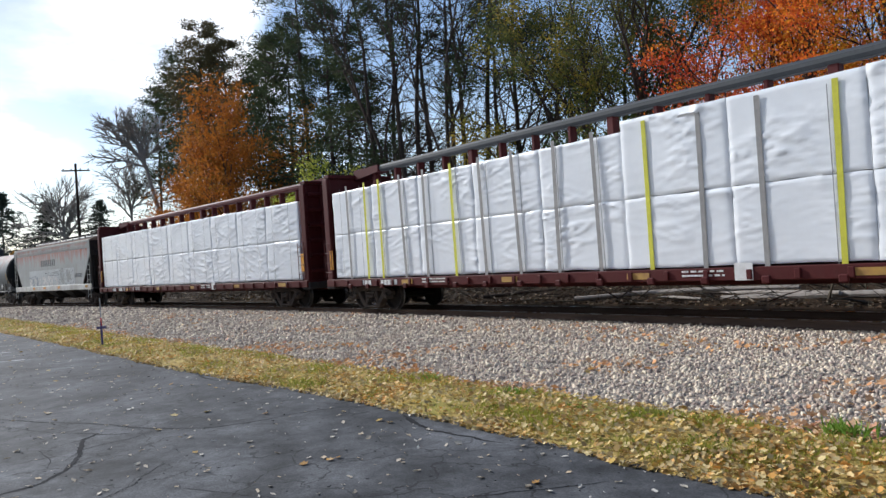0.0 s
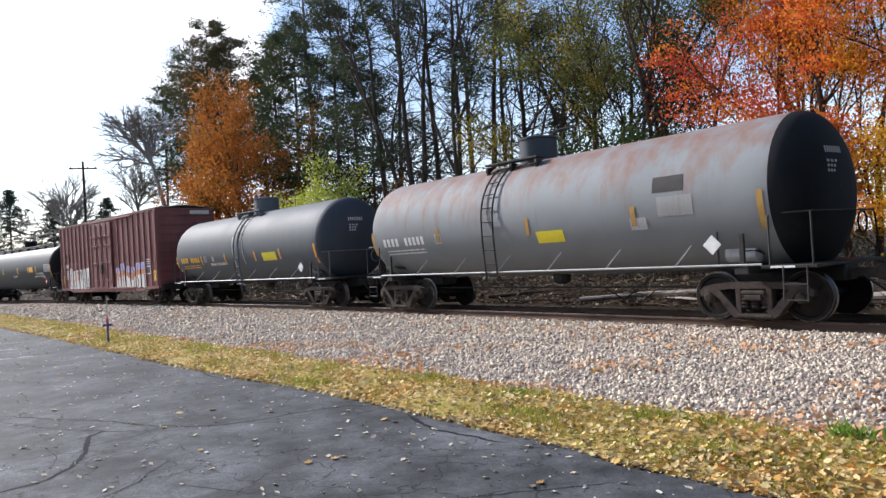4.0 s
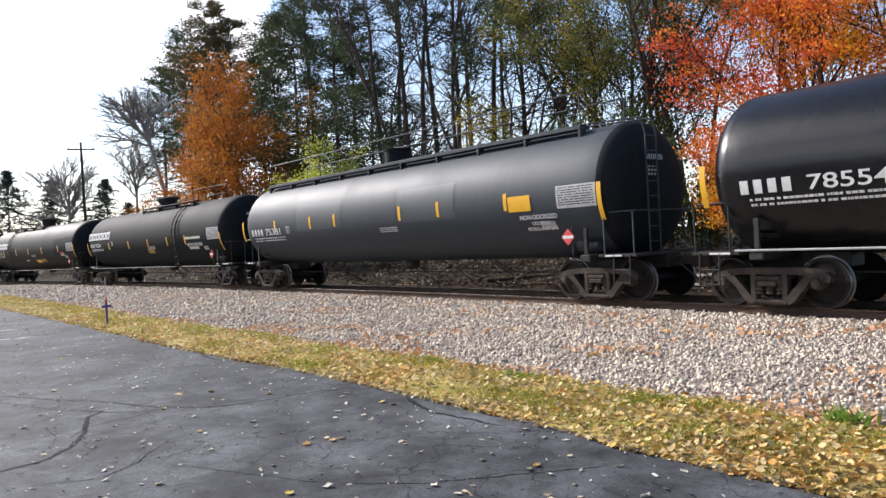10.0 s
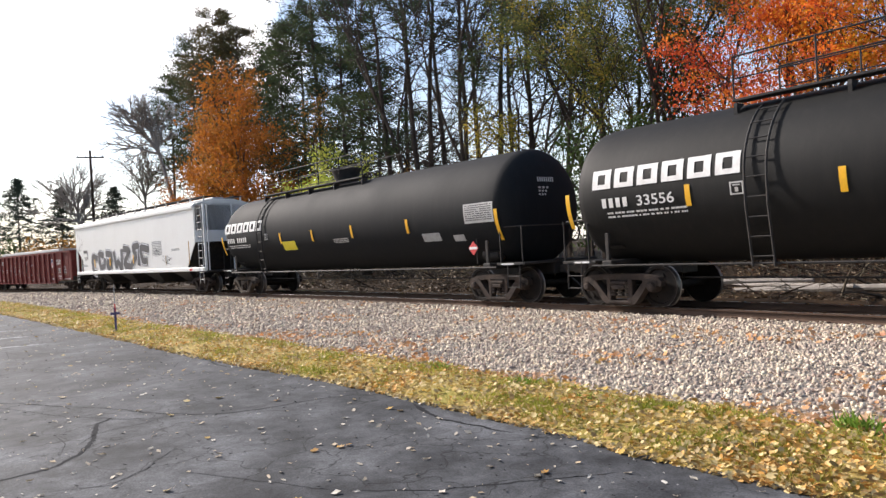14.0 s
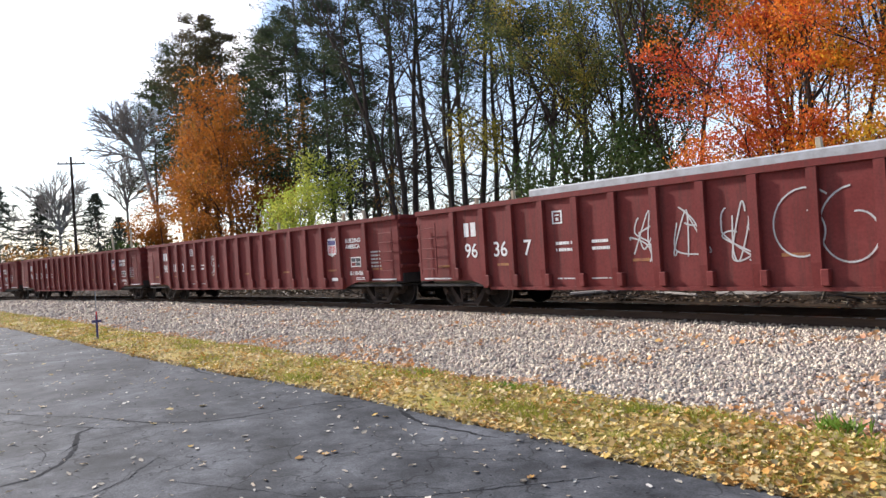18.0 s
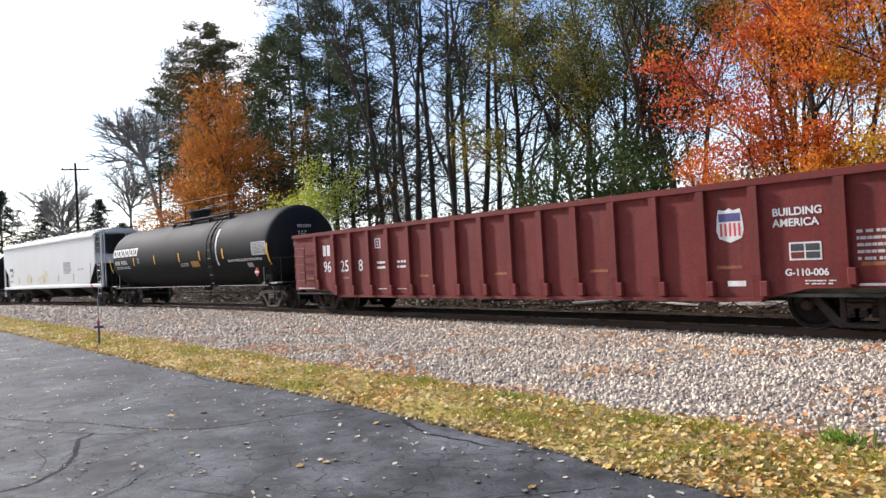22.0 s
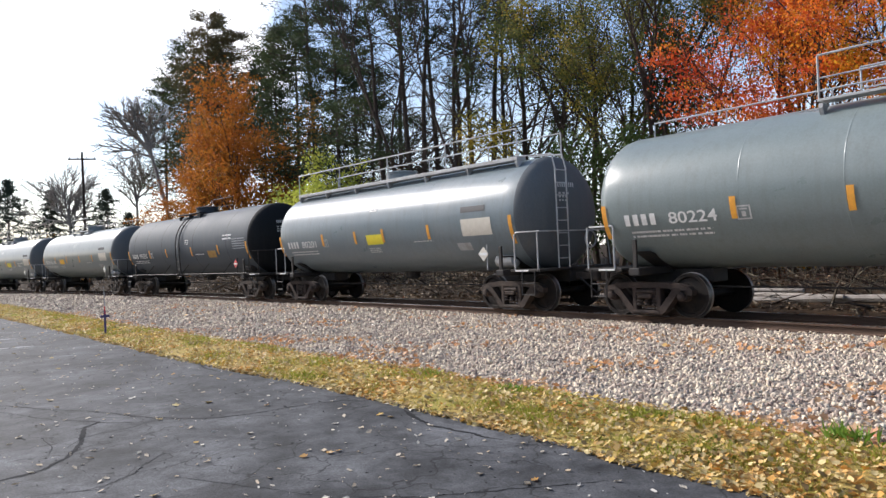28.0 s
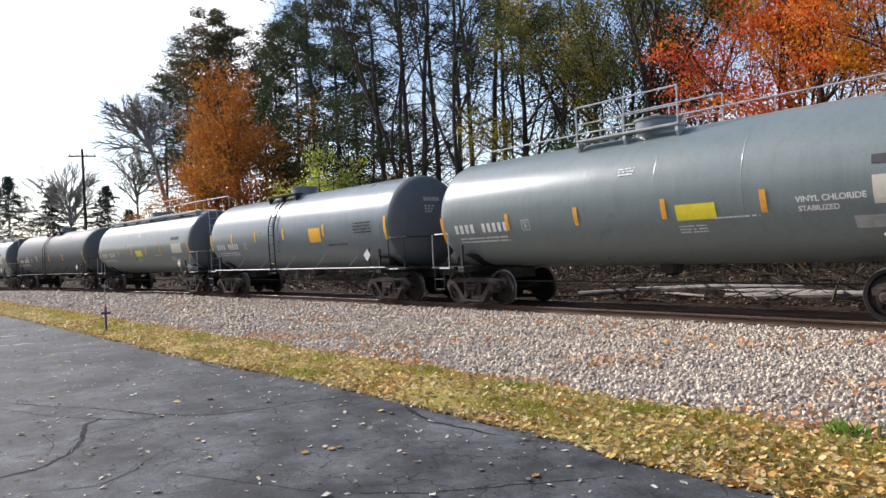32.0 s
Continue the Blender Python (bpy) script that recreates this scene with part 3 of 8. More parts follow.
# ---- the lot's marks and leaves ----
def ribbon(g, pts, width, z, rnd, wander=1.0):
    """A flat ragged band along a line on the ground, smoothed between its corners."""
    fine = []
    for (x0, y0), (x1, y1) in zip(pts, pts[1:]):
        n = max(2, int(math.hypot(x1 - x0, y1 - y0) / 0.035))
        fine += [(x0 + (x1 - x0) * k / n, y0 + (y1 - y0) * k / n) for k in range(n)]
    fine.append(pts[-1])
    v = []
    for i, (x, y) in enumerate(fine):
        a, b = fine[max(0, i - 1)], fine[min(len(fine) - 1, i + 1)]
        d = Vector((b[0] - a[0], b[1] - a[1], 0)).normalized()
        w = width * rnd.uniform(0.55, 1.0) / 2 * (0.75 + 0.9 * abs(noise.noise((x * 2, y * 2, 1)))) * min(1.0, 0.25 + 0.12 * min(i, len(fine) - 1 - i))
        j = wander * (0.07 * noise.noise((x * 1.3, y * 1.3, 7)) + 0.035 * noise.noise((x * 5, y * 5, 3)) + 0.014 * noise.noise((x * 17, y * 17, 5)))
        v += [(x - d.y * (w + j), y + d.x * (w + j), z), (x + d.y * (w - j), y - d.x * (w - j), z)]
    g.add(v, [(2 * i, 2 * i + 1, 2 * i + 3, 2 * i + 2) for i in range(len(fine) - 1)])


rnd = random.Random(3)
for line, w in (([(-13.5, -0.6), (-12.2, 0.2), (-10.8, 0.93), (-9.65, 1.59), (-8.39, 2.23), (-8.06, 2.44), (-7.88, 2.69), (-7.78, 2.98), (-7.74, 3.29), (-7.73, 3.71), (-7.6, 4.09), (-7.3, 4.3)], 0.045),
                ([(-12.6, -0.3), (-11.0, 0.6), (-10.11, 0.98), (-9.43, 1.25), (-8.66, 1.70), (-8.37, 1.98), (-8.27, 2.2)], 0.024),
                ([(-6.6, -0.4), (-6.85, 0.1), (-6.96, 0.49), (-6.96, 0.73), (-7.05, 0.91), (-7.3, 1.13), (-7.77, 1.34), (-8.16, 1.41), (-8.55, 1.54), (-8.73, 1.71)], 0.085),
                ([(-7.7, 1.2), (-8.06, 1.42), (-8.15, 1.82), (-8.29, 2.14)], 0.022),
                ([(-13.6, 0.2), (-13.88, 1.06), (-14.03, 1.91), (-13.79, 2.76), (-13.59, 3.48), (-13.32, 3.8)], 0.06), ([(-12.23, 3.94), (-11.6, 3.86), (-11.21, 3.87), (-10.91, 3.96)], 0.07),
                ([(-6.0, 1.7), (-5.75, 1.8), (-5.36, 2.02), (-5.03, 2.19), (-4.67, 2.37)], 0.014), ([(-6.63, 4.32), (-6.25, 4.21), (-5.86, 4.1), (-5.4, 4.16), (-4.9, 4.2)], 0.07),
                ([(-8.36, 1.1), (-7.95, 1.13), (-7.75, 1.1), (-7.54, 1.04)], 0.02), ([(-6.33, 0.7), (-6.18, 0.91), (-6.07, 1.16), (-6.34, 1.48), (-6.9, 1.9)], 0.016),
                ([(-20, 1.0), (-17.0, 1.6), (-15.5, 3.2)], 0.05), ([(-10.6, 0.9), (-9.6, 0.4), (-8.9, 0.5), (-8.2, 0.2)], 0.012), ([(-4.6, 2.4), (-4.1, 2.9), (-3.9, 3.4), (-3.5, 4.0)], 0.03)):
    g = Geo()
    ribbon(g, line, w * 0.75, LOT_Z + 0.002, rnd)
    tagged(part("pavement_crack", g, CRACK, None), "dark sealed crack in the asphalt", "crack", kind="structure")
for k in range(6):
    x0 = -18.6 - 2.55 * k
    g = Geo()
    ribbon(g, [(x0, 2.35 - 0.02 * k), (x0 - 1.0, -2.6)], 0.16, LOT_Z + 0.005, rnd, 0.2)
    tagged(part("parking_line", g, LINE_PAINT, None), "worn white parking line on asphalt", "road marking", group="parking lines", kind="structure")

LEAF_V = np.array([(0, -0.55, 0), (0.22, -0.42, 0.03), (0.5, -0.3, 0.10), (0.38, 0.0, 0.02), (0.55, 0.28, 0.12), (0.2, 0.3, 0.0), (0.0, 0.62, 0.10), (-0.2, 0.3, 0.0),
                   (-0.55, 0.28, 0.10), (-0.38, 0.0, 0.02), (-0.5, -0.3, 0.12), (-0.22, -0.42, 0.03), (0, 0, -0.05)])
LEAF_F = np.array([(12, i, (i + 1) % 12) for i in range(12)])


SCRAP_V = np.array([(0.05, -0.55, 0.0), (0.52, -0.12, 0.14), (0.30, 0.42, 0.02), (-0.08, 0.6, 0.12), (-0.5, 0.2, 0.04), (-0.36, -0.34, 0.12)])
SCRAP_F = np.array([(0, 1, 2), (0, 2, 3), (0, 3, 4), (0, 4, 5)])


def leaf_layer(name, label, P, size, material, seed, tilt=0.45, torn=False):
    rng = np.random.default_rng(seed)
    V, F = scatter(SCRAP_V if torn else LEAF_V, SCRAP_F if torn else LEAF_F, P, size, rng, tilt)
    return tagged(new(name, cloud_mesh(name, V, F, material)), label, "leaves", kind="stuff")


def fallen():
    rng = np.random.default_rng(11)
    n = 48000
    x = np.where(rng.uniform(0, 1, n) < 0.93, -1.0 - 49 * rng.uniform(0, 1, n) ** 1.9, rng.uniform(-1, 9, n))
    a, b = np.array([verge_in(v) for v in x]), np.array([verge_out(v) for v in x])
    u = rng.uniform(0, 1, n)
    u = np.where(rng.uniform(0, 1, n) < 0.45, u ** 2.2 * 0.8, u)
    y = a - 0.10 + (b - a + 0.22) * u
    pat = np.array([noise.noise((p * 0.8, q * 1.6, 3)) for p, q in zip(x, y)])
    k = rng.uniform(-0.6, 0.7, n) < pat + 0.12
    P = np.stack([x, y, -0.102 + 0.055 * np.sin(np.pi * u) + rng.uniform(0, 0.028, n)], -1)[k]
    whole = rng.uniform(0, 1, len(P)) < 0.20
    leaf_layer("verge_leaves", "yellow and tan maple leaves lying on the verge", P[whole] + (0, 0, 0.008), 0.044 * rng.uniform(0.6, 1.6, whole.sum()), FALLEN, 1, 0.6)
    torn = ~whole
    leaf_layer("verge_litter", "torn and curled yellow-brown leaf scraps matted on the verge", P[torn], 0.036 * rng.uniform(0.4, 1.6, torn.sum())[:, None] * rng.uniform(0.6, 1.3, (torn.sum(), 3)), FALLEN, 5, 0.8, True)
    n = 9000
    x, t = -2.0 - 30 * rng.uniform(0, 1, n) ** 1.6, rng.uniform(0, 1, n)
    y = np.array([verge_out(v) for v in x]) + 7.0 * t ** 2.2
    pat = np.array([noise.noise((p * 0.5, q * 0.5, 8)) for p, q in zip(x, y)])
    k = rng.uniform(-0.1, 0.7, n) < pat * 1.9 + 0.30 * (t < 0.33) - 0.05 * (t > 0.5)
    P = np.stack([x, y, np.array([bed_z(p, q) for p, q in zip(x, y)]) + 0.035], -1)[k]
    leaf_layer("ballast_leaves", "orange and yellow leaves caught on the ballast", P, 0.068 * rng.uniform(0.45, 1.4, len(P)), FALLEN_ORANGE, 2, 0.8)
    n = 3000
    x = np.where(rng.uniform(0, 1, n) < 0.83, -1.5 - 30 * rng.uniform(0, 1, n) ** 1.5, rng.uniform(-1.6, 9, n))
    y = np.array([verge_in(v) for v in x]) - 6.5 * rng.uniform(0, 1, n) ** 1.2
    P = np.stack([x, y, np.full(n, LOT_Z + 0.008)], -1)
    big = 0.028 * rng.uniform(0.35, 1.75, n) ** 1.7
    leaf_layer("lot_leaves", "small pale dry curled leaves scattered over the asphalt", P, np.stack([big * rng.uniform(0.35, 0.8, n), big, big * rng.uniform(0.6, 1.6, n)], -1), FALLEN_PALE, 3, 0.30, True)
    k = rng.uniform(0, 1, n) < 0.04
    leaf_layer("lot_maple_leaves", "a few whole tan and yellow maple leaves lying on the asphalt", P[k] + (0, 0, 0.004), 0.075 * rng.uniform(0.6, 1.3, k.sum()), FALLEN, 6, 0.25)
    n = 700
    x = -1.5 - 26 * rng.uniform(0, 1, n) ** 1.4
    y = np.array([verge_in(v) for v in x]) - 6.0 * rng.uniform(0, 1, n)
    P = np.stack([x, y, np.full(n, LOT_Z + 0.012)], -1)
    leaf_layer("lot_debris", "dark twigs and seed husks scattered over the asphalt", P, np.stack([0.014 * rng.uniform(0.4, 1.3, n), 0.03 * rng.uniform(0.5, 1.6, n), np.full(n, 0.04)], -1), CRACK, 4, 0.3)


fallen()


def grass():
    rng = np.random.default_rng(21)
    n = 90000
    x = np.where(rng.uniform(0, 1, n) < 0.95, -1.2 - 70 * rng.uniform(0, 1, n) ** 2.2, rng.uniform(-1.2, 9, n))
    a, b = np.array([verge_in(v) for v in x[:n]]), np.array([verge_out(v) for v in x])
    u = rng.uniform(0.02, 1.02, n)
    y = a + (b - a) * u
    pat = np.array([noise.noise((p * 0.9, q * 1.5, 1)) + 0.5 * noise.noise((p * 3, q * 3, 2)) for p, q in zip(x, y)])
    k = pat + 0.15 * np.minimum(1, -x / 30) + 0.25 * (u > 0.75) > rng.uniform(-0.04, 0.74, n)
    x, y, u, pat = x[k], y[k], u[k], pat[k]
    n = len(x)
    P = np.stack([x, y, -0.125 + 0.05 * np.sin(np.pi * u)], -1)
    blade = np.array([(-0.06, 0, 0), (0.06, 0, 0), (0.03, 0.12, 0.6), (0.0, 0.35, 1.0)])
    V, F = scatter(blade, np.array([(0, 1, 2), (0, 2, 3)]), P, np.stack([np.full(n, 0.07), np.full(n, 0.10), 0.035 + 0.075 * rng.uniform(0, 1, n) * (0.5 + np.clip(pat, 0, 1))], -1), rng, 0.5)
    tagged(new("verge_grass", cloud_mesh("verge_grass", V, F, GRASS)), "short green grass growing through the fallen leaves", "grass", kind="stuff")
    for tx, ty, m, h in ((-2.82, 6.14, 90, 0.17), (-6.45, 5.72, 70, 0.13), (-8.2, 5.85, 50, 0.11), (-4.25, 5.75, 60, 0.1), (-3.5, 5.35, 60, 0.10), (-5.3, 5.6, 50, 0.09)):
        P = np.stack([rng.normal(tx, 0.09, m), rng.normal(ty, 0.06, m), np.full(m, -0.13)], -1)
        V, F = scatter(blade, np.array([(0, 1, 2), (0, 2, 3)]), P, np.stack([np.full(m, 0.09), np.full(m, 0.25), h * rng.uniform(0.6, 1.2, m)], -1), rng, 0.5)
        tagged(new("grass_tuft", cloud_mesh("grass_tuft", V, F, TUFT)), "taller green grass tuft at the edge of the ballast", "grass", group="grass tufts", kind="stuff")


grass()

# ---- trees ----
class Wood:
    """A branching tree: tubes and the places of its tips."""

    def __init__(self, seed):
        self.r, self.g, self.tips = random.Random(seed), Geo(), []

    def limb(self, p, d, length, rad, depth, spread, droop=0.0, sides=5, kids=3, shrink=0.62, bend=0.25, start=0.35, thin=0.5):
        r, pts, n = self.r, [Vector(p)], 4 if depth > 1 else 3 if depth else 2
        d = Vector(d).normalized()
        for i in range(n):
            d = (d + Vector((r.uniform(-bend, bend), r.uniform(-bend, bend), r.uniform(-bend, bend) * 0.6 - droop))).normalized()
            pts.append(pts[-1] + d * length / n)
        self.g.tube(pts, rad, sides, False, rad * (0.45 if depth else 0.2))
        if depth == 0:
            self.tips += [(pts[-1], d), (pts[-2], d)]
            return
        for k in range(kids):
            u = start + (1 - start) * (k + r.uniform(0.2, 0.9)) / kids
            i = min(n - 1, int(u * n))
            q = pts[i].lerp(pts[i + 1], u * n - i)
            side = d.cross(Vector((r.uniform(-1, 1), r.uniform(-1, 1), r.uniform(-1, 1)))).normalized()
            e = (d * math.cos(spread) + side * math.sin(spread)).normalized()
            self.limb(q, e, length * shrink * r.uniform(0.75, 1.15), rad * thin, depth - 1, spread, droop, max(3, sides - 1), kids, shrink, bend, start, thin)
        self.limb(pts[-1], d, length * shrink * 0.9, rad * max(0.45, thin - 0.02), depth - 1, spread, droop, max(3, sides - 1), kids, shrink, bend, start, thin)


QUAD_V = np.array([(-0.5, 0, 0), (0, -0.55, 0.12), (0.5, 0, 0), (0, 0.6, 0.12)])
QUAD_F = np.array([(0, 1, 2), (0, 2, 3)])
NEEDLE_V = np.array([(-0.11, 0, 0), (0.11, 0, 0), (0.0, 1.0, 0.12)])
NEEDLE_F = np.array([(0, 1, 2)])


def crown(name, tips, per, reach, size, material, parent, seed, needles=False, flat=0.7):
    rng = np.random.default_rng(seed)
    T = np.array([t[0][:] for t in tips])
    P = np.repeat(T, per, 0) + rng.normal(0, reach, (len(T) * per, 3)) * (1, 1, flat)
    V, F = scatter(NEEDLE_V if needles else QUAD_V, NEEDLE_F if needles else QUAD_F, P, size * rng.uniform(0.6, 1.3, len(P)), rng, 1.6)
    ob = new(name, cloud_mesh(name, V, F, material))
    ob.parent = parent
    return ob


def polar(az, y_off):
    """A place behind the line, az degrees left of +Y as the camera sees it, y_off metres beyond the track's centre."""
    lo, hi = 5.0, 200.0
    for _ in range(40):
        m = (lo + hi) / 2
        x, y = -m * math.sin(radians(az)), m * math.cos(radians(az))
        if y - along(x, 0)[1] < y_off:
            lo = m
        else:
            hi = m
    return x, y, m


def stand(name, az, y_off, label, category="tree"):
    x, y, d = polar(az, y_off)
    t = tagged(empty(name), label, category, group="trees behind the track")
    t.location = (x, y, bank_z(x, y) - 0.05)
    return t, d


def tall(az, y_off, el):
    """The height of a tree at that place whose top stands el degrees above the eye's level."""
    x, y, d = polar(az, y_off)
    return 1.6 + d * math.tan(radians(el)) - bank_z(x, y)


PINE_N = leaf_mat("pine_needles", [(0.036, 0.058, 0.032), (0.060, 0.085, 0.036), (0.105, 0.115, 0.042)], 0.2)
PINE_RUST = leaf_mat("browning_pine_needles", [(0.06, 0.06, 0.03), (0.12, 0.09, 0.035), (0.09, 0.095, 0.04)], 0.2)
SPRUCE_N = leaf_mat("spruce_needles", [(0.035, 0.052, 0.040), (0.055, 0.072, 0.045)], 0.15)
ORANGE_L = leaf_mat("orange_leaves", [(0.218, 0.138, 0.023), (0.356, 0.138, 0.023), (0.437, 0.155, 0.025), (0.368, 0.103, 0.021)], 0.45)
RED_L = leaf_mat("red_orange_leaves", [(0.529, 0.391, 0.034), (0.736, 0.345, 0.034), (0.782, 0.241, 0.032), (0.667, 0.138, 0.032), (0.483, 0.063, 0.030)], 0.55)
OLIVE_L = leaf_mat("olive_leaves", [(0.043, 0.065, 0.024), (0.072, 0.096, 0.029), (0.138, 0.138, 0.036), (0.264, 0.186, 0.036)], 0.45)
GREEN_L = leaf_mat("green_leaves", [(0.030, 0.057, 0.017), (0.052, 0.086, 0.022), (0.105, 0.123, 0.031)], 0.3)
LIME_L = leaf_mat("lime_leaves", [(0.25, 0.34, 0.045), (0.40, 0.44, 0.07), (0.54, 0.49, 0.10)], 0.5)
CRIMSON_L = leaf_mat("crimson_leaves", [(0.682, 0.275, 0.033), (0.660, 0.154, 0.031), (0.550, 0.083, 0.031), (0.374, 0.044, 0.029)], 0.55)
GOLD_L = leaf_mat("gold_leaves", [(0.366, 0.329, 0.037), (0.659, 0.415, 0.037), (0.756, 0.342, 0.037), (0.683, 0.220, 0.037)], 0.55)
RUST_L = leaf_mat("rusty_leaves", [(0.24, 0.13, 0.03), (0.40, 0.19, 0.035), (0.17, 0.12, 0.03)], 0.4)
YELLOW_L = leaf_mat("yellowing_leaves", [(0.086, 0.115, 0.029), (0.196, 0.196, 0.040), (0.391, 0.299, 0.046), (0.460, 0.276, 0.046)], 0.45)


def right_of(az):
    """The way across the view to the right, at that azimuth."""
    return Vector((math.cos(radians(az)), math.sin(radians(az)), 0))


def pine(az, y_off, height, seed, crown_from=0.35, dense=14, lean=0.0, width=1.0, limbs=4.0, label="tall dark pine with a bare lower trunk", needles=None, girth=0.0105, shape=0.75, rise=(-0.05, 0.35), deep=1, keep=1.0, tuft=0.24):
    """A pine: a trunk that leans by lean times its height, limbs whose length follows the shape, needles in tufts at the twigs."""
    t, d = stand("pine_tree", az, y_off, label)
    w = Wood(seed)
    r, way = w.r, right_of(az)
    n, pts, p = 9, [Vector((0, 0, 0))], Vector((0, 0, 0))
    for i in range(n):
        u = (i + 1) / n
        p = p + Vector((r.uniform(-0.13, 0.13), r.uniform(-0.13, 0.13), height / n)) + way * lean * height * (u ** 1.6 - (i / n) ** 1.6)
        pts.append(p)
    w.g.tube(pts, girth * height, 8, True, 0.03)
    for k in range(int(height * limbs)):
        u = crown_from * 0.7 + (1 - crown_from * 0.7) * r.random() ** 0.8
        i = min(n - 1, int(u * n))
        q = pts[i].lerp(pts[i + 1], u * n - i)
        a = r.uniform(0, 2 * math.pi)
        ln = width * (0.19 * height * (1 - u) ** shape * r.uniform(0.4, 1.2) + 0.45)
        first = len(w.tips)
        w.limb(q, (math.cos(a), math.sin(a), r.uniform(*rise)), ln, 0.03 + 0.022 * (1 - u), deep, 0.7, -0.03, 4, 3, 0.5)
        if u < crown_from and r.random() < 0.8 or r.random() > keep:
            del w.tips[first:]
    part("trunk", w.g, BARK, t, smooth=True)
    if w.tips:
        crown("crown", w.tips, dense, tuft, 0.32, needles or PINE_N, t, seed, True, 0.5)
    return t


def leafy(name, az, y_off, height, seed, material, bark, label, per=10, reach=0.5, size=0.17, spread=0.6, first=0.22, depth=3, girth=0.013, kids=3, keep=1.0, lean=(0, 0), category="tree", thin=0.5, shrink=0.60, clump=0.0, flat=0.7):
    t, d = stand(name, az, y_off, label, category)
    w = Wood(seed)
    w.limb((0, 0, 0), (lean[0], lean[1], 1), height * 0.52, girth * height, depth, spread, -0.05, 7, kids, shrink, 0.16, first, thin)
    part("trunk", w.g, bark, t, smooth=True)
    if per:
        ox, oy = w.r.uniform(0, 9), w.r.uniform(0, 9)
        tips = [q for q in w.tips if w.r.random() < keep * (1 + clump * (math.sin(q[0][0] * 1.7 + ox) * math.sin(q[0][2] * 1.5 + oy) + 0.5 * math.sin(q[0][1] * 2.1 + q[0][2] * 2.4)))]
        crown("crown", tips, per, reach, size, material, t, seed, flat=flat)
    return t


def bare_tree(az, y_off, fork_az, fork_el, top_az, top_el, wide, seed, label, n):
    """A leafless tree: a trunk to its fork, then n limbs that fan out into a rounded crown of fine twigs."""
    t, d = stand("bare_tree", az, y_off, label)
    w, way, base = Wood(seed), right_of(az), t.location.z
    r = w.r

    def at(a, el):
        return way * (d * math.tan(radians(az - a))) + Vector((0, 0, 1.6 + d * math.tan(radians(el)) - base))

    fork, h = at(fork_az, fork_el), tall(az, y_off, top_el)
    w.g.tube([Vector((0, 0, 0)), fork * 0.5 + Vector((0, 0, 0.03 * h)), fork], 0.013 * h, 7, False, 0.008 * h)
    for k in range(n):
        a = math.pi * (k + r.uniform(0.2, 0.8)) / n
        rim = at(top_az + wide * math.cos(a) * 1.05, fork_el + (top_el - fork_el) * (0.12 + 0.88 * math.sin(a) ** 0.8))
        way_out = rim - fork + Vector((0, r.uniform(-0.5, 0.5) * wide * 0.02 * d, 0))
        w.limb(fork * r.uniform(0.82, 1.0), way_out, way_out.length * 0.56, 0.0075 * h, 3, 0.60, -0.01, 5, 4, 0.58, 0.18, 0.25, 0.64)
    part("trunk", w.g, ASH_BARK, t, smooth=True)
    return t


def spruce(az, y_off, height, seed, wide=0.4, label="dark conical spruce"):
    t, d = stand("spruce_tree", az, y_off, label)
    w = Wood(seed)
    w.g.tube([(0, 0, 0), (0, 0, height)], 0.014 * height, 6, True, 0.02)
    z = 0.08 * height
    while z < height * 0.98:
        ln = (height - z) * wide * w.r.uniform(0.8, 1.1) + 0.04
        for k in range(7):
            a = w.r.uniform(0, 2 * math.pi)
            e = ln * w.r.uniform(0.55, 1.2)
            q = [Vector((0, 0, z + w.r.uniform(-0.015, 0.015) * height)) + Vector((math.cos(a), math.sin(a), -0.45 + 0.25 * j / 4)) * e * j / 4 for j in range(5)]
            w.g.tube(q, 0.03, 3, False, 0.01)
            w.tips += [(v, None) for v in q[1:]]
        z += 0.028 * height * w.r.uniform(0.8, 1.25)
    part("trunk", w.g, BARK, t, smooth=True)
    crown("crown", w.tips, 6, 0.014 * height, 0.042 * height, SPRUCE_N, t, seed, True, 0.35)
    return t


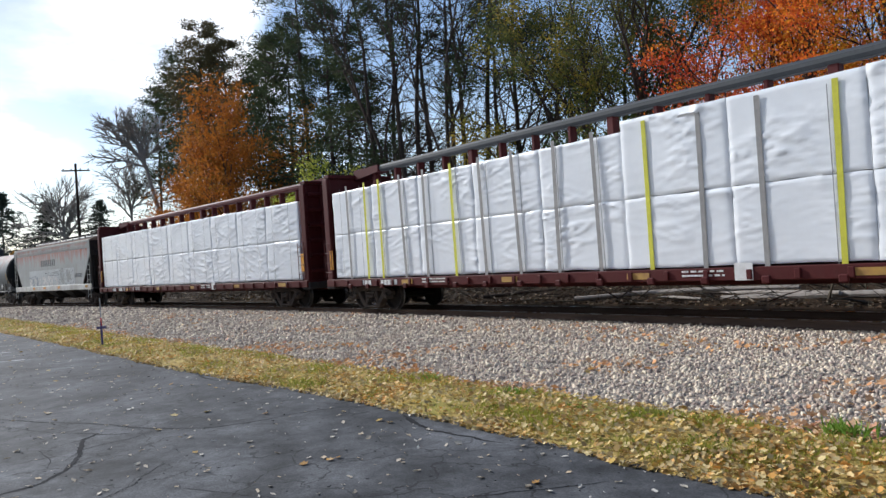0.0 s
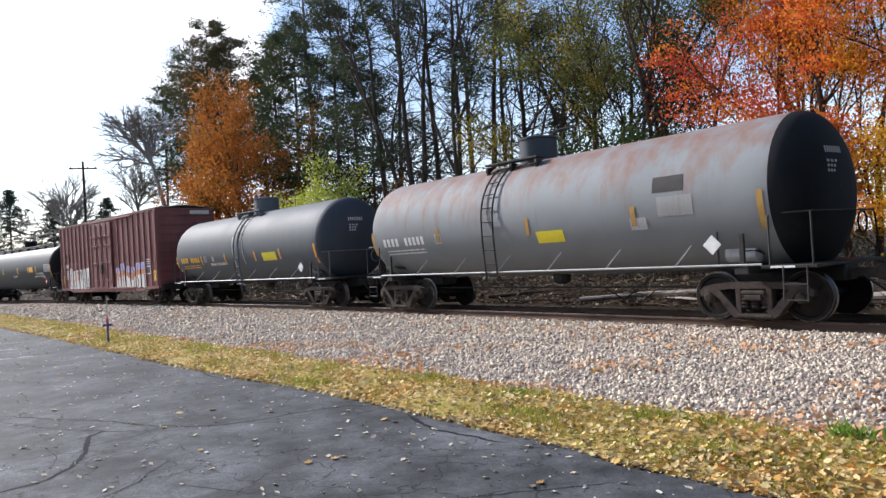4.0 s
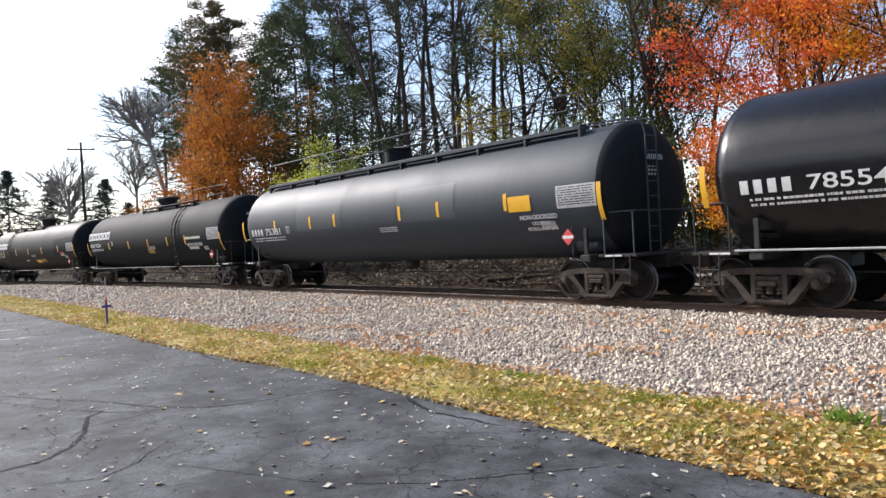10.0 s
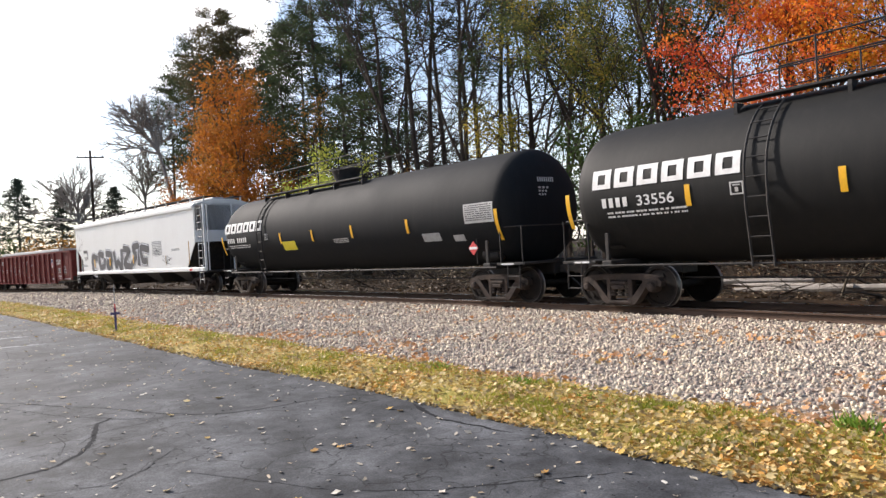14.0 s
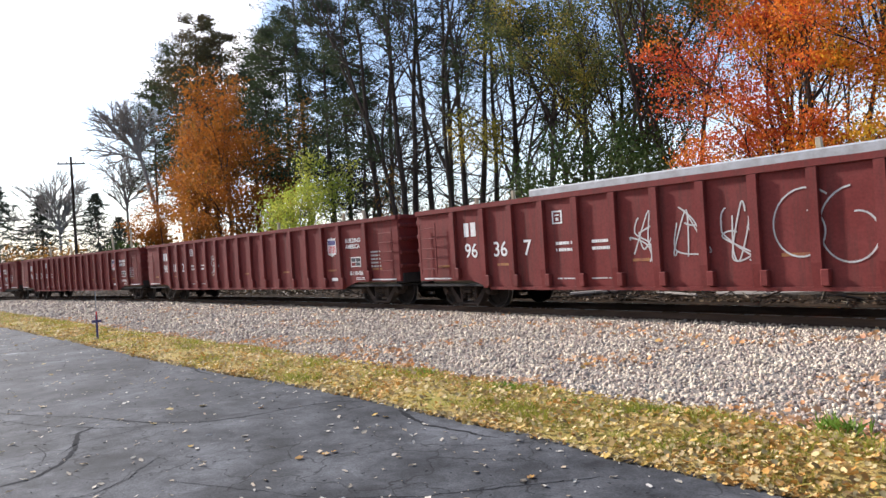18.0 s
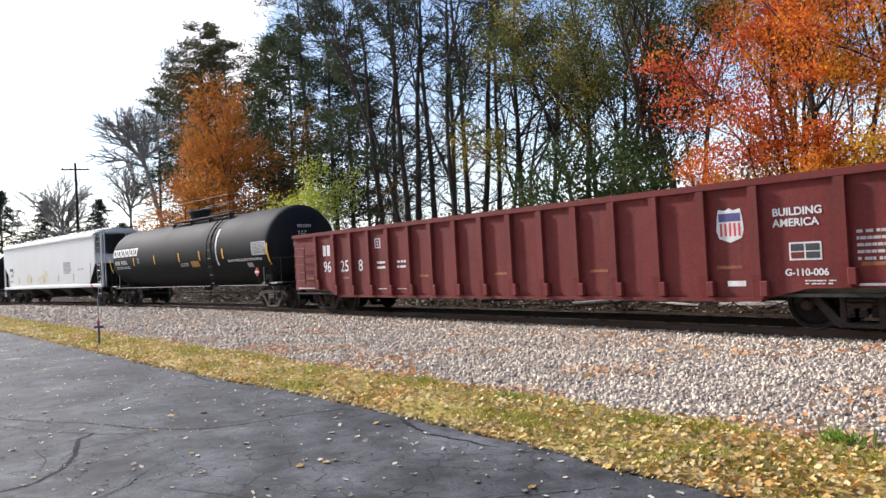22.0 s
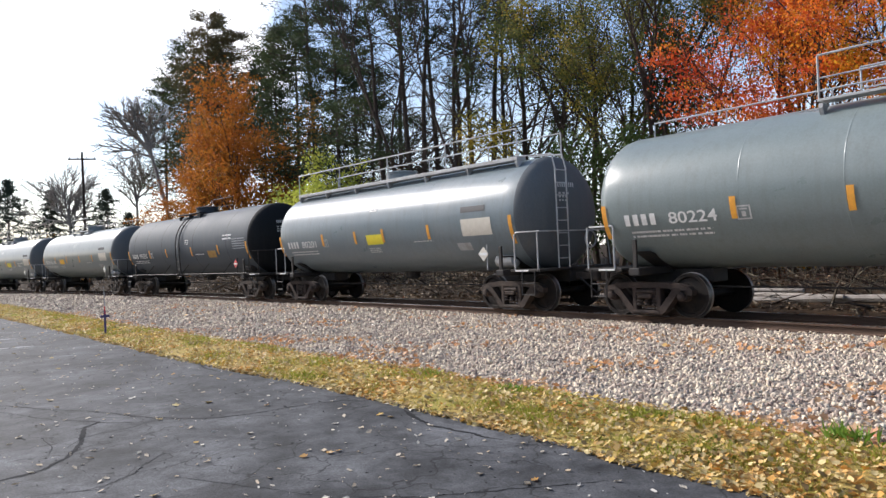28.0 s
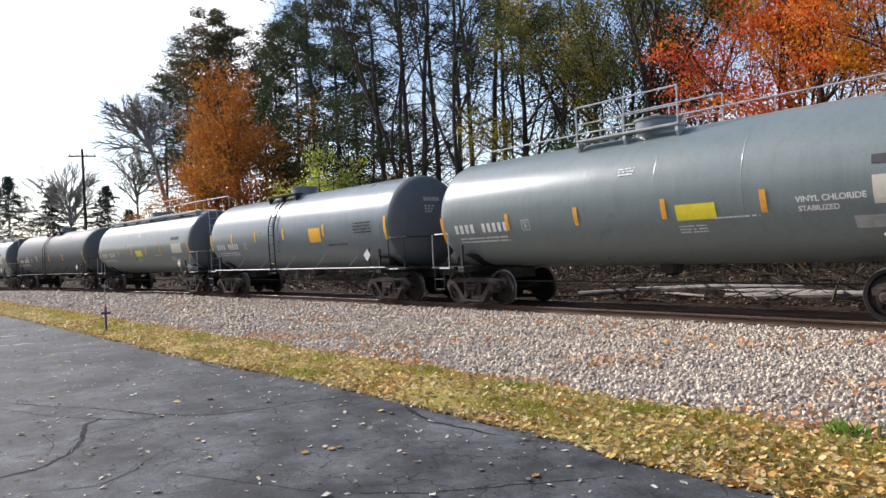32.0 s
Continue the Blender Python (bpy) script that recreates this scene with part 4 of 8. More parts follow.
def woods():
    # west group of pines with broad ragged crowns
    for az, off, el, sd, cf, dn, wd, sh in ((70.4, 16, 18.1, 1, 0.36, 14, 1.0, 0.52), (68.7, 17, 16.9, 3, 0.40, 14, 1.0, 0.52), (72.1, 17, 15.9, 2, 0.40, 12, 1.05, 0.52), (69.6, 19, 15.8, 15, 0.40, 12, 1.0, 0.5), (73.9, 18, 13.4, 14, 0.40, 10, 0.85, 0.45), (71.2, 19, 14.6, 13, 0.4, 11, 0.8, 0.45),
                                            (65.4, 15, 17.4, 4, 0.50, 13, 0.50, 0.55), (66.9, 18, 15.3, 5, 0.50, 10, 0.5, 0.5), (62.6, 15, 23.0, 7, 0.24, 17, 1.0, 0.65), (61.0, 14, 20.0, 8, 0.25, 14, 1.0, 0.6), (64.2, 17, 18.6, 6, 0.3, 14, 0.8, 0.6),
                                            (59.6, 16, 18.5, 10, 0.28, 13, 0.95, 0.6), (58.3, 14, 14.2, 12, 0.28, 13, 1.1, 0.55)):
        pine(az, off, tall(az, off, el), sd, cf, dn, 0.0, wd, 5.6 if az > 66 else 4.4, needles=PINE_RUST if sd in (1, 3) else PINE_N, shape=sh)
    # thin tall trunks in the middle, nearly bare
    for i, (az, off, el, lean, kp) in enumerate(((57.2, 12, 24, -0.07, 0.4), (55.1, 12, 26, -0.03, 0.14), (54.5, 13, 26, 0.05, 0.12), (53.2, 15, 25, -0.06, 0.14), (51.9, 13, 24, 0.02, 0.10), (50.7, 12, 25, -0.05, 0.12), (49.6, 13, 26, 0.07, 0.12), (48.2, 14, 22, 0.02, 0.2), (46.4, 13, 24, 0.02, 0.2), (56.3, 16, 23, 0.05, 0.3))):
        pine(az, off, tall(az, off, el), 30 + i, 0.22, 9, lean, 0.80, 2.3, "tall thin dark pine with sparse bare branches", girth=0.0095, shape=0.35, rise=(0.1, 0.8), deep=2, keep=kp)
    for i, (az, off, el, ln) in enumerate(((55.6, 12, 25, -0.1), (51.2, 11, 26, -0.05), (47.4, 13, 21, 0.06))):
        leafy("tall_bare_tree", az, off, tall(az, off, el), 50 + i, PINE_N, BARK, "tall bare tree with thin forking branches", 3, 0.3, 0.07, 0.45, 0.40, 4, 0.0085, keep=0.22, lean=(ln, 0), thin=0.52)
    leafy("bare_tree", 58.0, 20, tall(58.0, 20, 12), 60, OLIVE_L, BARK, "bare dark tree with a few last leaves", 5, 0.4, 0.11, 0.6, 0.2, 4, keep=0.25)
    for i in range(12):
        az, off = 60.5 - i * 1.3, 13 + 5 * (i * 7 % 4) / 3
        leafy("brush", az, off, tall(az, off, 4.2 + 2.2 * (i * 5 % 7) / 6), 250 + i, (OLIVE_L, RUST_L, GREEN_L)[i % 3], BARK, "thin dark understorey brush among the trunks", 7, 0.3, 0.10, 0.6, 0.04, 3, 0.012, keep=0.6, category="bush")
    # broadleaf trees still green and olive, yellowing at the western edge
    for i, (az, off, el, per, keep, m) in enumerate(((45.6, 12, 17.6, 26, 1.0, YELLOW_L), (43.9, 12, 21, 26, 0.9, YELLOW_L), (41.2, 11, 23, 27, 0.9, OLIVE_L), (42.6, 14, 20, 22, 0.8, OLIVE_L), (39.4, 12, 23, 26, 0.85, OLIVE_L), (37.6, 11, 23, 26, 0.85, OLIVE_L), (35.8, 12, 22, 24, 0.8, OLIVE_L), (34.0, 12, 21, 24, 0.8, OLIVE_L), (32.4, 13, 21, 22, 0.7, OLIVE_L), (40.2, 16, 20, 18, 0.7, GREEN_L))):
        leafy("broadleaf_tree", az, off, tall(az, off, el), 80 + i, m, BARK, "broadleaf tree with olive and yellowing leaves", int(per * 0.9), 0.27, 0.088, 0.70, 0.42 if i < 2 else 0.22, 4, 0.011, keep=keep * 0.72, clump=0.9)
    for i, (az, off, el) in enumerate(((44.4, 9, 6.5), (42.3, 8.5, 8.6), (40.0, 9, 8.0), (37.6, 9.5, 8.4), (35.6, 9, 7))):
        leafy("green_bush", az, off, tall(az, off, el), 95 + i, GREEN_L, BARK, "green understorey bush with gaps under the trees", 11, 0.32, 0.105, 0.75, 0.08, 4, keep=0.48, clump=0.8, category="bush")
    # east maples, red, orange and gold in layers
    for i, (az, off, el, m, kp) in enumerate(((27.6, 10, 16, CRIMSON_L, 0.34), (26.9, 12, 22, RED_L, 0.34), (26.2, 9.5, 20, RED_L, 0.36), (25.6, 13, 22, GOLD_L, 0.34), (24.0, 10, 25, RED_L, 0.32), (22.4, 12, 22, GOLD_L, 0.32), (20.6, 9.5, 25, GOLD_L, 0.34), (18.0, 11, 24, RED_L, 0.5), (15.0, 10, 24, CRIMSON_L, 0.5))):
        leafy("maple_tree", az, off, tall(az, off, el), 110 + i, m, BARK, "maple in orange and red autumn leaf", 48, 0.36, 0.076, 0.6, 0.14, 4, 0.0105, keep=kp, clump=1.0, flat=0.34)
    for i, (az, off, el) in enumerate(((33.6, 9, 6.8), (30.2, 8.5, 7.5), (27.6, 8.5, 8.5), (25.6, 8.5, 8), (21.2, 8.5, 8.6), (19.0, 8.0, 9))):
        leafy("maple_sapling", az, off, tall(az, off, el), 130 + i, GOLD_L if i == 4 else RED_L, BARK, "young maple with orange and yellow leaves", 12, 0.25, 0.072, 0.65, 0.08, 4, keep=0.6, clump=0.6, flat=0.4)
    for i, az in enumerate((33.0, 31.0, 29.2, 27.2, 25.6, 22.2, 20.6, 19.0, 17.4, 15.8, 14.0, 12.0, 36.2, 38.8)):
        leafy("maple_bush", az, 9 + 2.3 * (i % 3), tall(az, 9 + 2.3 * (i % 3), 3.2 + 1.3 * (i * 7 % 4)), 210 + i, GREEN_L if az > 31.5 else (GOLD_L, RED_L, OLIVE_L)[i % 3], BARK, "low bushy growth in autumn leaf behind the track", 9, 0.34, 0.085, 0.8, 0.03, 4, keep=0.6, category="bush")
    # the orange maple in the west and its neighbours
    for i, (az, off, el, per, sp, dp, lab) in enumerate(((67.3, 11, 13.6, 13, 0.42, 4, "large maple in rusty orange leaf before the pines"), (69.1, 12, 10.6, 12, 0.42, 4, "maple in rusty orange leaf before the pines"), (70.4, 10, 9.0, 11, 0.45, 4, "maple in rusty orange leaf before the pines"),
                                                        (66.9, 11, 9.6, 9, 0.45, 4, "maple in rusty orange leaf before the pines"), (71.9, 9.5, 7.2, 20, 0.7, 3, "low orange maple before the pines"), (68.4, 9, 7.4, 20, 0.8, 3, "low orange maple before the pines"),
                                                        (73.5, 9, 6.1, 18, 0.85, 3, "low orange maple before the pines"), (66.6, 10.5, 6.4, 18, 0.7, 3, "low orange maple before the pines"), (74.6, 9, 4.3, 16, 0.85, 3, "low orange maple before the pines"))):
        leafy("orange_maple", az, off, tall(az, off, el), 140 + i, ORANGE_L, BARK, lab, int(per * 1.5), 0.42, 0.135, sp + 0.12, 0.05, dp, 0.009, clump=0.4, flat=0.5)
    leafy("orange_maple", 65.0, 13, tall(65.0, 13, 11.6), 153, RUST_L, BARK, "rust-coloured maple among the pines", 20, 0.45, 0.13, 0.5, 0.1, 3)
    leafy("lime_tree", 64.7, 6.6, tall(64.7, 6.6, 8.4), 150, LIME_L, PALE_BARK, "small tree with bright yellow-green leaves", 26, 0.34, 0.11, 0.7, 0.08, 3)
    leafy("lime_tree", 63.7, 6.2, tall(63.7, 6.2, 6.0), 151, LIME_L, PALE_BARK, "small bush with bright yellow-green leaves", 18, 0.34, 0.11, 0.7, 0.08, 3, category="bush")
    leafy("lime_tree", 65.7, 6.2, tall(65.7, 6.2, 5.2), 152, LIME_L, PALE_BARK, "small bush with bright yellow-green leaves", 18, 0.3, 0.11, 0.7, 0.08, 3, category="bush")
    # bare trees in the far west
    bare_tree(72.9, 13, 75.1, 9.4, 76.3, 13.2, 2.2, 160, "leaning bare tree with spreading pale limbs", 11)
    bare_tree(75.9, 15, 75.9, 5.0, 76.0, 9.2, 1.5, 161, "slender bare tree behind the track", 8)
    bare_tree(80.3, 14, 80.3, 3.4, 80.7, 7.7, 2.7, 163, "round bare tree beside a utility pole", 15)
    for az, off, el, sd, wd in ((84.0, 16, 6.4, 170, 0.80), (81.4, 14, 5.7, 171, 0.78), (77.9, 13, 5.6, 172, 1.0), (86.0, 14, 5.2, 173, 0.75), (76.5, 13, 4.0, 174, 0.8)):
        spruce(az, off, tall(az, off, el), sd, wd, "dark conical spruce in the distance")
    for i, az in enumerate((79.3, 76.6, 82.6, 75.0, 73.4, 84.9, 80.6)):
        leafy("bush", az, 9 + i % 3, tall(az, 9 + i % 3, 2.2), 180 + i, GREEN_L if i % 2 else RUST_L, BARK, "low dark bush behind the track", 16, 0.5, 0.2, 0.8, 0.1, 2, category="bush")


woods()


def brush():
    """Fallen branches, dry stems and logs on the bank behind the track."""
    r, g = random.Random(44), Geo()
    for i in range(1500):
        az = r.uniform(18, 74)
        x, y, d = polar(az, r.uniform(3.6, 8.5))
        z = bank_z(x, y)
        a, up, ln = r.uniform(0, 6.3), r.uniform(-0.1, 0.9) ** 3, r.uniform(0.4, 2.0)
        e = Vector((math.cos(a), math.sin(a), up)) * ln
        m = Vector((x, y, z)) + e * 0.5 + Vector((r.uniform(-0.1, 0.1), r.uniform(-0.1, 0.1), 0.05))
        g.tube([(x, y, z), m, Vector((x, y, z)) + e], r.uniform(0.2, 1.0) ** 3 * 0.034 + 0.005, 4, False, 0.004)
    for i in range(900):
        az = r.uniform(18, 84)
        x, y, d = polar(az, r.uniform(4.5, 10))
        z = bank_z(x, y)
        g.tube([(x, y, z - 0.05), (x + r.uniform(-0.15, 0.15), y, z + r.uniform(0.3, 1.1))], 0.008, 3, False, 0.003)
    tagged(part("brushwood", g, BRUSH, None), "tangle of dry sticks and fallen branches on the bank", "brush", kind="stuff")
    for az, off, ln, rad, turn, m in ((24.5, 4.2, 6.0, 0.11, 0.05, ASH_BARK), (29.5, 4.6, 4.6, 0.08, -0.2, ASH_BARK), (38.5, 4.4, 3.6, 0.08, 0.5, ASH_BARK), (33.0, 4.9, 5.0, 0.10, 0.12, ASH_BARK), (46.5, 4.8, 3.2, 0.07, 0.7, BARK), (21.0, 4.5, 4.8, 0.10, -0.1, ASH_BARK), (35.6, 4.1, 2.6, 0.05, -0.35, ASH_BARK)):
        x, y, d = polar(az, off)
        z = bank_z(x, y) + rad * 0.8
        e = Vector((math.cos(turn), math.sin(turn), 0.03)) * ln / 2
        gg = Geo().tube([Vector((x, y, z)) - e, (x, y, z + 0.04), Vector((x, y, z)) + e], rad, 8, True, rad * 0.7)
        tagged(part("fallen_log", gg, m, None, smooth=True), "weathered grey log lying on the bank", "log", group="fallen logs")
    rng = np.random.default_rng(9)
    P = []
    for i in range(15000):
        x, y, d = polar(r.uniform(17, 85), 3.2 + 7 * r.random() ** 1.5)
        P.append((x, y, bank_z(x, y) + 0.03))
    V, F = scatter(QUAD_V, QUAD_F, np.array(P), 0.10 * rng.uniform(0.5, 1.5, len(P)), rng, 1.0)
    tagged(new("bank_leaves", cloud_mesh("bank_leaves", V, F, FALLEN_BROWN)), "brown fallen leaves on the bank", "leaves", kind="stuff")


FALLEN_BROWN = leaf_mat("brown_fallen_leaves", [(0.03, 0.021, 0.014), (0.13, 0.078, 0.04), (0.035, 0.025, 0.016), (0.36, 0.25, 0.15), (0.07, 0.075, 0.025)], 0.1)
brush()


# ---- pole and marker ----
def utility_pole():
    x, y, d = polar(79.35, 9.0)
    h = 1.6 + d * math.tan(radians(8.15))
    t = tagged(empty("utility_pole"), "tall wooden utility pole with one crossarm", "pole")
    t.location = (x, y, bank_z(x, y) - 0.1)
    h -= t.location.z
    part("post", Geo().tube([(0, 0, 0), (0, 0, h)], 0.16, 10, True, 0.11), BARK, t, smooth=True)
    part("crossarm", Geo().box(-0.09, 0.09, -1.25, 1.25, h - 0.75, h - 0.62, 0.01), BARK, t).rotation_euler = (0, 0, -0.3)
    for k in (-1.1, -0.4, 0.4, 1.1):
        part("insulator", Geo().lathe_z([(0.02, h - 0.62), (0.05, h - 0.58), (0.05, h - 0.5), (0.02, h - 0.45)], 8, 0, k), STEEL, t).rotation_euler = (0, 0, -0.3)


utility_pole()


def marker():
    t = tagged(empty("marker_stake"), "thin stake with a small blue and red flag marker", "stake")
    t.location = (-19.97, 4.12, -0.12)
    part("rod", Geo().tube([(0, 0, 0), (0.01, 0, 1.22)], 0.012, 6), GALV, t)
    part("sleeve", Geo().tube([(0, 0, 0.0), (0, 0, 0.62)], 0.028, 8), NAVY, t, "dark blue sleeve", smooth=True)
    part("bracket", Geo().box(-0.02, 0.02, -0.11, 0.11, 0.44, 0.50, 0.006), NAVY, t)
    part("tag", Geo().box(-0.035, 0.035, -0.012, 0.012, 0.52, 0.72, 0.004), RED, t, "red tag")
    part("foot", Geo().box(-0.10, 0.10, -0.10, 0.10, 0.0, 0.04, 0.01), STEEL, t)


marker()

# ---- railway trucks, shared by all cars ----
def mesh_of(name, g, material, smooth=False, angle=40):
    me = bpy.data.meshes.new(name)
    me.from_pydata(g.v, [], g.f)
    finish(me, smooth, angle)
    me.materials.append(material)
    return me


WR, AXLE = 0.457, 0.89


def wheel_geo(g, side):
    s = side
    prof = [(0.90, 0.0), (0.90, 0.09), (0.835, 0.10), (0.83, 0.17), (0.80, 0.36), (0.845, 0.385), (0.845, WR - 0.004)]
    g.lathe_y([(s * y, r) for y, r in prof], 32)
    g.lathe_y([(s * y, r) for y, r in [(0.72, WR + 0.02), (0.705, WR - 0.02), (0.74, 0.36), (0.76, 0.10), (0.70, 0.09), (0.70, 0.0)]], 32)
    for k in range(2):
        a = 2 * math.pi * k / 2 + 0.6
        x, z = 0.25 * math.cos(a), 0.25 * math.sin(a)
        g.box(x - 0.03, x + 0.03, min(s * 0.80, s * 0.845), max(s * 0.80, s * 0.845), z - 0.04, z + 0.04)


g = Geo()
wheel_geo(g, 1), wheel_geo(g, -1)
g.tube([(0, -0.75, 0), (0, 0.75, 0)], 0.085, 12)
n_dark = len(g.f)
for s in (1, -1):
    g.lathe_y([(s * y, r) for y, r in [(0.847, WR - 0.009), (0.847, WR - 0.002), (0.84, WR), (0.742, WR + 0.003), (0.728, WR + 0.026), (0.715, WR + 0.024)]], 36)
WHEELSET = bpy.data.meshes.new("wheelset")
WHEELSET.from_pydata(g.v, [], g.f)
WHEELSET.materials.append(WHEEL), WHEELSET.materials.append(TREAD)
WHEELSET.polygons.foreach_set("material_index", [0] * n_dark + [1] * (len(g.f) - n_dark))
finish(WHEELSET, True, 35)


def side_frame_geo():
    """A cast side frame: deep top chord, slanted tension members, columns, bearing boxes with caps."""
    g = Geo()
    y0, y1 = -0.085, 0.085
    g.prism_y([(-1.10, 0.47), (-1.12, 0.58), (-1.02, 0.66), (-0.80, 0.71), (-0.50, 0.74), (0.50, 0.74), (0.80, 0.71), (1.02, 0.66), (1.12, 0.58), (1.10, 0.47), (0.92, 0.50), (0.70, 0.585), (0.52, 0.615),
               (-0.52, 0.615), (-0.70, 0.585), (-0.92, 0.50)], y0, y1)
    for s in (-1, 1):
        g.prism_y([(s * 0.86, 0.60), (s * 0.70, 0.62), (s * 0.30, 0.17), (s * 0.22, 0.15), (s * 0.22, 0.06), (s * 0.38, 0.07), (s * 0.47, 0.13)], y0 - 0.02, y1 + 0.02)
        g.box(s * 0.30 - 0.055, s * 0.30 + 0.055, y0 - 0.01, y1, 0.10, 0.66, 0.015)
        g.lathe_y([(-0.19, 0.0), (-0.19, 0.05), (-0.17, 0.085), (-0.10, 0.09), (-0.10, 0.115), (0.07, 0.12), (0.07, 0.0)], 16, s * AXLE, WR)
        g.box(s * AXLE - 0.14, s * AXLE + 0.14, -0.10, 0.10, WR + 0.05, WR + 0.17, 0.03)
    g.box(-0.36, 0.36, y0 - 0.035, y1 + 0.02, 0.06, 0.15, 0.03)
    g.box(-0.24, 0.24, y0 - 0.05, y1 + 0.02, 0.50, 0.585, 0.025)
    g.box(-0.17, 0.17, y0 - 0.065, y0, 0.40, 0.50, 0.02)
    return g


SIDE_FRAME = mesh_of("side_frame", side_frame_geo(), CAST, False)
coil = []
for k in range(5):
    coil += [(0.062, 0.24 + k * 0.072), (0.088, 0.266 + k * 0.072), (0.062, 0.292 + k * 0.072)]
SPRING = mesh_of("spring", Geo().lathe_z(coil, 8), CAST)
g = Geo().box(-0.17, 0.17, -1.02, 1.02, 0.47, 0.68, 0.03)
g.box(-0.28, 0.28, -0.28, 0.28, 0.66, 0.80, 0.03)
BOLSTER = mesh_of("truck", g, STEEL)
g = Geo().box(-0.05, 0.05, -0.72, 0.72, 0.30, 0.38, 0.01)
BRAKE_BEAM = mesh_of("brake_beam", g, STEEL)
WHEELSETS = {-1: [], 1: []}


def add_truck(car, x):
    t = part("truck", BOLSTER, None, car, "dusty cast-steel truck")
    t.location = (x, 0, 0)
    for s in (-1, 1):
        f = part("side_frame", SIDE_FRAME, None, t)
        f.location = (0, s * 1.0, 0)
        if s > 0:
            f.scale = (1, -1, 1)
        for x in (-0.2, 0.0, 0.2):
            part("spring", SPRING, None, t).location = (x, s * 1.03, 0)
        w = part("wheelset", WHEELSET, None, t)
        w.location = (s * AXLE, 0, WR)
        WHEELSETS[s].append(w)
    for s in (-1, 1):
        part("brake_beam", BRAKE_BEAM, None, t).location = (s * 0.48, 0, 0)


g = Geo().box(-0.1, 0.62, -0.07, 0.07, 0.74, 0.92, 0.02)
g.box(0.50, 0.74, -0.13, 0.13, 0.70, 0.97, 0.03)
COUPLER = mesh_of("coupler", g, CAST)
g = Geo().tube([(0.30, -0.25, 0.80), (0.55, -0.27, 0.62), (0.75, -0.2, 0.42), (0.85, -0.12, 0.48)], 0.022, 6)
HOSE = mesh_of("brake_hose", g, STEEL, True)


def running_gear(car, tc, end):
    """Two trucks, and a coupler and hose at each end; end: where the draft gear leaves the body."""
    for s in (-1, 1):
        add_truck(car, s * tc / 2)
        for nm, me in (("coupler", COUPLER), ("brake_hose", HOSE)):
            c = part(nm, me, None, car)
            c.location = (s * end, 0, 0)
            if s < 0:
                c.rotation_euler = (0, 0, math.pi)


# ---- marks ----
def flat_mark(car, name, x0, x1, z0, z1, y, material, label=""):
    return part(name, Geo().box(x0, x1, y - 0.005, y + 0.003, z0, z1), material, car, label)


def bars(car, x, z, w, h, y, material, chars, gap=0.25, label="", name="marking"):
    """Illegible or private writing: one plain bar a character."""
    g, step = Geo(), w / chars
    for i in range(chars):
        g.box(x + i * step, x + (i + 1 - gap) * step, y - 0.005, y + 0.003, z, z + h)
    return part(name, g, material, car, label)


def lines(car, x, z, w, h, n, y, material, seed=0, name="small_print", label=""):
    """A block of small print too fine to read: ragged thin bars."""
    g, r = Geo(), random.Random(seed + int(x * 7))
    pitch = h / n
    for i in range(n):
        a = x
        while a < x + w - 0.02:
            b = min(x + w * r.uniform(0.85, 1.0), a + r.uniform(0.03, 0.11))
            if b <= a + 0.01:
                break
            g.box(a, b, y - 0.005, y + 0.003, z - (i + 1) * pitch + 0.56 * pitch, z - i * pitch)
            a = b + r.choice((0.014, 0.014, 0.014, 0.05))
    return tagged(part(name, g, material, car, label), kind="stuff")


def words(car, text, x, z, h, y, material, tilt=0.0):
    cu = bpy.data.curves.new("lettering", "FONT")
    cu.body, cu.size, cu.extrude, cu.offset = text, h * 1.38, 0.001, 0.035 * h
    cu.materials.append(material)
    ob = new("lettering", cu)
    ob.parent = car
    ob.matrix_basis = Matrix.Translation((x, y - 0.006, z)) @ Matrix.Rotation(radians(90) + tilt, 4, "X")
    return ob


def digits(car, text, x, z, w, h, y, material, tilt=0.0):
    """Painted figures of the width w and the height h."""
    ob = words(car, text, x, z, h, y, material, tilt)
    ob.data.offset = 0.012 * h
    ob.matrix_basis = ob.matrix_basis @ Matrix.Diagonal((w / (0.70 * len(text) * h), 1.04, 1, 1))
    return ob


def tank_side(R, zc, z, extra=0.0):
    """The tank's y and lean at the height z on its near side."""
    c = max(-0.97, min(0.97, (z - zc) / R))
    a = math.asin(c)
    return -(R + extra) * math.cos(a), a


def tank_patch(car, name, R, zc, x0, x1, z, h, material, label="", slant=0.0, n=4):
    """A painted patch that follows the tank's curve, about the height z."""
    _, a = tank_side(R, zc, z)
    g, v, n = Geo(), [], max(n, int(h / 0.06))
    lift = 0.012 if name == "reflective_stripe" else 0.004 if material in (P_PATCH, P_BLACK, P_CHAR, P_SLATE, P_SILVER) else 0.007
    for k in range(n + 1):
        b = a - h / R / 2 + h / R * k / n
        d = slant * (k / n - 0.5)
        for x in (x0 + d, x1 + d):
            v.append((x, -(R + lift) * math.cos(b), zc + (R + lift) * math.sin(b)))
    g.add(v, [(2 * k, 2 * k + 1, 2 * k + 3, 2 * k + 2) for k in range(n)])
    return part(name, g, material, car, label, True, None)


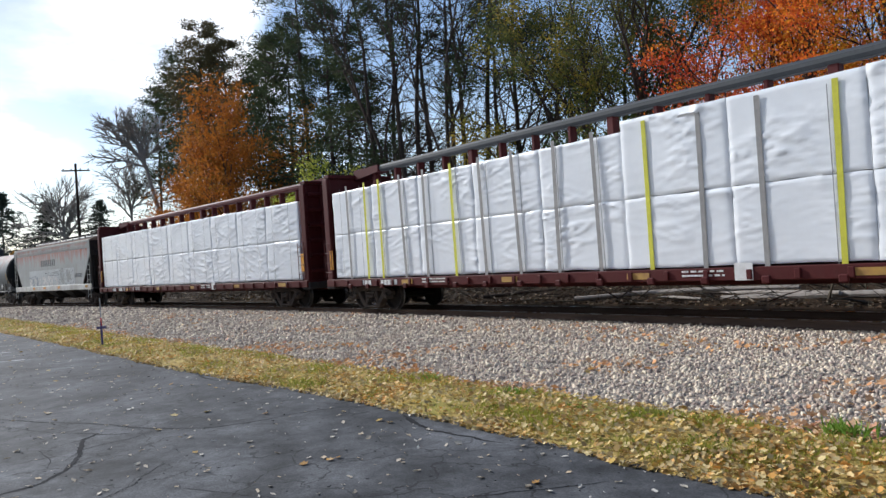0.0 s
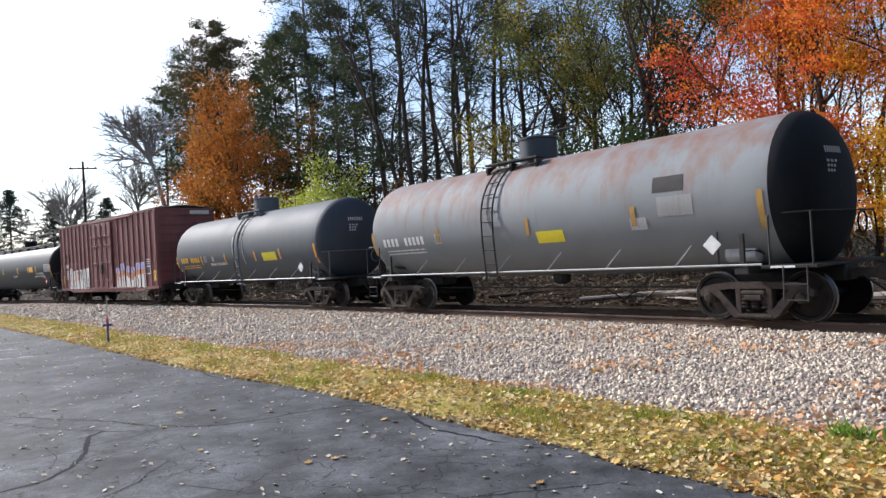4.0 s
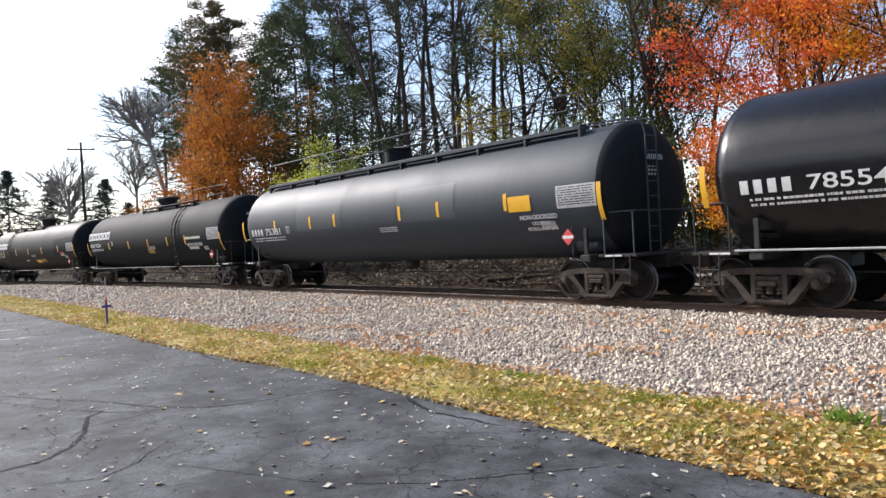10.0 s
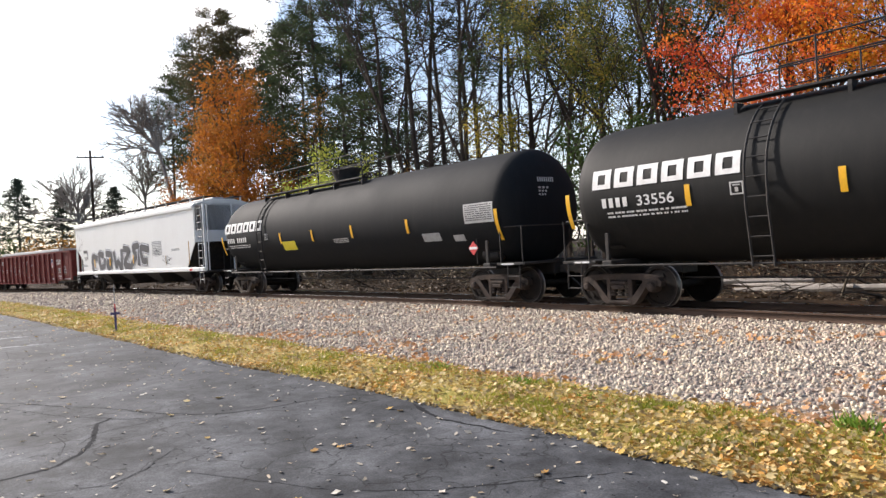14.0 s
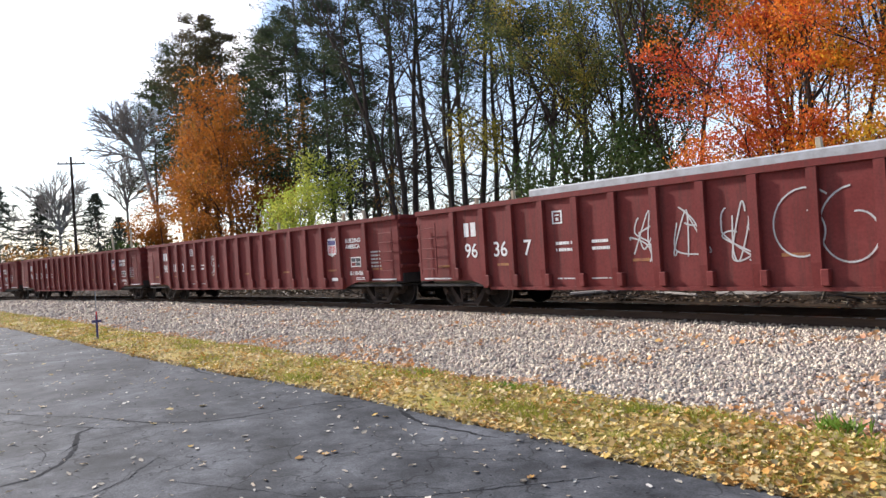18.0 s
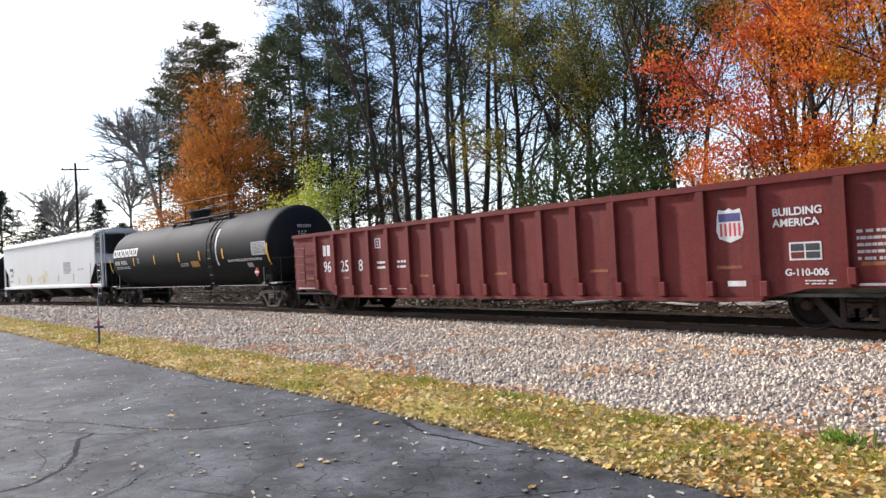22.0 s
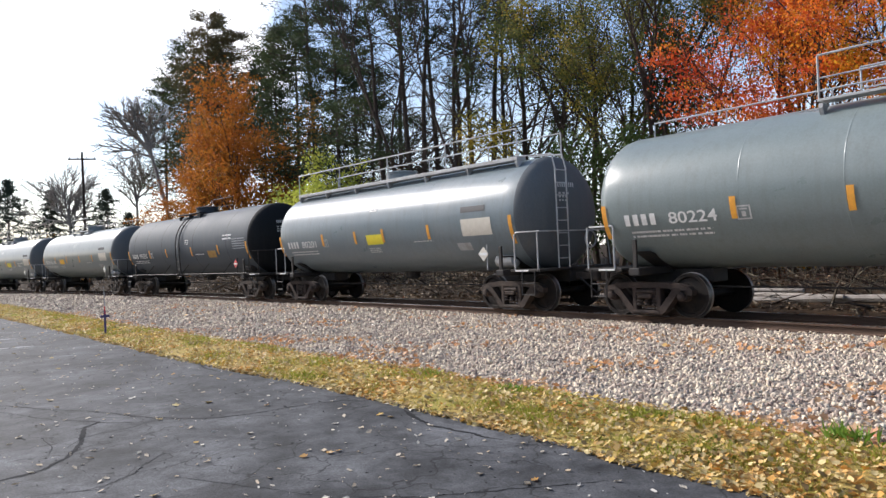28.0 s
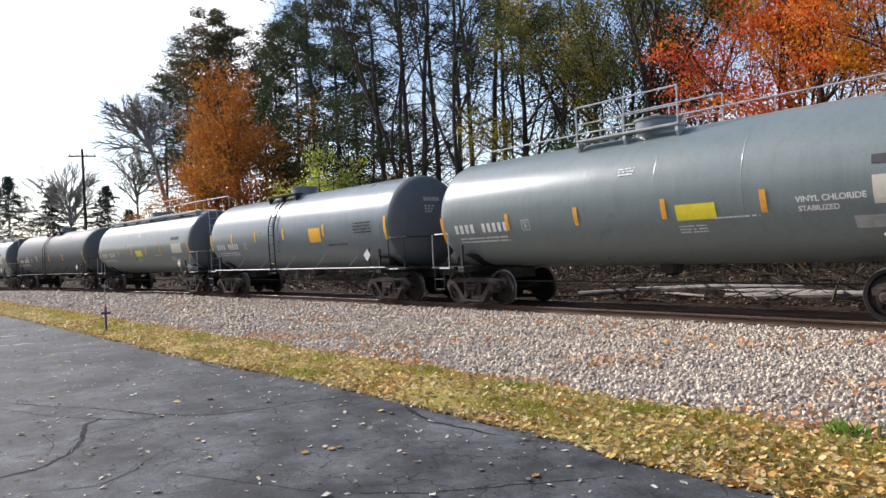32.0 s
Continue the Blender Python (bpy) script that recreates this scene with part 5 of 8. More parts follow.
def tank_bars(car, R, zc, x, z, w, h, material, chars, gap=0.40, label="", hollow=False, name="marking"):
    g, step = Geo(), w / chars
    _, a = tank_side(R, zc, z)
    q = lambda x, b: (x, -(R + 0.010) * math.cos(b), zc + (R + 0.010) * math.sin(b))

    def cell(x0, x1, u0, u1):
        b0, b1 = a + (u0 - 0.5) * h / R, a + (u1 - 0.5) * h / R
        n = max(1, int((u1 - u0) * h / 0.06))
        g.add([q(x, b0 + (b1 - b0) * k / n) for k in range(n + 1) for x in (x0, x1)], [(2 * k, 2 * k + 1, 2 * k + 3, 2 * k + 2) for k in range(n)])

    for i in range(chars):
        x0, x1 = x + i * step, x + (i + 1 - gap) * step
        if hollow:
            t = (x1 - x0) * 0.30
            cell(x0, x0 + t, 0, 1), cell(x1 - t, x1, 0, 1), cell(x0 + t, x1 - t, 0.76, 1), cell(x0 + t, x1 - t, 0.0, 0.24)
        else:
            cell(x0, x1, 0, 1)
    return part(name, g, material, car, label)


def tank_frame(car, R, zc, x, z, w, h, material):
    """A small stencilled square with a bar inside."""
    g, (_, a) = Geo(), tank_side(R, zc, z)
    q = lambda x, u: (x, -(R + 0.010) * math.cos(a + u * h / R), zc + (R + 0.010) * math.sin(a + u * h / R))
    t, v = 0.028, 0.028 / h
    for x0, x1, u0, u1 in ((x, x + t, -0.5, 0.5), (x + w - t, x + w, -0.5, 0.5), (x + t, x + w - t, 0.5 - v, 0.5), (x + t, x + w - t, -0.5, -0.5 + v), (x + 0.06, x + w - 0.06, 0.20, 0.30), (x + 0.10, x + w - 0.10, -0.28, 0.08)):
        g.add([q(x0, u0), q(x1, u0), q(x1, u1), q(x0, u1)], [(0, 1, 2, 3)])
    return part("plate_mark", g, material, car, "small stencilled square")


def tank_lines(car, R, zc, x, z, w, h, n, material, seed=0, label=""):
    g, r = Geo(), random.Random(seed + int(x * 13))
    _, a = tank_side(R, zc, z)
    q = lambda x, b: (x, -(R + 0.010) * math.cos(b), zc + (R + 0.010) * math.sin(b))
    for i in range(n):
        b0 = a + h / R * (0.5 - (i + 0.46) / n)
        b1 = a + h / R * (0.5 - i / n)
        c = x
        while c < x + w:
            d = min(x + w, c + r.uniform(0.03, 0.10))
            g.add([q(c, b0), q(d, b0), q(d, b1), q(c, b1)], [(0, 1, 2, 3)])
            c = d + r.choice((0.013, 0.013, 0.013, 0.05))
    return tagged(part("small_print", g, material, car, label), kind="stuff")


def tank_words(car, R, zc, text, x, z, h, material):
    y, a = tank_side(R, zc, z, 0.012)
    return words(car, text, x, z - h / 2, h, y, material, -a)


# ---- tank cars ----
def tank_car(label, tc, R, zc, paint, spec):
    """spec: walkway 'long' or 'short', rail (side handrail), ladder x, seams, stripes, marks."""
    car = tagged(empty("tank_car"), label, "tank car", group="cars of the train")
    E = tc / 2
    half = E + spec.get("over", 1.08)
    head = 0.62
    prof = []
    for k in range(9):
        a = math.pi / 2 * k / 8
        prof.append((-half + head - head * math.cos(a), R * math.sin(a) ** 0.75))
    prof[0] = (-half, 0.001)
    body = prof + [(x, R) for x in (-half + head + 0.4, 0, half - head - 0.4)] + [(-x, r) for x, r in reversed(prof)]
    tank = part("tank", Geo().lathe_x(body, 48, 0, zc), paint, car, "", True, None)
    for x in spec.get("seams", ()):
        part("weld_seam", Geo().lathe_x([(x - 0.014, R + 0.0005), (x - 0.006, R + 0.003), (x + 0.006, R + 0.003), (x + 0.014, R + 0.0005)], 48, 0, zc), spec.get("seam_paint", paint), tank, "", True, None)
    # only the leading head takes a separate, mostly darker colour
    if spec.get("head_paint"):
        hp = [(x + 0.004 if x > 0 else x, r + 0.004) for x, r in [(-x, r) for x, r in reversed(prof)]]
        part("tank_head", Geo().lathe_x([p for p in hp], 48, 0, zc), spec["head_paint"], tank, "dark leading tank head", True, None)
    metal = spec.get("metal", STEEL)
    # stub sills, saddles, end decks
    for s in (-1, 1):
        part("end_sill", Geo().box(min(s * (E - 1.1), s * (E + 1.32)), max(s * (E - 1.1), s * (E + 1.32)), -0.28, 0.28, 0.70, 1.0, 0.02), STEEL, car)
        part("saddle", Geo().prism_x([(-0.28, 0.95), (-1.15, zc - R * 0.72), (-0.7, zc - R * 0.80), (0.7, zc - R * 0.80), (1.15, zc - R * 0.72), (0.28, 0.95)], s * E - 0.2, s * E + 0.2), STEEL, car)
        part("end_platform", Geo().box(min(s * (E + 0.35), s * (E + 1.35)), max(s * (E + 0.35), s * (E + 1.35)), -1.42, 1.42, 1.0, 1.06, 0.01), STEEL, car)
        part("bolster_arm", Geo().box(s * E - 0.14, s * E + 0.14, -1.46, 1.46, 0.90, 1.06, 0.02), STEEL, car)
        part("side_post", Geo().box(s * E - 0.05, s * E + 0.05, -1.42, -1.36, 1.04, 1.66, 0.01), STEEL, car)
        x = s * (E + 1.28)
        part("end_railing", Geo().tube([(x - s * 0.75, -1.42, 1.05), (x - s * 0.75, -1.42, 1.92), (x - s * 0.70, -1.40, 1.98), (x, -1.30, 1.98), (x, -1.2, 1.98), (x, 1.2, 1.98), (x, 1.3, 1.9), (x, 1.42, 1.05)], 0.019, 6), metal, car, "", True)
        part("end_railing", Geo().tube([(x, -1.40, 1.05), (x, -1.40, 1.98)], 0.019, 6), metal, car)
        step = Geo()
        for q in (0, 0.42):
            step.tube([(x - s * 0.1 - s * q, -1.42, 1.04), (x - s * 0.1 - s * q, -1.45, 0.42)], 0.017, 5)
        for z in (0.44, 0.72):
            step.tube([(x - s * 0.1, -1.44, z), (x - s * 0.52, -1.44, z)], 0.017, 5)
        part("sill_step", step, STEEL, car)
        flat_mark(car, "reflector_strip", s * (E + 0.75) - 0.22, s * (E + 0.75) + 0.22, 1.01, 1.05, -1.425, WHITE, "small white stencil strip")
    part("brake_cylinder", Geo().lathe_x([(E - 0.5, 0.01), (E - 0.5, 0.17), (E + 0.1, 0.17), (E + 0.16, 0.05), (E + 0.16, 0.01)], 14, -0.95, 1.28), spec.get("cyl_paint", metal), car, "", True)
    part("brake_wheel", Geo().lathe_x([(E + 1.32, 0.20), (E + 1.34, 0.24), (E + 1.36, 0.20)], 16, 0.55, 1.75), metal, car, "", True)
    part("brake_rod", Geo().tube([(-E, -0.35, 0.62), (E, -0.35, 0.60)], 0.02, 5), STEEL, car)
    if spec.get("valve", True):
        part("bottom_outlet", Geo().lathe_z([(0.24, zc - R + 0.08), (0.22, zc - R - 0.18), (0.12, zc - R - 0.24)], 14), STEEL, car)
    # handrail along the side
    if spec.get("rail", True):
        rz = spec.get("rail_z", 1.08)
        part("side_handrail", Geo().tube([(-E - 0.4, -1.47, rz), (E + 0.4, -1.47, rz)], 0.022, 6), spec.get("rail_paint", metal), car, "pale side handrail" if spec.get("rail_paint") else "")
        for k in range(spec.get("struts", 6)):
            x = -E + 2 * E * (k + 0.8) / (spec.get("struts", 6) + 0.6)
            y, a = tank_side(R, zc, zc - R * 0.62)
            part("rail_strut", Geo().tube([(x, -1.47, 1.08), (x + 0.22, y - 0.01, zc - R * 0.62)], 0.016, 5), spec.get("rail_paint", metal), car)
    # dome and walkway
    dx, top = spec.get("dome", 0.0), zc + R
    dr, dh = spec.get("dome_r", 0.42), spec.get("dome_h", 0.55)
    db = dr * (0.72 if spec.get("bowl") else 1.0)
    dm = part("manway_dome", Geo().lathe_z([(db, top - 0.12), (db, top + 0.1), (dr, top + dh - 0.08), (dr + 0.03, top + dh - 0.07), (dr + 0.03, top + dh - 0.02), (dr - 0.06, top + dh)], 22, dx, 0), spec.get("dome_paint", STEEL), car, "", True)
    part("dome_lid_handle", Geo().tube([(dx - 0.1, -0.1, top + dh - 0.01), (dx - 0.1, -0.1, top + dh + 0.07), (dx + 0.1, -0.1, top + dh + 0.07), (dx + 0.1, -0.1, top + dh - 0.01)], 0.014, 5), metal, dm)
    wx0, wx1 = spec.get("walk", (dx - 1.6, dx + 1.6))
    wy = -0.62
    zz = top - 0.02
    deep = 0.10 if wx1 - wx0 > 9 else 0.05
    part("walkway", Geo().box(wx0, wx1, wy - 0.28, wy + 0.06, zz - deep + 0.04, zz + 0.04, 0.008), metal, car)
    if spec.get("both", True):
        part("walkway", Geo().box(wx0, wx1, -wy - 0.06, -wy + 0.26, zz, zz + 0.04, 0.008), metal, car)
    n = max(2, int((wx1 - wx0) / 1.7))
    for k in range(n + 1):
        x = wx0 + 0.05 + (wx1 - wx0 - 0.1) * k / n
        y, a = tank_side(R, zc, zc + R * 0.82)
        part("walkway_bracket", Geo().prism_x([(wy - 0.26, zz - 0.04), (wy - 0.27, zz - 0.12), (y + 0.02, zc + R * 0.80), (y + 0.10, zc + R * 0.88), (wy + 0.02, zz - 0.04)], x - 0.035, x + 0.035), metal, car)
    hr = spec.get("handrail_h", 0.95)
    if hr:
        for y in ((wy - 0.24, -wy + 0.24) if spec.get("both", True) else (-wy + 0.2,)):
            rl = Geo()
            rl.tube([(wx0 + 0.02, y, zz + hr), (wx1 - 0.02, y, zz + hr)], 0.019, 6)
            if spec.get("midrail", True):
                rl.tube([(wx0 + 0.02, y, zz + hr * 0.5), (wx1 - 0.02, y, zz + hr * 0.5)], 0.015, 5)
            part("walkway_railing", rl, metal, car)
            m = max(2, int((wx1 - wx0) / spec.get("post_gap", 1.3)))
            for k in range(m + 1):
                x = wx0 + 0.02 + (wx1 - wx0 - 0.04) * k / m
                part("railing_post", Geo().tube([(x, y, zz), (x, y, zz + hr)], 0.019, 6), metal, car)
    if spec.get("lifeline"):
        zl = top + 0.42
        part("long_handrail", Geo().tube([(-E - 0.75, 0.5, top - 0.1), (-E - 0.72, 0.5, zl), (E + 0.72, 0.5, zl), (E + 0.75, 0.5, top - 0.1)], 0.02, 6), metal, car, "long thin rail over the tank top", True)
        for k in range(5):
            x = -E + 2 * E * (k + 0.5) / 5
            part("railing_post", Geo().tube([(x, 0.5, top - 0.1), (x, 0.5, zl)], 0.017, 5), metal, car)
    if wx1 - wx0 > 9:
        xe = half + 0.16
        for q in (-0.75, -0.35):
            part("end_ladder_rail", Geo().tube([(wx1 - 0.1, q, top + 0.03), (xe - 0.1, q, top - 0.05), (xe, q, top - 0.4), (xe, q, 1.06)], 0.02, 5), metal, car)
        for k in range(8):
            z = 1.3 + (top - 1.75) * k / 7
            part("rung", Geo().tube([(xe, -0.75, z), (xe, -0.35, z)], 0.015, 5), metal, car)
    # ladder that bends over the tank
    lx = spec.get("ladder")
    if lx is not None:
        arc = []
        for k in range(9):
            a = radians(58) * (1 - k / 8)
            arc.append((-(R + 0.07) * math.cos(a), zc + (R + 0.07) * math.sin(a)))
        arc += [(-(R + 0.07), zc - 0.5), (-1.5, 1.0), (-1.5, 0.9)]
        for q in (-0.21, 0.21):
            part("ladder_rail", Geo().tube([(lx + q, y, z) for y, z in arc], 0.024, 5), metal, car)
        tot = [0]
        for (y0, z0), (y1, z1) in zip(arc, arc[1:]):
            tot.append(tot[-1] + math.hypot(y1 - y0, z1 - z0))
        k, d = 0, 0.2
        while d < tot[-1]:
            while tot[k + 1] < d:
                k += 1
            u = (d - tot[k]) / (tot[k + 1] - tot[k])
            y, z = arc[k][0] + (arc[k + 1][0] - arc[k][0]) * u, arc[k][1] + (arc[k + 1][1] - arc[k][1]) * u
            part("rung", Geo().tube([(lx - 0.21, y, z), (lx + 0.21, y, z)], 0.016, 5), metal, car)
            d += 0.36
    # reflective stripes and marks
    sp = spec.get("stripe_paint", YELLOW)
    for x, z, h in spec.get("stripes", ()):
        tank_patch(car, "reflective_stripe", R, zc, x - 0.06, x + 0.06, z, h, sp, "upright reflective stripe", 0.0)
    for m in spec.get("marks", ()):
        kind, x, z, w, h = m[:5]
        if kind == "bars":
            tank_bars(car, R, zc, x, z, w, h, m[5], m[6])
        elif kind == "logo":
            tank_bars(car, R, zc, x, z, w, h, m[5], m[6], 0.16, "broad white maker's mark", True, "logo")
        elif kind == "box":
            tank_frame(car, R, zc, x, z, w, h, m[5])
        elif kind == "print":
            tank_lines(car, R, zc, x, z, w, h, m[6], m[5])
        elif kind == "panel":
            tank_patch(car, "panel", R, zc, x, x + w, z, h, m[5], m[6] if len(m) > 6 else "")
        elif kind == "digits":
            yy, a = tank_side(R, zc, z, 0.012)
            digits(car, m[6], x, z - h / 2, w, h, yy, m[5], -a)
        elif kind == "words":
            tank_words(car, R, zc, m[6], x, z, h, m[5])
    # small print on the leading head
    g = Geo()
    for row, (z, w, h) in enumerate(((0.62, 0.62, 0.12), (0.44, 0.42, 0.05), (0.35, 0.34, 0.05), (0.26, 0.30, 0.05))):
        n = 8 if row == 0 else 3
        for k in range(n):
            v = []
            for u, q in ((k, 0), (k + 0.6, 0), (k + 0.6, 1), (k, 1)):
                yy, zz0 = -0.45 + w * u / n, z + h * q
                sn = min(1.0, (math.hypot(yy, zz0) / R) ** (4 / 3))
                v.append((half - head + head * math.sqrt(1 - sn * sn) + 0.014, yy, zc + zz0))
            g.add(v, [(0, 1, 2, 3)])
    tagged(part("head_print", g, DIRTY_WHITE, car), kind="stuff")
    # placard on its holder
    px = spec.get("placard")
    if px is not None:
        part("placard_holder", Geo().tube([(px, -1.44, 1.06), (px, -1.44, 1.72)], 0.018, 5), metal, car)
        s, z = 0.19, 1.48
        part("placard", Geo().prism_y([(px - 0.1 - s, z), (px - 0.1, z - s), (px - 0.1 + s, z), (px - 0.1, z + s)], -1.475, -1.465), spec.get("placard_paint", RED), car, "diamond hazard placard")
        part("placard_band", Geo().box(px - 0.1 - s * 0.8, px - 0.1 + s * 0.8, -1.479, -1.475, z - 0.035, z + 0.035), WHITE, car)
    running_gear(car, tc, E + 1.30)
    return car


def paint(name, color, rough, dirt, streak=None, amount=0.5, coat=0.0, sa=0.4, spec=0.5):
    return mat(name, color, rough, dirt, 0.55, amount, 0.0015, 26, streak=streak, streak_amount=sa, coat=coat, spec=spec)


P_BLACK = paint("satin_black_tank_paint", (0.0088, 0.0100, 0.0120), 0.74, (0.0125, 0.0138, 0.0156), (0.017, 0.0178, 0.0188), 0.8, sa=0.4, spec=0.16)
P_GLOSS = mat("glossy_black_tank_paint", (0.006, 0.006, 0.008), 0.27, (0.011, 0.011, 0.012), 0.55, 0.5, 0.012, 2.2, streak=(0.020, 0.019, 0.018), streak_amount=0.25, coat=0.1, spec=0.34)
P_DUST = paint("dusty_black_tank_paint", (0.0084, 0.0086, 0.0086), 0.64, (0.0128, 0.0126, 0.0122), (0.019, 0.0178, 0.0165), 0.8, sa=0.5, spec=0.20)
P_CHAR = paint("charcoal_tank_paint", (0.030, 0.038, 0.049), 0.60, (0.039, 0.047, 0.056), (0.050, 0.055, 0.060), 0.7, sa=0.4, spec=0.35)
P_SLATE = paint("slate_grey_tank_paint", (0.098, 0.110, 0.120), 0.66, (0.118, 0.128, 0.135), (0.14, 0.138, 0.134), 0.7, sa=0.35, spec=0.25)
P_LEAD = paint("lead_grey_tank_paint", (0.078, 0.091, 0.104), 0.72, (0.097, 0.109, 0.120), (0.118, 0.122, 0.124), 0.7, sa=0.35, spec=0.2)
P_PATCH = paint("patched_dark_grey_paint", (0.050, 0.060, 0.070), 0.58, (0.064, 0.073, 0.082), (0.08, 0.082, 0.084), 0.7, sa=0.3, spec=0.35)
P_GREEN = paint("grey_green_tank_paint", (0.170, 0.207, 0.208), 0.30, (0.188, 0.222, 0.220), (0.125, 0.134, 0.130), 0.7, sa=0.35, spec=0.5)
P_STEELBLUE = paint("blue_grey_tank_paint", (0.165, 0.205, 0.226), 0.30, (0.195, 0.222, 0.232), (0.12, 0.127, 0.125), 0.7, 0.05, sa=0.35, spec=0.4)
P_SILVER = paint("silver_grey_tank_paint", (0.27, 0.275, 0.275), 0.5, (0.22, 0.215, 0.2), (0.16, 0.14, 0.12), 0.7, sa=0.5)


def lpg(label, tc, paint_, kind="short", ladder=None, logo=True, extra=(), at=(), **kw):
    """A long pressure tank car of the propane kind. at: places of the small reflective stripes."""
    E, zc, R = tc / 2, kw.pop("zc", 2.50), kw.pop("R", 1.56)
    zs = kw.pop("stripe_z", 2.34)
    stripes = [(-E - 0.95, zs - 0.12, 0.8), (E + 0.55, zs - 0.18, 0.85)] + [(x + 0.18, zs, 0.42) for x in at]
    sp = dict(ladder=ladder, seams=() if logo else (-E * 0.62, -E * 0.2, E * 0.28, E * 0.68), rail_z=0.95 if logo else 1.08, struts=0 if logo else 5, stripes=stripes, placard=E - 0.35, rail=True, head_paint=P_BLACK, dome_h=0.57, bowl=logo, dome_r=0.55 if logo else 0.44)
    if kind == "long":
        sp.update(walk=(-E + 0.2, E - 0.4), midrail=False, handrail_h=0.8, both=True, post_gap=3.2, rail=False)
    else:
        sp.update(handrail_h=0.85)
    L, number = -E - 0.1 + kw.pop("shift", 0.0), kw.pop("number", "")
    if logo:
        marks = [("logo", L - 0.55, 2.82, 3.62, 0.42, WHITE, 6), ("bars", L - 0.3, 2.30, 0.75, 0.20, WHITE, 4), ("print", L - 0.2, 2.02, 2.0, 0.17, WHITE, 2), ("box", -E + 3.1, 2.34, 0.27, 0.24, DIRTY_WHITE)]
        marks += [("digits", L + 0.62, 2.30, 0.95, 0.21, WHITE, number)] if number else [("bars", L + 0.65, 2.30, 0.95, 0.20, WHITE, 5)]
    else:
        marks = [("bars", L - 0.1, 2.22, 1.05, 0.25, WHITE, 4), ("print", L + 0.05, 1.92, 2.5, 0.2, WHITE, 2), ("box", L + 2.75, 2.24, 0.27, 0.26, DIRTY_WHITE)]
        marks += [("digits", L + 1.12, 2.22, 0.27 * len(number), 0.25, WHITE, number)] if number else [("bars", L + 1.15, 2.22, 1.35, 0.25, WHITE, 5)]
    marks += [("panel", E - 0.68, 2.40, 1.14, 0.52, DIRTY_WHITE, "dirty white data panel"), ("print", E - 0.62, 2.40, 1.02, 0.44, BLACKMARK, 8), ("print", 0.35, 1.95, 0.9, 0.18, WHITE, 3), ("panel", E - 1.3, 1.78, 0.45, 0.2, GALV)]
    sp["marks"] = tuple(marks) + tuple(extra)
    sp.update(kw)
    return tank_car(label, tc, R, zc, paint_, sp)


def short_tank(label, tc, paint_, kind="long", extra=(), at=(), **kw):
    """A shorter tank car of the chemical kind."""
    E, zc, R = tc / 2, kw.pop("zc", 2.46), kw.pop("R", 1.47)
    zs = kw.pop("stripe_z", 2.16)
    sp = dict(over=1.22, seams=(-E * 0.56, -E * 0.22, E * 0.11, E * 0.45), seam_paint=STEEL if kw.pop("dark_seams", False) else paint_, lifeline=kind == "mid" and kw.get("ladder") is None,
              stripes=[(-E - 0.72, zs - 0.12, 0.75), (E + 0.45, zs - 0.1, 0.75)] + [(x, zs, 0.42) for x in at],
              stripe_paint=ORANGE, placard=E - 0.45, placard_paint=CREAM, rail=False, dome_paint=P_STEELBLUE, dome_h=0.34, dome_r=0.5)
    if kind == "long":
        sp.update(walk=(-E - 0.2, E + 0.25), midrail=False, handrail_h=0.75, post_gap=2.8, metal=GALV)
    elif kind == "mid":
        sp.update(walk=(-1.85, 0.9), midrail=True, handrail_h=0.8, metal=GALV, both=True)
    x, mk, number = -E - 0.2, kw.pop("mark", WHITE), kw.pop("number", "")
    marks = [("bars", x, 2.06, 0.85, 0.24, mk, 4), ("digits", x + 1.1, 2.06, 1.1, 0.23, mk, number) if number else ("bars", x + 1.1, 2.06, 1.0, 0.24, mk, 5), ("print", x + 0.1, 1.74, 1.9, 0.2, mk, 2), ("box", x + 2.55, 2.06, 0.28, 0.27, DIRTY_WHITE)]
    sp["marks"] = tuple(marks) + tuple(extra)
    sp.update(kw)
    return tank_car(label, tc, R, zc, paint_, sp)


TRAIN = []  # (car, place in the train, truck spacing)


def couple(car, u, tc):
    TRAIN.append((car, u, tc))
    return car

# ---- other cars ----
P_OXIDE = mat("oxide_red_paint", (0.150, 0.0235, 0.0205), 0.72, (0.185, 0.040, 0.036), 0.9, 0.95, 0.004, 22, streak=(0.085, 0.030, 0.025), streak_amount=0.7, spec=0.22, speck=0.3)
P_BOX = mat("faded_maroon_paint", (0.165, 0.048, 0.044), 0.72, (0.225, 0.088, 0.080), 0.5, 1.0, 0.003, 22, streak=(0.09, 0.045, 0.042), streak_amount=0.5)
P_BEAM = mat("dark_red_paint", (0.066, 0.0085, 0.009), 0.6, (0.085, 0.016, 0.016), 0.8, 0.8, 0.003, 22, streak=(0.075, 0.025, 0.02), streak_amount=0.4, spec=0.2)
P_BEAMTOP = mat("dark_grey_beam_paint", (0.028, 0.032, 0.036), 0.6, (0.05, 0.053, 0.056), 0.8, 0.7, 0.003, 22)
P_HOPPER = mat("weathered_grey_paint", (0.405, 0.42, 0.405), 0.75, (0.345, 0.35, 0.335), 0.5, 0.9, 0.003, 22, streak=(0.33, 0.29, 0.25), streak_amount=0.5)
P_REPAINT = mat("pale_repainted_band", (0.53, 0.56, 0.56), 0.65, (0.46, 0.48, 0.475), 0.8, 0.9, 0.002, 22, streak=(0.40, 0.38, 0.35), streak_amount=0.4)
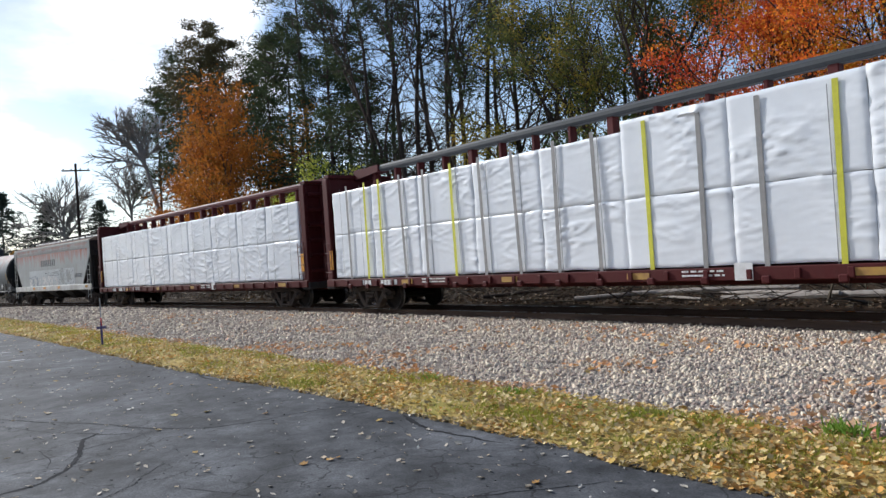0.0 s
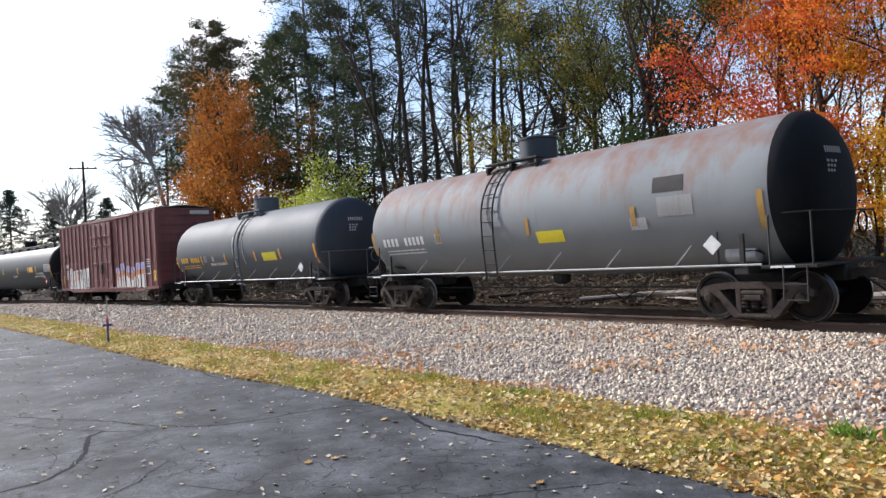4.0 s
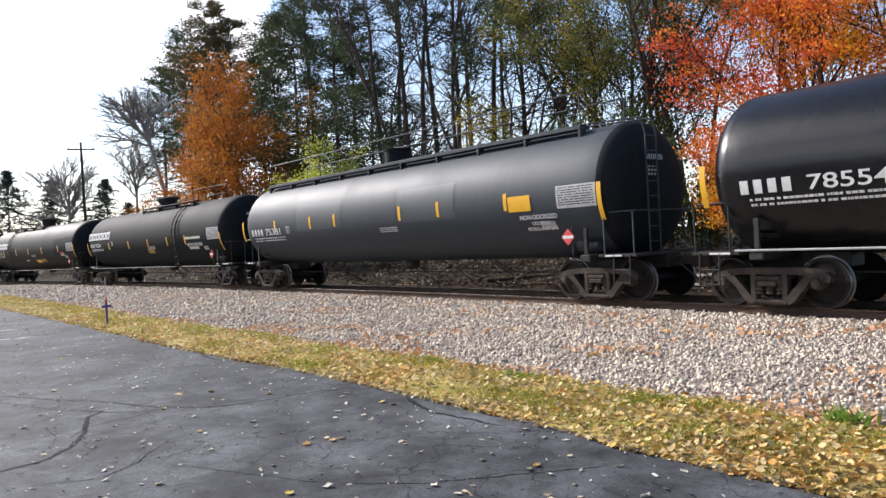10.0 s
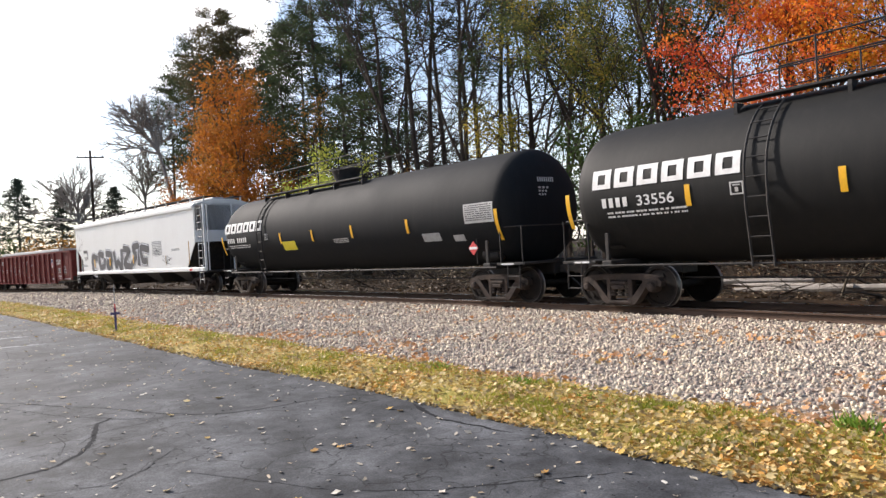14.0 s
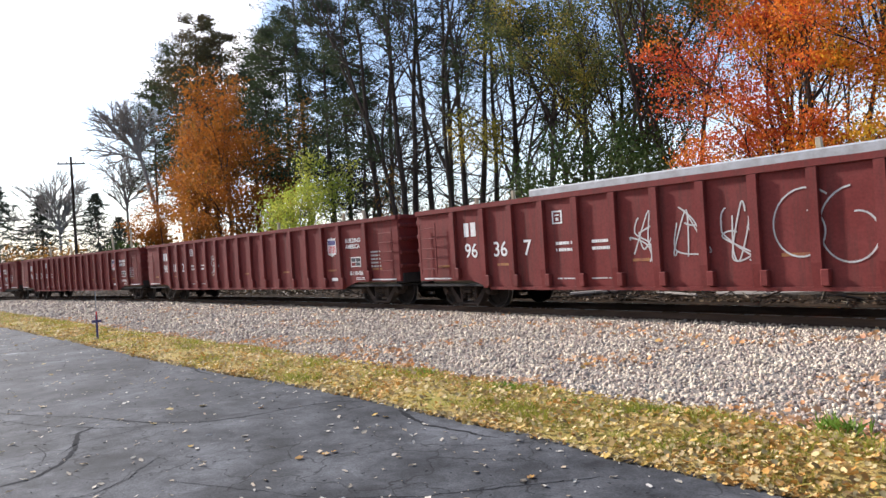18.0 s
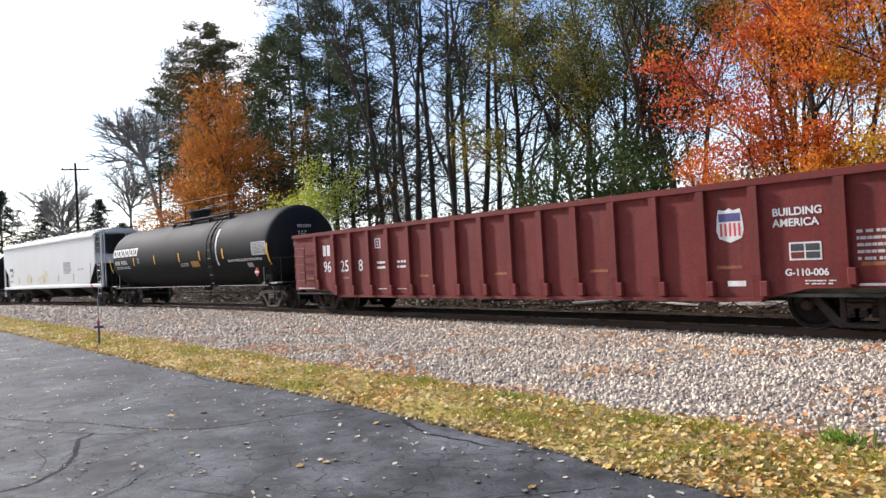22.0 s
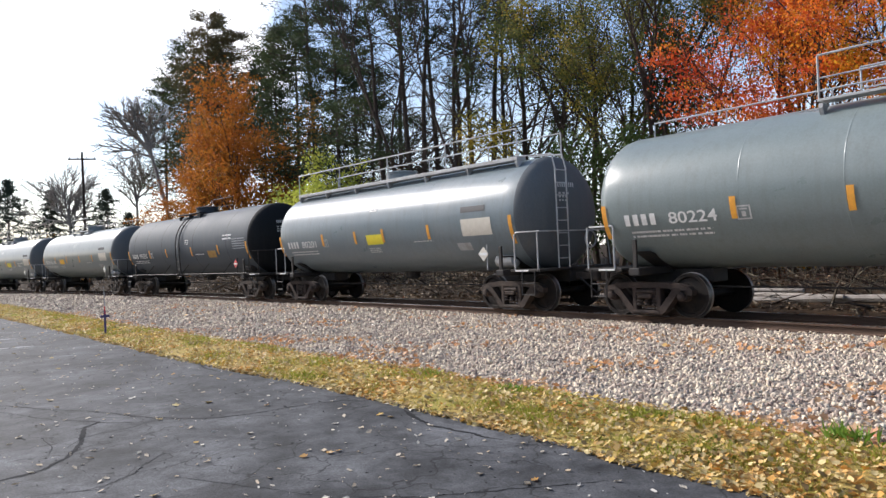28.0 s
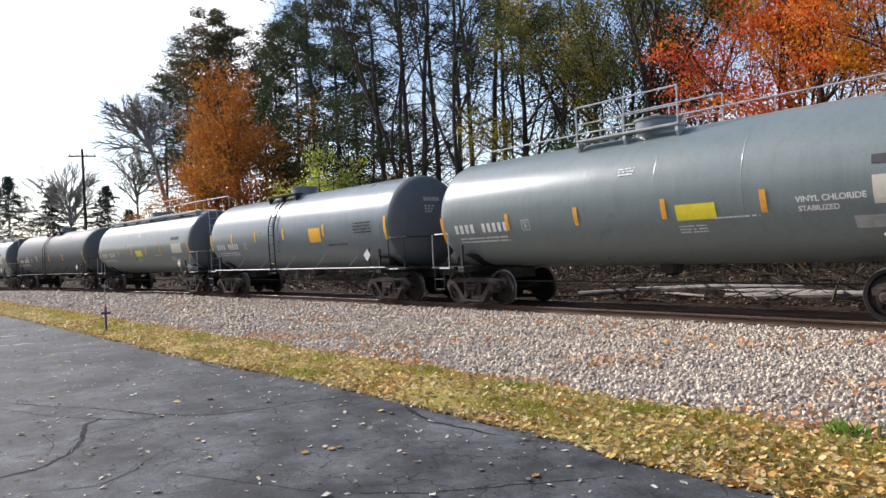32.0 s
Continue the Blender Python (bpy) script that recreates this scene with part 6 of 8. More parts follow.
P_SILL = mat("dirty_white_sill", (0.62, 0.62, 0.59), 0.7, (0.42, 0.40, 0.36), 1.6, 0.9, 0.002, 22, streak=(0.36, 0.30, 0.25), streak_amount=0.6)
P_RUSTROOF = mat("rusted_roof", (0.21, 0.155, 0.12), 0.9, (0.15, 0.09, 0.065), 0.7, 0.9, 0.003, 22, streak=(0.20, 0.18, 0.16), streak_amount=0.5, spec=0.15)
P_WHITE = mat("off-white_paint", (0.74, 0.755, 0.745), 0.5, (0.69, 0.70, 0.69), 0.4, 0.8, 0.0015, 22, streak=(0.66, 0.66, 0.64), streak_amount=0.25, speck=0.06)
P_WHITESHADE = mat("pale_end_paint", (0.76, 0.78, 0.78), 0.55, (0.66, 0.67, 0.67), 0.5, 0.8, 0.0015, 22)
P_ROOF = mat("roof_galvanised", (0.30, 0.28, 0.27), 0.65, (0.22, 0.16, 0.13), 0.8, 0.9, 0.002, 22)
def wrap_mat():
    """White plastic film pulled tight: sharp creases in three directions."""
    m = mat("white_plastic_wrap", (0.80, 0.82, 0.84), 0.34, (0.74, 0.77, 0.80), 1.6, 0.6, 0.0, 7, spec=0.5, speck=0.04)
    nt = m.node_tree
    ln, N = nt.links.new, nt.nodes.new
    co, total = N("ShaderNodeTexCoord"), None
    for turn, squeeze, size in ((0.5, (0.5, 1.0, 2.6), 1.1), (-0.35, (0.45, 1.0, 3.0), 1.4), (1.35, (0.5, 1.0, 2.4), 1.0)):
        mp, no, sh = N("ShaderNodeMapping"), N("ShaderNodeTexNoise"), N("ShaderNodeMath")
        mp.inputs["Rotation"].default_value, mp.inputs["Scale"].default_value = (0, turn, 0), squeeze
        no.noise_type = "RIDGED_MULTIFRACTAL"
        no.inputs["Scale"].default_value, no.inputs["Detail"].default_value = size, 2.0
        sh.operation = "POWER"
        sh.inputs[1].default_value = 3.0
        ln(co.outputs["Object"], mp.inputs["Vector"])
        ln(mp.outputs["Vector"], no.inputs["Vector"])
        ln(no.outputs["Fac"], sh.inputs[0])
        if total is None:
            total = sh.outputs["Value"]
        else:
            ad = N("ShaderNodeMath")
            ln(total, ad.inputs[0])
            ln(sh.outputs["Value"], ad.inputs[1])
            total = ad.outputs["Value"]
    bp = N("ShaderNodeBump")
    bp.inputs["Strength"].default_value, bp.inputs["Distance"].default_value = 0.95, 0.03
    ln(total, bp.inputs["Height"])
    ln(bp.outputs["Normal"], nt.nodes["Principled BSDF"].inputs["Normal"])
    return m


WRAP = wrap_mat()
for node in WRAP.node_tree.nodes:
    if node.bl_idname == "ShaderNodeTexNoise" and node.inputs["Scale"].default_value == 5:
        node.noise_type, node.inputs["Distortion"].default_value = "RIDGED_MULTIFRACTAL", 0.6
STRAP_G = mat("grey_strap", (0.30, 0.29, 0.28), 0.7, (0.2, 0.19, 0.18), 6, 0.6, 0)
STRAP_D = mat("dull_steel_band", (0.22, 0.22, 0.23), 0.6, (0.34, 0.34, 0.35), 6, 0.6, 0)
STRAP_Y = mat("yellow_strap", (0.62, 0.60, 0.05), 0.7, (0.45, 0.43, 0.05), 6, 0.6, 0)
SCRAP = mat("weathered_timber", (0.42, 0.36, 0.26), 0.9, (0.28, 0.22, 0.15), 5, 0.8, 0.01, 30)


def grab_ladder(car, x, y, z0, z1, material, w=0.42, n=5):
    for q in (0, w):
        part("ladder_rail", Geo().tube([(x + q, y, z0), (x + q, y, z1)], 0.016, 5), material, car)
    for k in range(n):
        z = z0 + (z1 - z0) * (k + 0.5) / n
        part("rung", Geo().tube([(x, y, z), (x + w, y, z)], 0.014, 5), material, car)


def battered_bar(x0, x1, y0, y1, z0, z1, seed):
    """A long steel bar, dented here and there."""
    g, n, v = Geo(), 70, []
    for k in range(n + 1):
        x = x0 + (x1 - x0) * k / n
        dz, dy = 0.03 * noise.noise((x * 0.9, seed, 0)) * abs(noise.noise((x * 0.35, seed, 4))) * 2, 0.03 * noise.noise((x * 0.7, seed, 7))
        v += [(x, y0 + dy, z0), (x, y1 + dy, z0), (x, y1 + dy, z1 + dz), (x, y0 + dy, z1 + dz)]
    f = [(4 * k + a, 4 * k + (a + 1) % 4, 4 * k + 4 + (a + 1) % 4, 4 * k + 4 + a) for k in range(n) for a in range(4)]
    g.add(v, f + [(3, 2, 1, 0), (4 * n, 4 * n + 1, 4 * n + 2, 4 * n + 3)])
    return g


def gondola(label, seed, number, scrawl=0, timbers=0, covers=False):
    """A long mill gondola with side posts, a dropped side sill and a top chord."""
    car = tagged(empty("gondola_car"), label, "gondola car", group="cars of the train")
    r = random.Random(seed)
    H, W, zt, zb, ze = 10.15, 1.5, 2.72, 0.56, 0.76
    tc = 17.2
    side = [(-H, ze), (-H + 2.2, ze), (-H + 3.0, zb), (H - 3.0, zb), (H - 2.2, ze), (H, ze), (H, zt - 0.08), (-H, zt - 0.08)]
    for s in (-1, 1):
        part("side_wall", Geo().prism_y(side, s * W - 0.02, s * W + 0.02), P_OXIDE, car)
        part("top_chord", battered_bar(-H, H, s * W - 0.09, s * W + 0.09, zt - 0.12, zt, seed + s), P_OXIDE, car, "battered steel top chord")
        part("bottom_flange", Geo().box(-H + 3.0, H - 3.0, s * W - 0.08, s * W + 0.08, zb - 0.03, zb + 0.04), P_OXIDE, car)
        part("end_wall", Geo().box(s * H - 0.03, s * H + 0.03, -W, W, ze, zt, 0.01), P_OXIDE, car)
        for z in (1.15, 1.55, 1.95, 2.35):
            part("end_rib", Geo().box(min(s * H, s * (H + 0.10)), max(s * H, s * (H + 0.10)), -W, W, z, z + 0.12, 0.02), P_OXIDE, car)
        part("end_chord", Geo().box(s * H - 0.10, s * H + 0.12, -W, W, zt - 0.12, zt + 0.003, 0.015), P_OXIDE, car)
        part("end_sill", Geo().box(min(s * (H - 0.3), s * (H + 0.08)), max(s * (H - 0.3), s * (H + 0.08)), -1.45, 1.45, 0.70, 1.0, 0.02), STEEL, car)
        grab_ladder(car, (H - 0.85) if s > 0 else (-H + 0.25), -W - 0.14, 0.95, 2.35, P_OXIDE, 0.70, 5)
        flat_mark(car, "reflector_strip", s * (H - 0.8) - 0.6, s * (H - 0.8) + 0.6, 0.80, 0.84, -W - 0.022, WHITE, "narrow white stencil strip")
    part("floor", Geo().box(-H, H, -W, W, zb + 0.05, zb + 0.11), STEEL, car)
    part("centre_sill", Geo().box(-H, H, -0.25, 0.25, zb - 0.12, zb + 0.05), STEEL, car)
    for x in [-8.5, 8.56] + [-7.32 + 1.03 * k for k in range(15)]:
        lo = ze if abs(x) > H - 2.4 else zb
        for s in (-1, 1):
            w, yo = 0.085, s * (W + 0.13)
            y0, y1 = min(s * (W + 0.02), yo), max(s * (W + 0.02), yo)
            part("side_post", Geo().prism_x([(s * (W + 0.02), zt - 0.12), (yo, zt - 0.14), (yo, lo + 0.45), (s * (W + 0.02) + s * 0.06, lo + 0.02), (s * (W + 0.02), lo + 0.02)], x - w, x + w), P_OXIDE, car)
        part("post_foot", Geo().box(x + 0.06, x + 0.20, -W - 0.15, -W - 0.02, lo + 0.06, lo + 0.34, 0.015), P_OXIDE, car)
    lines(car, -4.9, 0.80, 0.7, 0.06, 1, -W - 0.022, WHITE, seed + 5)
    lines(car, -3.9, 0.80, 0.6, 0.06, 1, -W - 0.022, DIRTY_WHITE, seed + 6)
    y = -W - 0.022
    bars(car, -8.12, 1.90, 0.55, 0.36, y, WHITE, 2, 0.3)
    for x, w, text in zip((-8.12, -7.02, -5.95), (0.52, 0.53, 0.28), number):
        digits(car, text, x, 1.36, w, 0.36, y, WHITE)
    for x0, x1, z0, z1 in ((-4.97, -4.93, 2.03, 2.33), (-4.71, -4.67, 2.03, 2.33), (-4.93, -4.71, 2.03, 2.065), (-4.93, -4.71, 2.295, 2.33), (-4.88, -4.76, 2.21, 2.25), (-4.86, -4.78, 2.10, 2.17)):
        flat_mark(car, "plate_mark", x0, x1, z0, z1, y, WHITE, "small stencilled square")
    lines(car, -4.9, 1.62, 0.55, 0.3, 2, y, WHITE, seed)
    lines(car, -3.85, 1.62, 0.55, 0.3, 2, y, WHITE, seed + 1)
    # shield: plain coloured shapes
    sx, sz = 6.60, 1.86
    k = 0.72
    shield = [(sx - 0.34, sz + 0.28), (sx - 0.30, sz + 0.50), (sx - 0.12, sz + 0.46), (sx, sz + 0.52), (sx + 0.12, sz + 0.46), (sx + 0.30, sz + 0.50), (sx + 0.34, sz + 0.28), (sx + 0.37, sz - 0.05), (sx + 0.30, sz - 0.25), (sx, sz - 0.36), (sx - 0.30, sz - 0.25), (sx - 0.37, sz - 0.05)]
    shield = [(sx + (px - sx) * k, sz + (pz - sz) * k) for px, pz in shield]
    em = part("shield_emblem", Geo().prism_y(shield, y - 0.004, y), WHITE, car, "white shield with red stripes and a blue band")
    part("emblem_band", Geo().prism_y([(sx - 0.21, sz + 0.13), (sx + 0.21, sz + 0.13), (sx + 0.21, sz + 0.28), (sx - 0.21, sz + 0.28)], y - 0.008, y - 0.004), NAVY, em)
    for k in range(5):
        part("emblem_stripe", Geo().box(sx - 0.19 + k * 0.088, sx - 0.15 + k * 0.088, y - 0.008, y - 0.004, sz - 0.14, sz + 0.10), RED, em)
    words(car, "BUILDING", 7.40, 2.02, 0.135, y, WHITE)
    words(car, "AMERICA", 7.40, 1.83, 0.135, y, WHITE)
    part("data_panel", Geo().box(7.66, 8.20, y - 0.004, y, 1.24, 1.55), WHITE, car)
    for x0, x1, z0, z1, m in ((7.69, 7.91, 1.40, 1.52, BLACKMARK), (7.94, 8.17, 1.40, 1.52, BLACKMARK), (7.69, 7.91, 1.27, 1.38, P_OXIDE), (7.94, 8.17, 1.27, 1.38, BLACKMARK)):
        part("data_panel_field", Geo().box(x0, x1, y - 0.008, y - 0.004, z0, z1), m, car)
    words(car, "G-110-006", 7.57, 0.98, 0.12, y, WHITE)
    lines(car, 8.75, 1.70, 0.5, 0.55, 5, y, DIRTY_WHITE, seed + 2)
    lines(car, 7.9, 0.90, 0.5, 0.1, 2, y, WHITE, seed + 3)
    for x in (-9.3, -6.9, -2.8, 0.3, 3.3, 6.3, 8.8):
        flat_mark(car, "reflector", x, x + 0.5, 1.12, 1.18, y, FADED_REFLECTOR, "faded yellow reflector strip")
    flat_mark(car, "stencil_plate", 6.5, 6.85, 0.80, 0.9, y, WHITE)
    for k in range(scrawl):
        if k < 3:
            graffiti(car, -2.95 + k * 1.03 + 0.1, 1.0, 0.80, 1.2, y, [DIRTY_WHITE], seed * 7 + k, thin=True, width=0.03)
        else:
            a = r.uniform(0, 6.28)
            arc, sx, sz = r.uniform(5.4, 7.0), 0.70 + (k - 3) * 0.80, r.uniform(1.40, 1.65)
            g = Geo()
            stroke(g, [(sx + (0.62 - 0.011 * i) * math.cos(a + arc * i / 30), sz + (0.72 - 0.014 * i) * math.sin(a + arc * i / 30)) for i in range(31)], 0.03, y - 0.008)
            part("graffiti", g, DIRTY_WHITE, car, "sprayed looping scrawl")
    if seed == 3:
        for x, w, h in ((-1.85, 0.5, 0.5), (0.25, 0.75, 1.0)):
            graffiti(car, x, 1.25, w, h, y, [OLD_CHALK], 40 + int(w * 10), thin=True)
    stakes = ((-6.5, 3.50, -0.12), (-4.4, 3.58, -0.10), (-0.6, 2.95, 0.05), (2.6, 3.85, -0.17), (5.1, 3.95, -0.04))
    for k in range(timbers):
        x, top, lean = stakes[k] if timbers == 5 and not covers else (r.uniform(-H + 1.5, H - 1.5), r.uniform(2.85, 3.2), r.uniform(-0.3, 0.3))
        x -= math.sin(lean * 1.1) * 2.4
        tb = part("load_timber", Geo().box(-0.05, 0.05, -0.045, 0.045, 0.8, top, 0.01), SCRAP, car, "upright weathered timber stake in the load")
        tb.location, tb.rotation_euler = (x, r.uniform(-1.1, 0.9), 0), (0, lean * 1.1, 0)
    if covers:
        part("load_sheet", Geo().box(-H + 4.2, H - 3.0, -1.25, 1.2, 2.62, 2.92, 0.03), GALV, car, "bundled grey steel sheets above the rim")
    part("load_scrap", Geo().box(-H + 0.3, H - 0.3, -W + 0.1, W - 0.1, 0.66, 2.1, 0.1), SCRAP, car)
    running_gear(car, tc, H + 0.0)
    return car, tc


def stroke(g, pts, width, y):
    v = []
    for i, (x, z) in enumerate(pts):
        a, b = pts[max(0, i - 1)], pts[min(len(pts) - 1, i + 1)]
        d = Vector((b[0] - a[0], 0, b[1] - a[1]))
        d = d.normalized() if d.length > 1e-6 else Vector((1, 0, 0))
        v += [(x - d.z * width / 2, y, z + d.x * width / 2), (x + d.z * width / 2, y, z - d.x * width / 2)]
    g.add(v, [(2 * i, 2 * i + 1, 2 * i + 3, 2 * i + 2) for i in range(len(pts) - 1)])


def graffiti(car, x, z, w, h, y, paints, seed, thin=False, width=0.015):
    """A sprayed scrawl of looping strokes: no letters."""
    r = random.Random(seed)
    for k, p in enumerate(paints):
        g = Geo()
        for j in range(4 if thin else 3):
            q = [Vector((x + w * r.random(), 0, z + h * r.random())) for _ in range(6)]
            pts = []
            for i in range(1, len(q) - 2):
                for u in range(7):
                    t = u / 7
                    a, b, c, d = q[i - 1], q[i], q[i + 1], q[i + 2]
                    e = 0.5 * ((2 * b) + (c - a) * t + (2 * a - 5 * b + 4 * c - d) * t * t + (3 * b - a - 3 * c + d) * t ** 3)
                    pts.append((min(x + w, max(x, e.x)), min(z + h, max(z, e.z))))
            stroke(g, pts, width if thin else r.uniform(0.06, 0.12), y - 0.006 - 0.003 * k - 0.0006 * j)
        part("graffiti", g, p, car, "sprayed looping scrawl")


def stain_mat(name, base, stain, z0, z1, across=2.6, most=0.72):
    """Paint with stains that run down from the height z1 and fade out at z0."""
    m = mat(name, base, 0.75, tuple(c * 0.85 for c in base), 0.5, 0.9, 0.0)
    nt = m.node_tree
    ln, N = nt.links.new, nt.nodes.new
    co, sp, mp, no = N("ShaderNodeTexCoord"), N("ShaderNodeSeparateXYZ"), N("ShaderNodeMapping"), N("ShaderNodeTexNoise")
    mp.inputs["Scale"].default_value = (across, 1.0, 0.30)
    no.inputs["Scale"].default_value, no.inputs["Detail"].default_value, no.inputs["Roughness"].default_value = 2.0, 5.0, 0.6
    ln(co.outputs["Object"], sp.inputs["Vector"])
    ln(co.outputs["Object"], mp.inputs["Vector"])
    ln(mp.outputs["Vector"], no.inputs["Vector"])
    up, st, add = N("ShaderNodeMapRange"), N("ShaderNodeMapRange"), N("ShaderNodeMath")
    up.inputs["From Min"].default_value, up.inputs["From Max"].default_value = z0, z1
    up.inputs["To Min"].default_value, up.inputs["To Max"].default_value = -0.30, 0.06
    ln(sp.outputs["Z"], up.inputs["Value"])
    ln(up.outputs["Result"], add.inputs[0])
    ln(no.outputs["Fac"], add.inputs[1])
    st.inputs["From Min"].default_value, st.inputs["From Max"].default_value, st.inputs["To Max"].default_value = 0.37, 0.66, most
    ln(add.outputs["Value"], st.inputs["Value"])
    mx = N("ShaderNodeMix")
    mx.data_type = "RGBA"
    ln(st.outputs["Result"], mx.inputs["Factor"])
    hs = [n for n in nt.nodes if n.bl_idname == "ShaderNodeHueSaturation"][0]
    ln(hs.inputs["Color"].links[0].from_socket, mx.inputs[6])
    mx.inputs[7].default_value = (*stain, 1)
    ln(mx.outputs[2], hs.inputs["Color"])
    return m


RUST_TANK = stain_mat("rust-stained_grey_tank_paint", (0.20, 0.213, 0.22), (0.19, 0.08, 0.048), 1.9, 3.7, 1.2, 0.8)
RUST_SIDE = stain_mat("rust_run_paint", (0.40, 0.415, 0.40), (0.42, 0.13, 0.085), 2.30, 3.40, 1.3, 0.85)
RUST_EAVE = stain_mat("eave_rust_paint", (0.40, 0.39, 0.37), (0.34, 0.13, 0.09), 3.1, 3.9, 1.2, 0.8)


FORMS = (((0, 0), (0.05, 1), (0.8, 0.85), (0.15, 0.5), (0.95, 0)), ((0.05, 0.95), (0.95, 1), (0.1, 0.05), (0.95, 0)), ((0.05, 0), (0.15, 1), (0.5, 0.4), (0.85, 1), (0.95, 0)),
         ((0.95, 0.85), (0.3, 1), (0.1, 0.6), (0.9, 0.4), (0.75, 0), (0.05, 0.1)), ((0.15, 0.1), (0.08, 0.85), (0.8, 0.95), (0.92, 0.15), (0.2, 0.05)), ((0.9, 1), (0.1, 0.9), (0.12, 0.05), (0.95, 0.1)))


def bubble_graffiti(car, x, z, w, h, y, fills, edge, n, seed, rise=0.0, halo=None):
    """Fat sprayed strokes side by side, with an edge round them: abstract forms."""
    r = random.Random(seed)
    for i in range(n):
        form, c, flip = FORMS[(i * 5 + seed) % 6], w / n, r.choice((1, 2, 3))
        q = [(x + c * (i + 0.06 + 0.88 * u) + r.uniform(-0.16, 0.16) * c, z + rise * i / n + h * (0.1 + 0.8 * v) + r.uniform(-0.14, 0.14) * h) for u, v in ((1 - u if flip & 1 else u, 1 - v if flip & 2 else v) for u, v in form)]
        pts = []
        for (x0, z0), (x1, z1) in zip(q, q[1:]):
            pts += [(x0 + (x1 - x0) * k / 4, z0 + (z1 - z0) * k / 4) for k in range(4)]
        pts.append(q[-1])
        for _ in range(1):
            pts = [pts[0]] + [tuple((Vector(a) + 2 * Vector(b) + Vector(d)) / 4) for a, b, d in zip(pts, pts[1:], pts[2:])] + [pts[-1]]
        fat = min(0.34 * c, 0.30 * h)
        dy = 0.0015 * i
        for name, m, ww, up in (("graffiti_halo", halo, fat + 0.17, 0.0), ("graffiti_outline", edge, fat + (0.10 if halo else 0.045), 0.0005), ("graffiti", fills[i % len(fills)], fat, 0.001)):
            if m:
                g = Geo()
                stroke(g, pts, ww, y - 0.003 - up - (dy if name != "graffiti_halo" else dy * 0.1))
                part(name, g, m, car, "fat sprayed stroke" if name == "graffiti" else "")


def band_graffiti(car, x, z, w, h, y, bands, cut, n, seed):
    """Angular sprayed forms side by side, filled in bands of colour from bottom to top and cut by strokes of the wall's paint."""
    r = random.Random(seed)
    for i in range(n):
        a, b = x + w * (i + 0.05) / n, x + w * (i + 0.90) / n
        c, lean = b - a, r.uniform(-0.10, 0.16) * (b - a)
        top = h * r.uniform(0.84, 1.05)
        for f0, f1, m in bands:
            z0, z1 = z + top * f0, z + top * f1
            q = [(a + lean * f0 + r.uniform(0, 0.05) * c, z0), (a + 0.5 * c + lean * f0, z0 - r.uniform(0, 0.05) * h), (b + lean * f0 - r.uniform(0, 0.05) * c, z0),
                 (b + lean * f1 - r.uniform(0, 0.16) * c, z1), (a + 0.45 * c + lean * f1, z1 + r.uniform(-0.03, 0.03) * h), (a + lean * f1 + r.uniform(0, 0.16) * c, z1)]
            part("graffiti", Geo().prism_y(q, y - 0.004, y - 0.001), m, car, "sprayed angular form in bands of colour")
        g = Geo()
        for k in range(2):
            u, v = r.uniform(0.25, 0.75), r.choice((0.0, 0.45))
            stroke(g, [(a + c * u, z + top * v), (a + c * (u + r.uniform(-0.22, 0.22)), z + top * (v + 0.26)), (a + c * (u + r.uniform(-0.3, 0.3)), z + top * (v + 0.5))], 0.085 + 0.03 * k, y - 0.006 - 0.001 * k)
        part("graffiti_cut", g, cut, car)


mat_dull_yellow = mat("faded_yellow", (0.42, 0.25, 0.05), 0.7, (0.25, 0.12, 0.05), 6, 0.7, 0)
SPRAY_WHITE = mat("white_spray_paint", (0.66, 0.65, 0.62), 0.6, (0.5, 0.47, 0.44), 3, 0.7, 0)
SPRAY_ORANGE = mat("orange_spray_paint", (0.55, 0.20, 0.06), 0.6, (0.4, 0.15, 0.06), 3, 0.7, 0)
SPRAY_BLUE = mat("lilac_spray_paint", (0.34, 0.32, 0.55), 0.6, (0.25, 0.22, 0.42), 3, 0.7, 0)
SPRAY_BLACK = mat("black_spray_paint", (0.035, 0.037, 0.045), 0.6, (0.08, 0.08, 0.09), 3, 0.7, 0)
SPRAY_DARK = mat("charcoal_spray_paint", (0.065, 0.072, 0.088), 0.6, (0.11, 0.12, 0.14), 3, 0.9, 0)
SPRAY_PALE = mat("pale_spray_paint", (0.62, 0.64, 0.70), 0.6, (0.55, 0.57, 0.62), 3, 0.7, 0)
SPRAY_GREY = mat("grey_spray_paint", (0.26, 0.29, 0.32), 0.6, (0.4, 0.42, 0.44), 3, 0.7, 0)
OLD_CHALK = mat("old_yellow_chalk", (0.26, 0.13, 0.045), 0.9, (0.18, 0.06, 0.035), 9, 1.0, 0)
FADED_REFLECTOR = mat("worn_yellow_reflector", (0.30, 0.13, 0.035), 0.7, (0.19, 0.05, 0.03), 7, 0.9, 0)
SPRAY_OCHRE = mat("ochre_spray_paint", (0.76, 0.66, 0.36), 0.6, (0.78, 0.74, 0.58), 3, 0.7, 0)


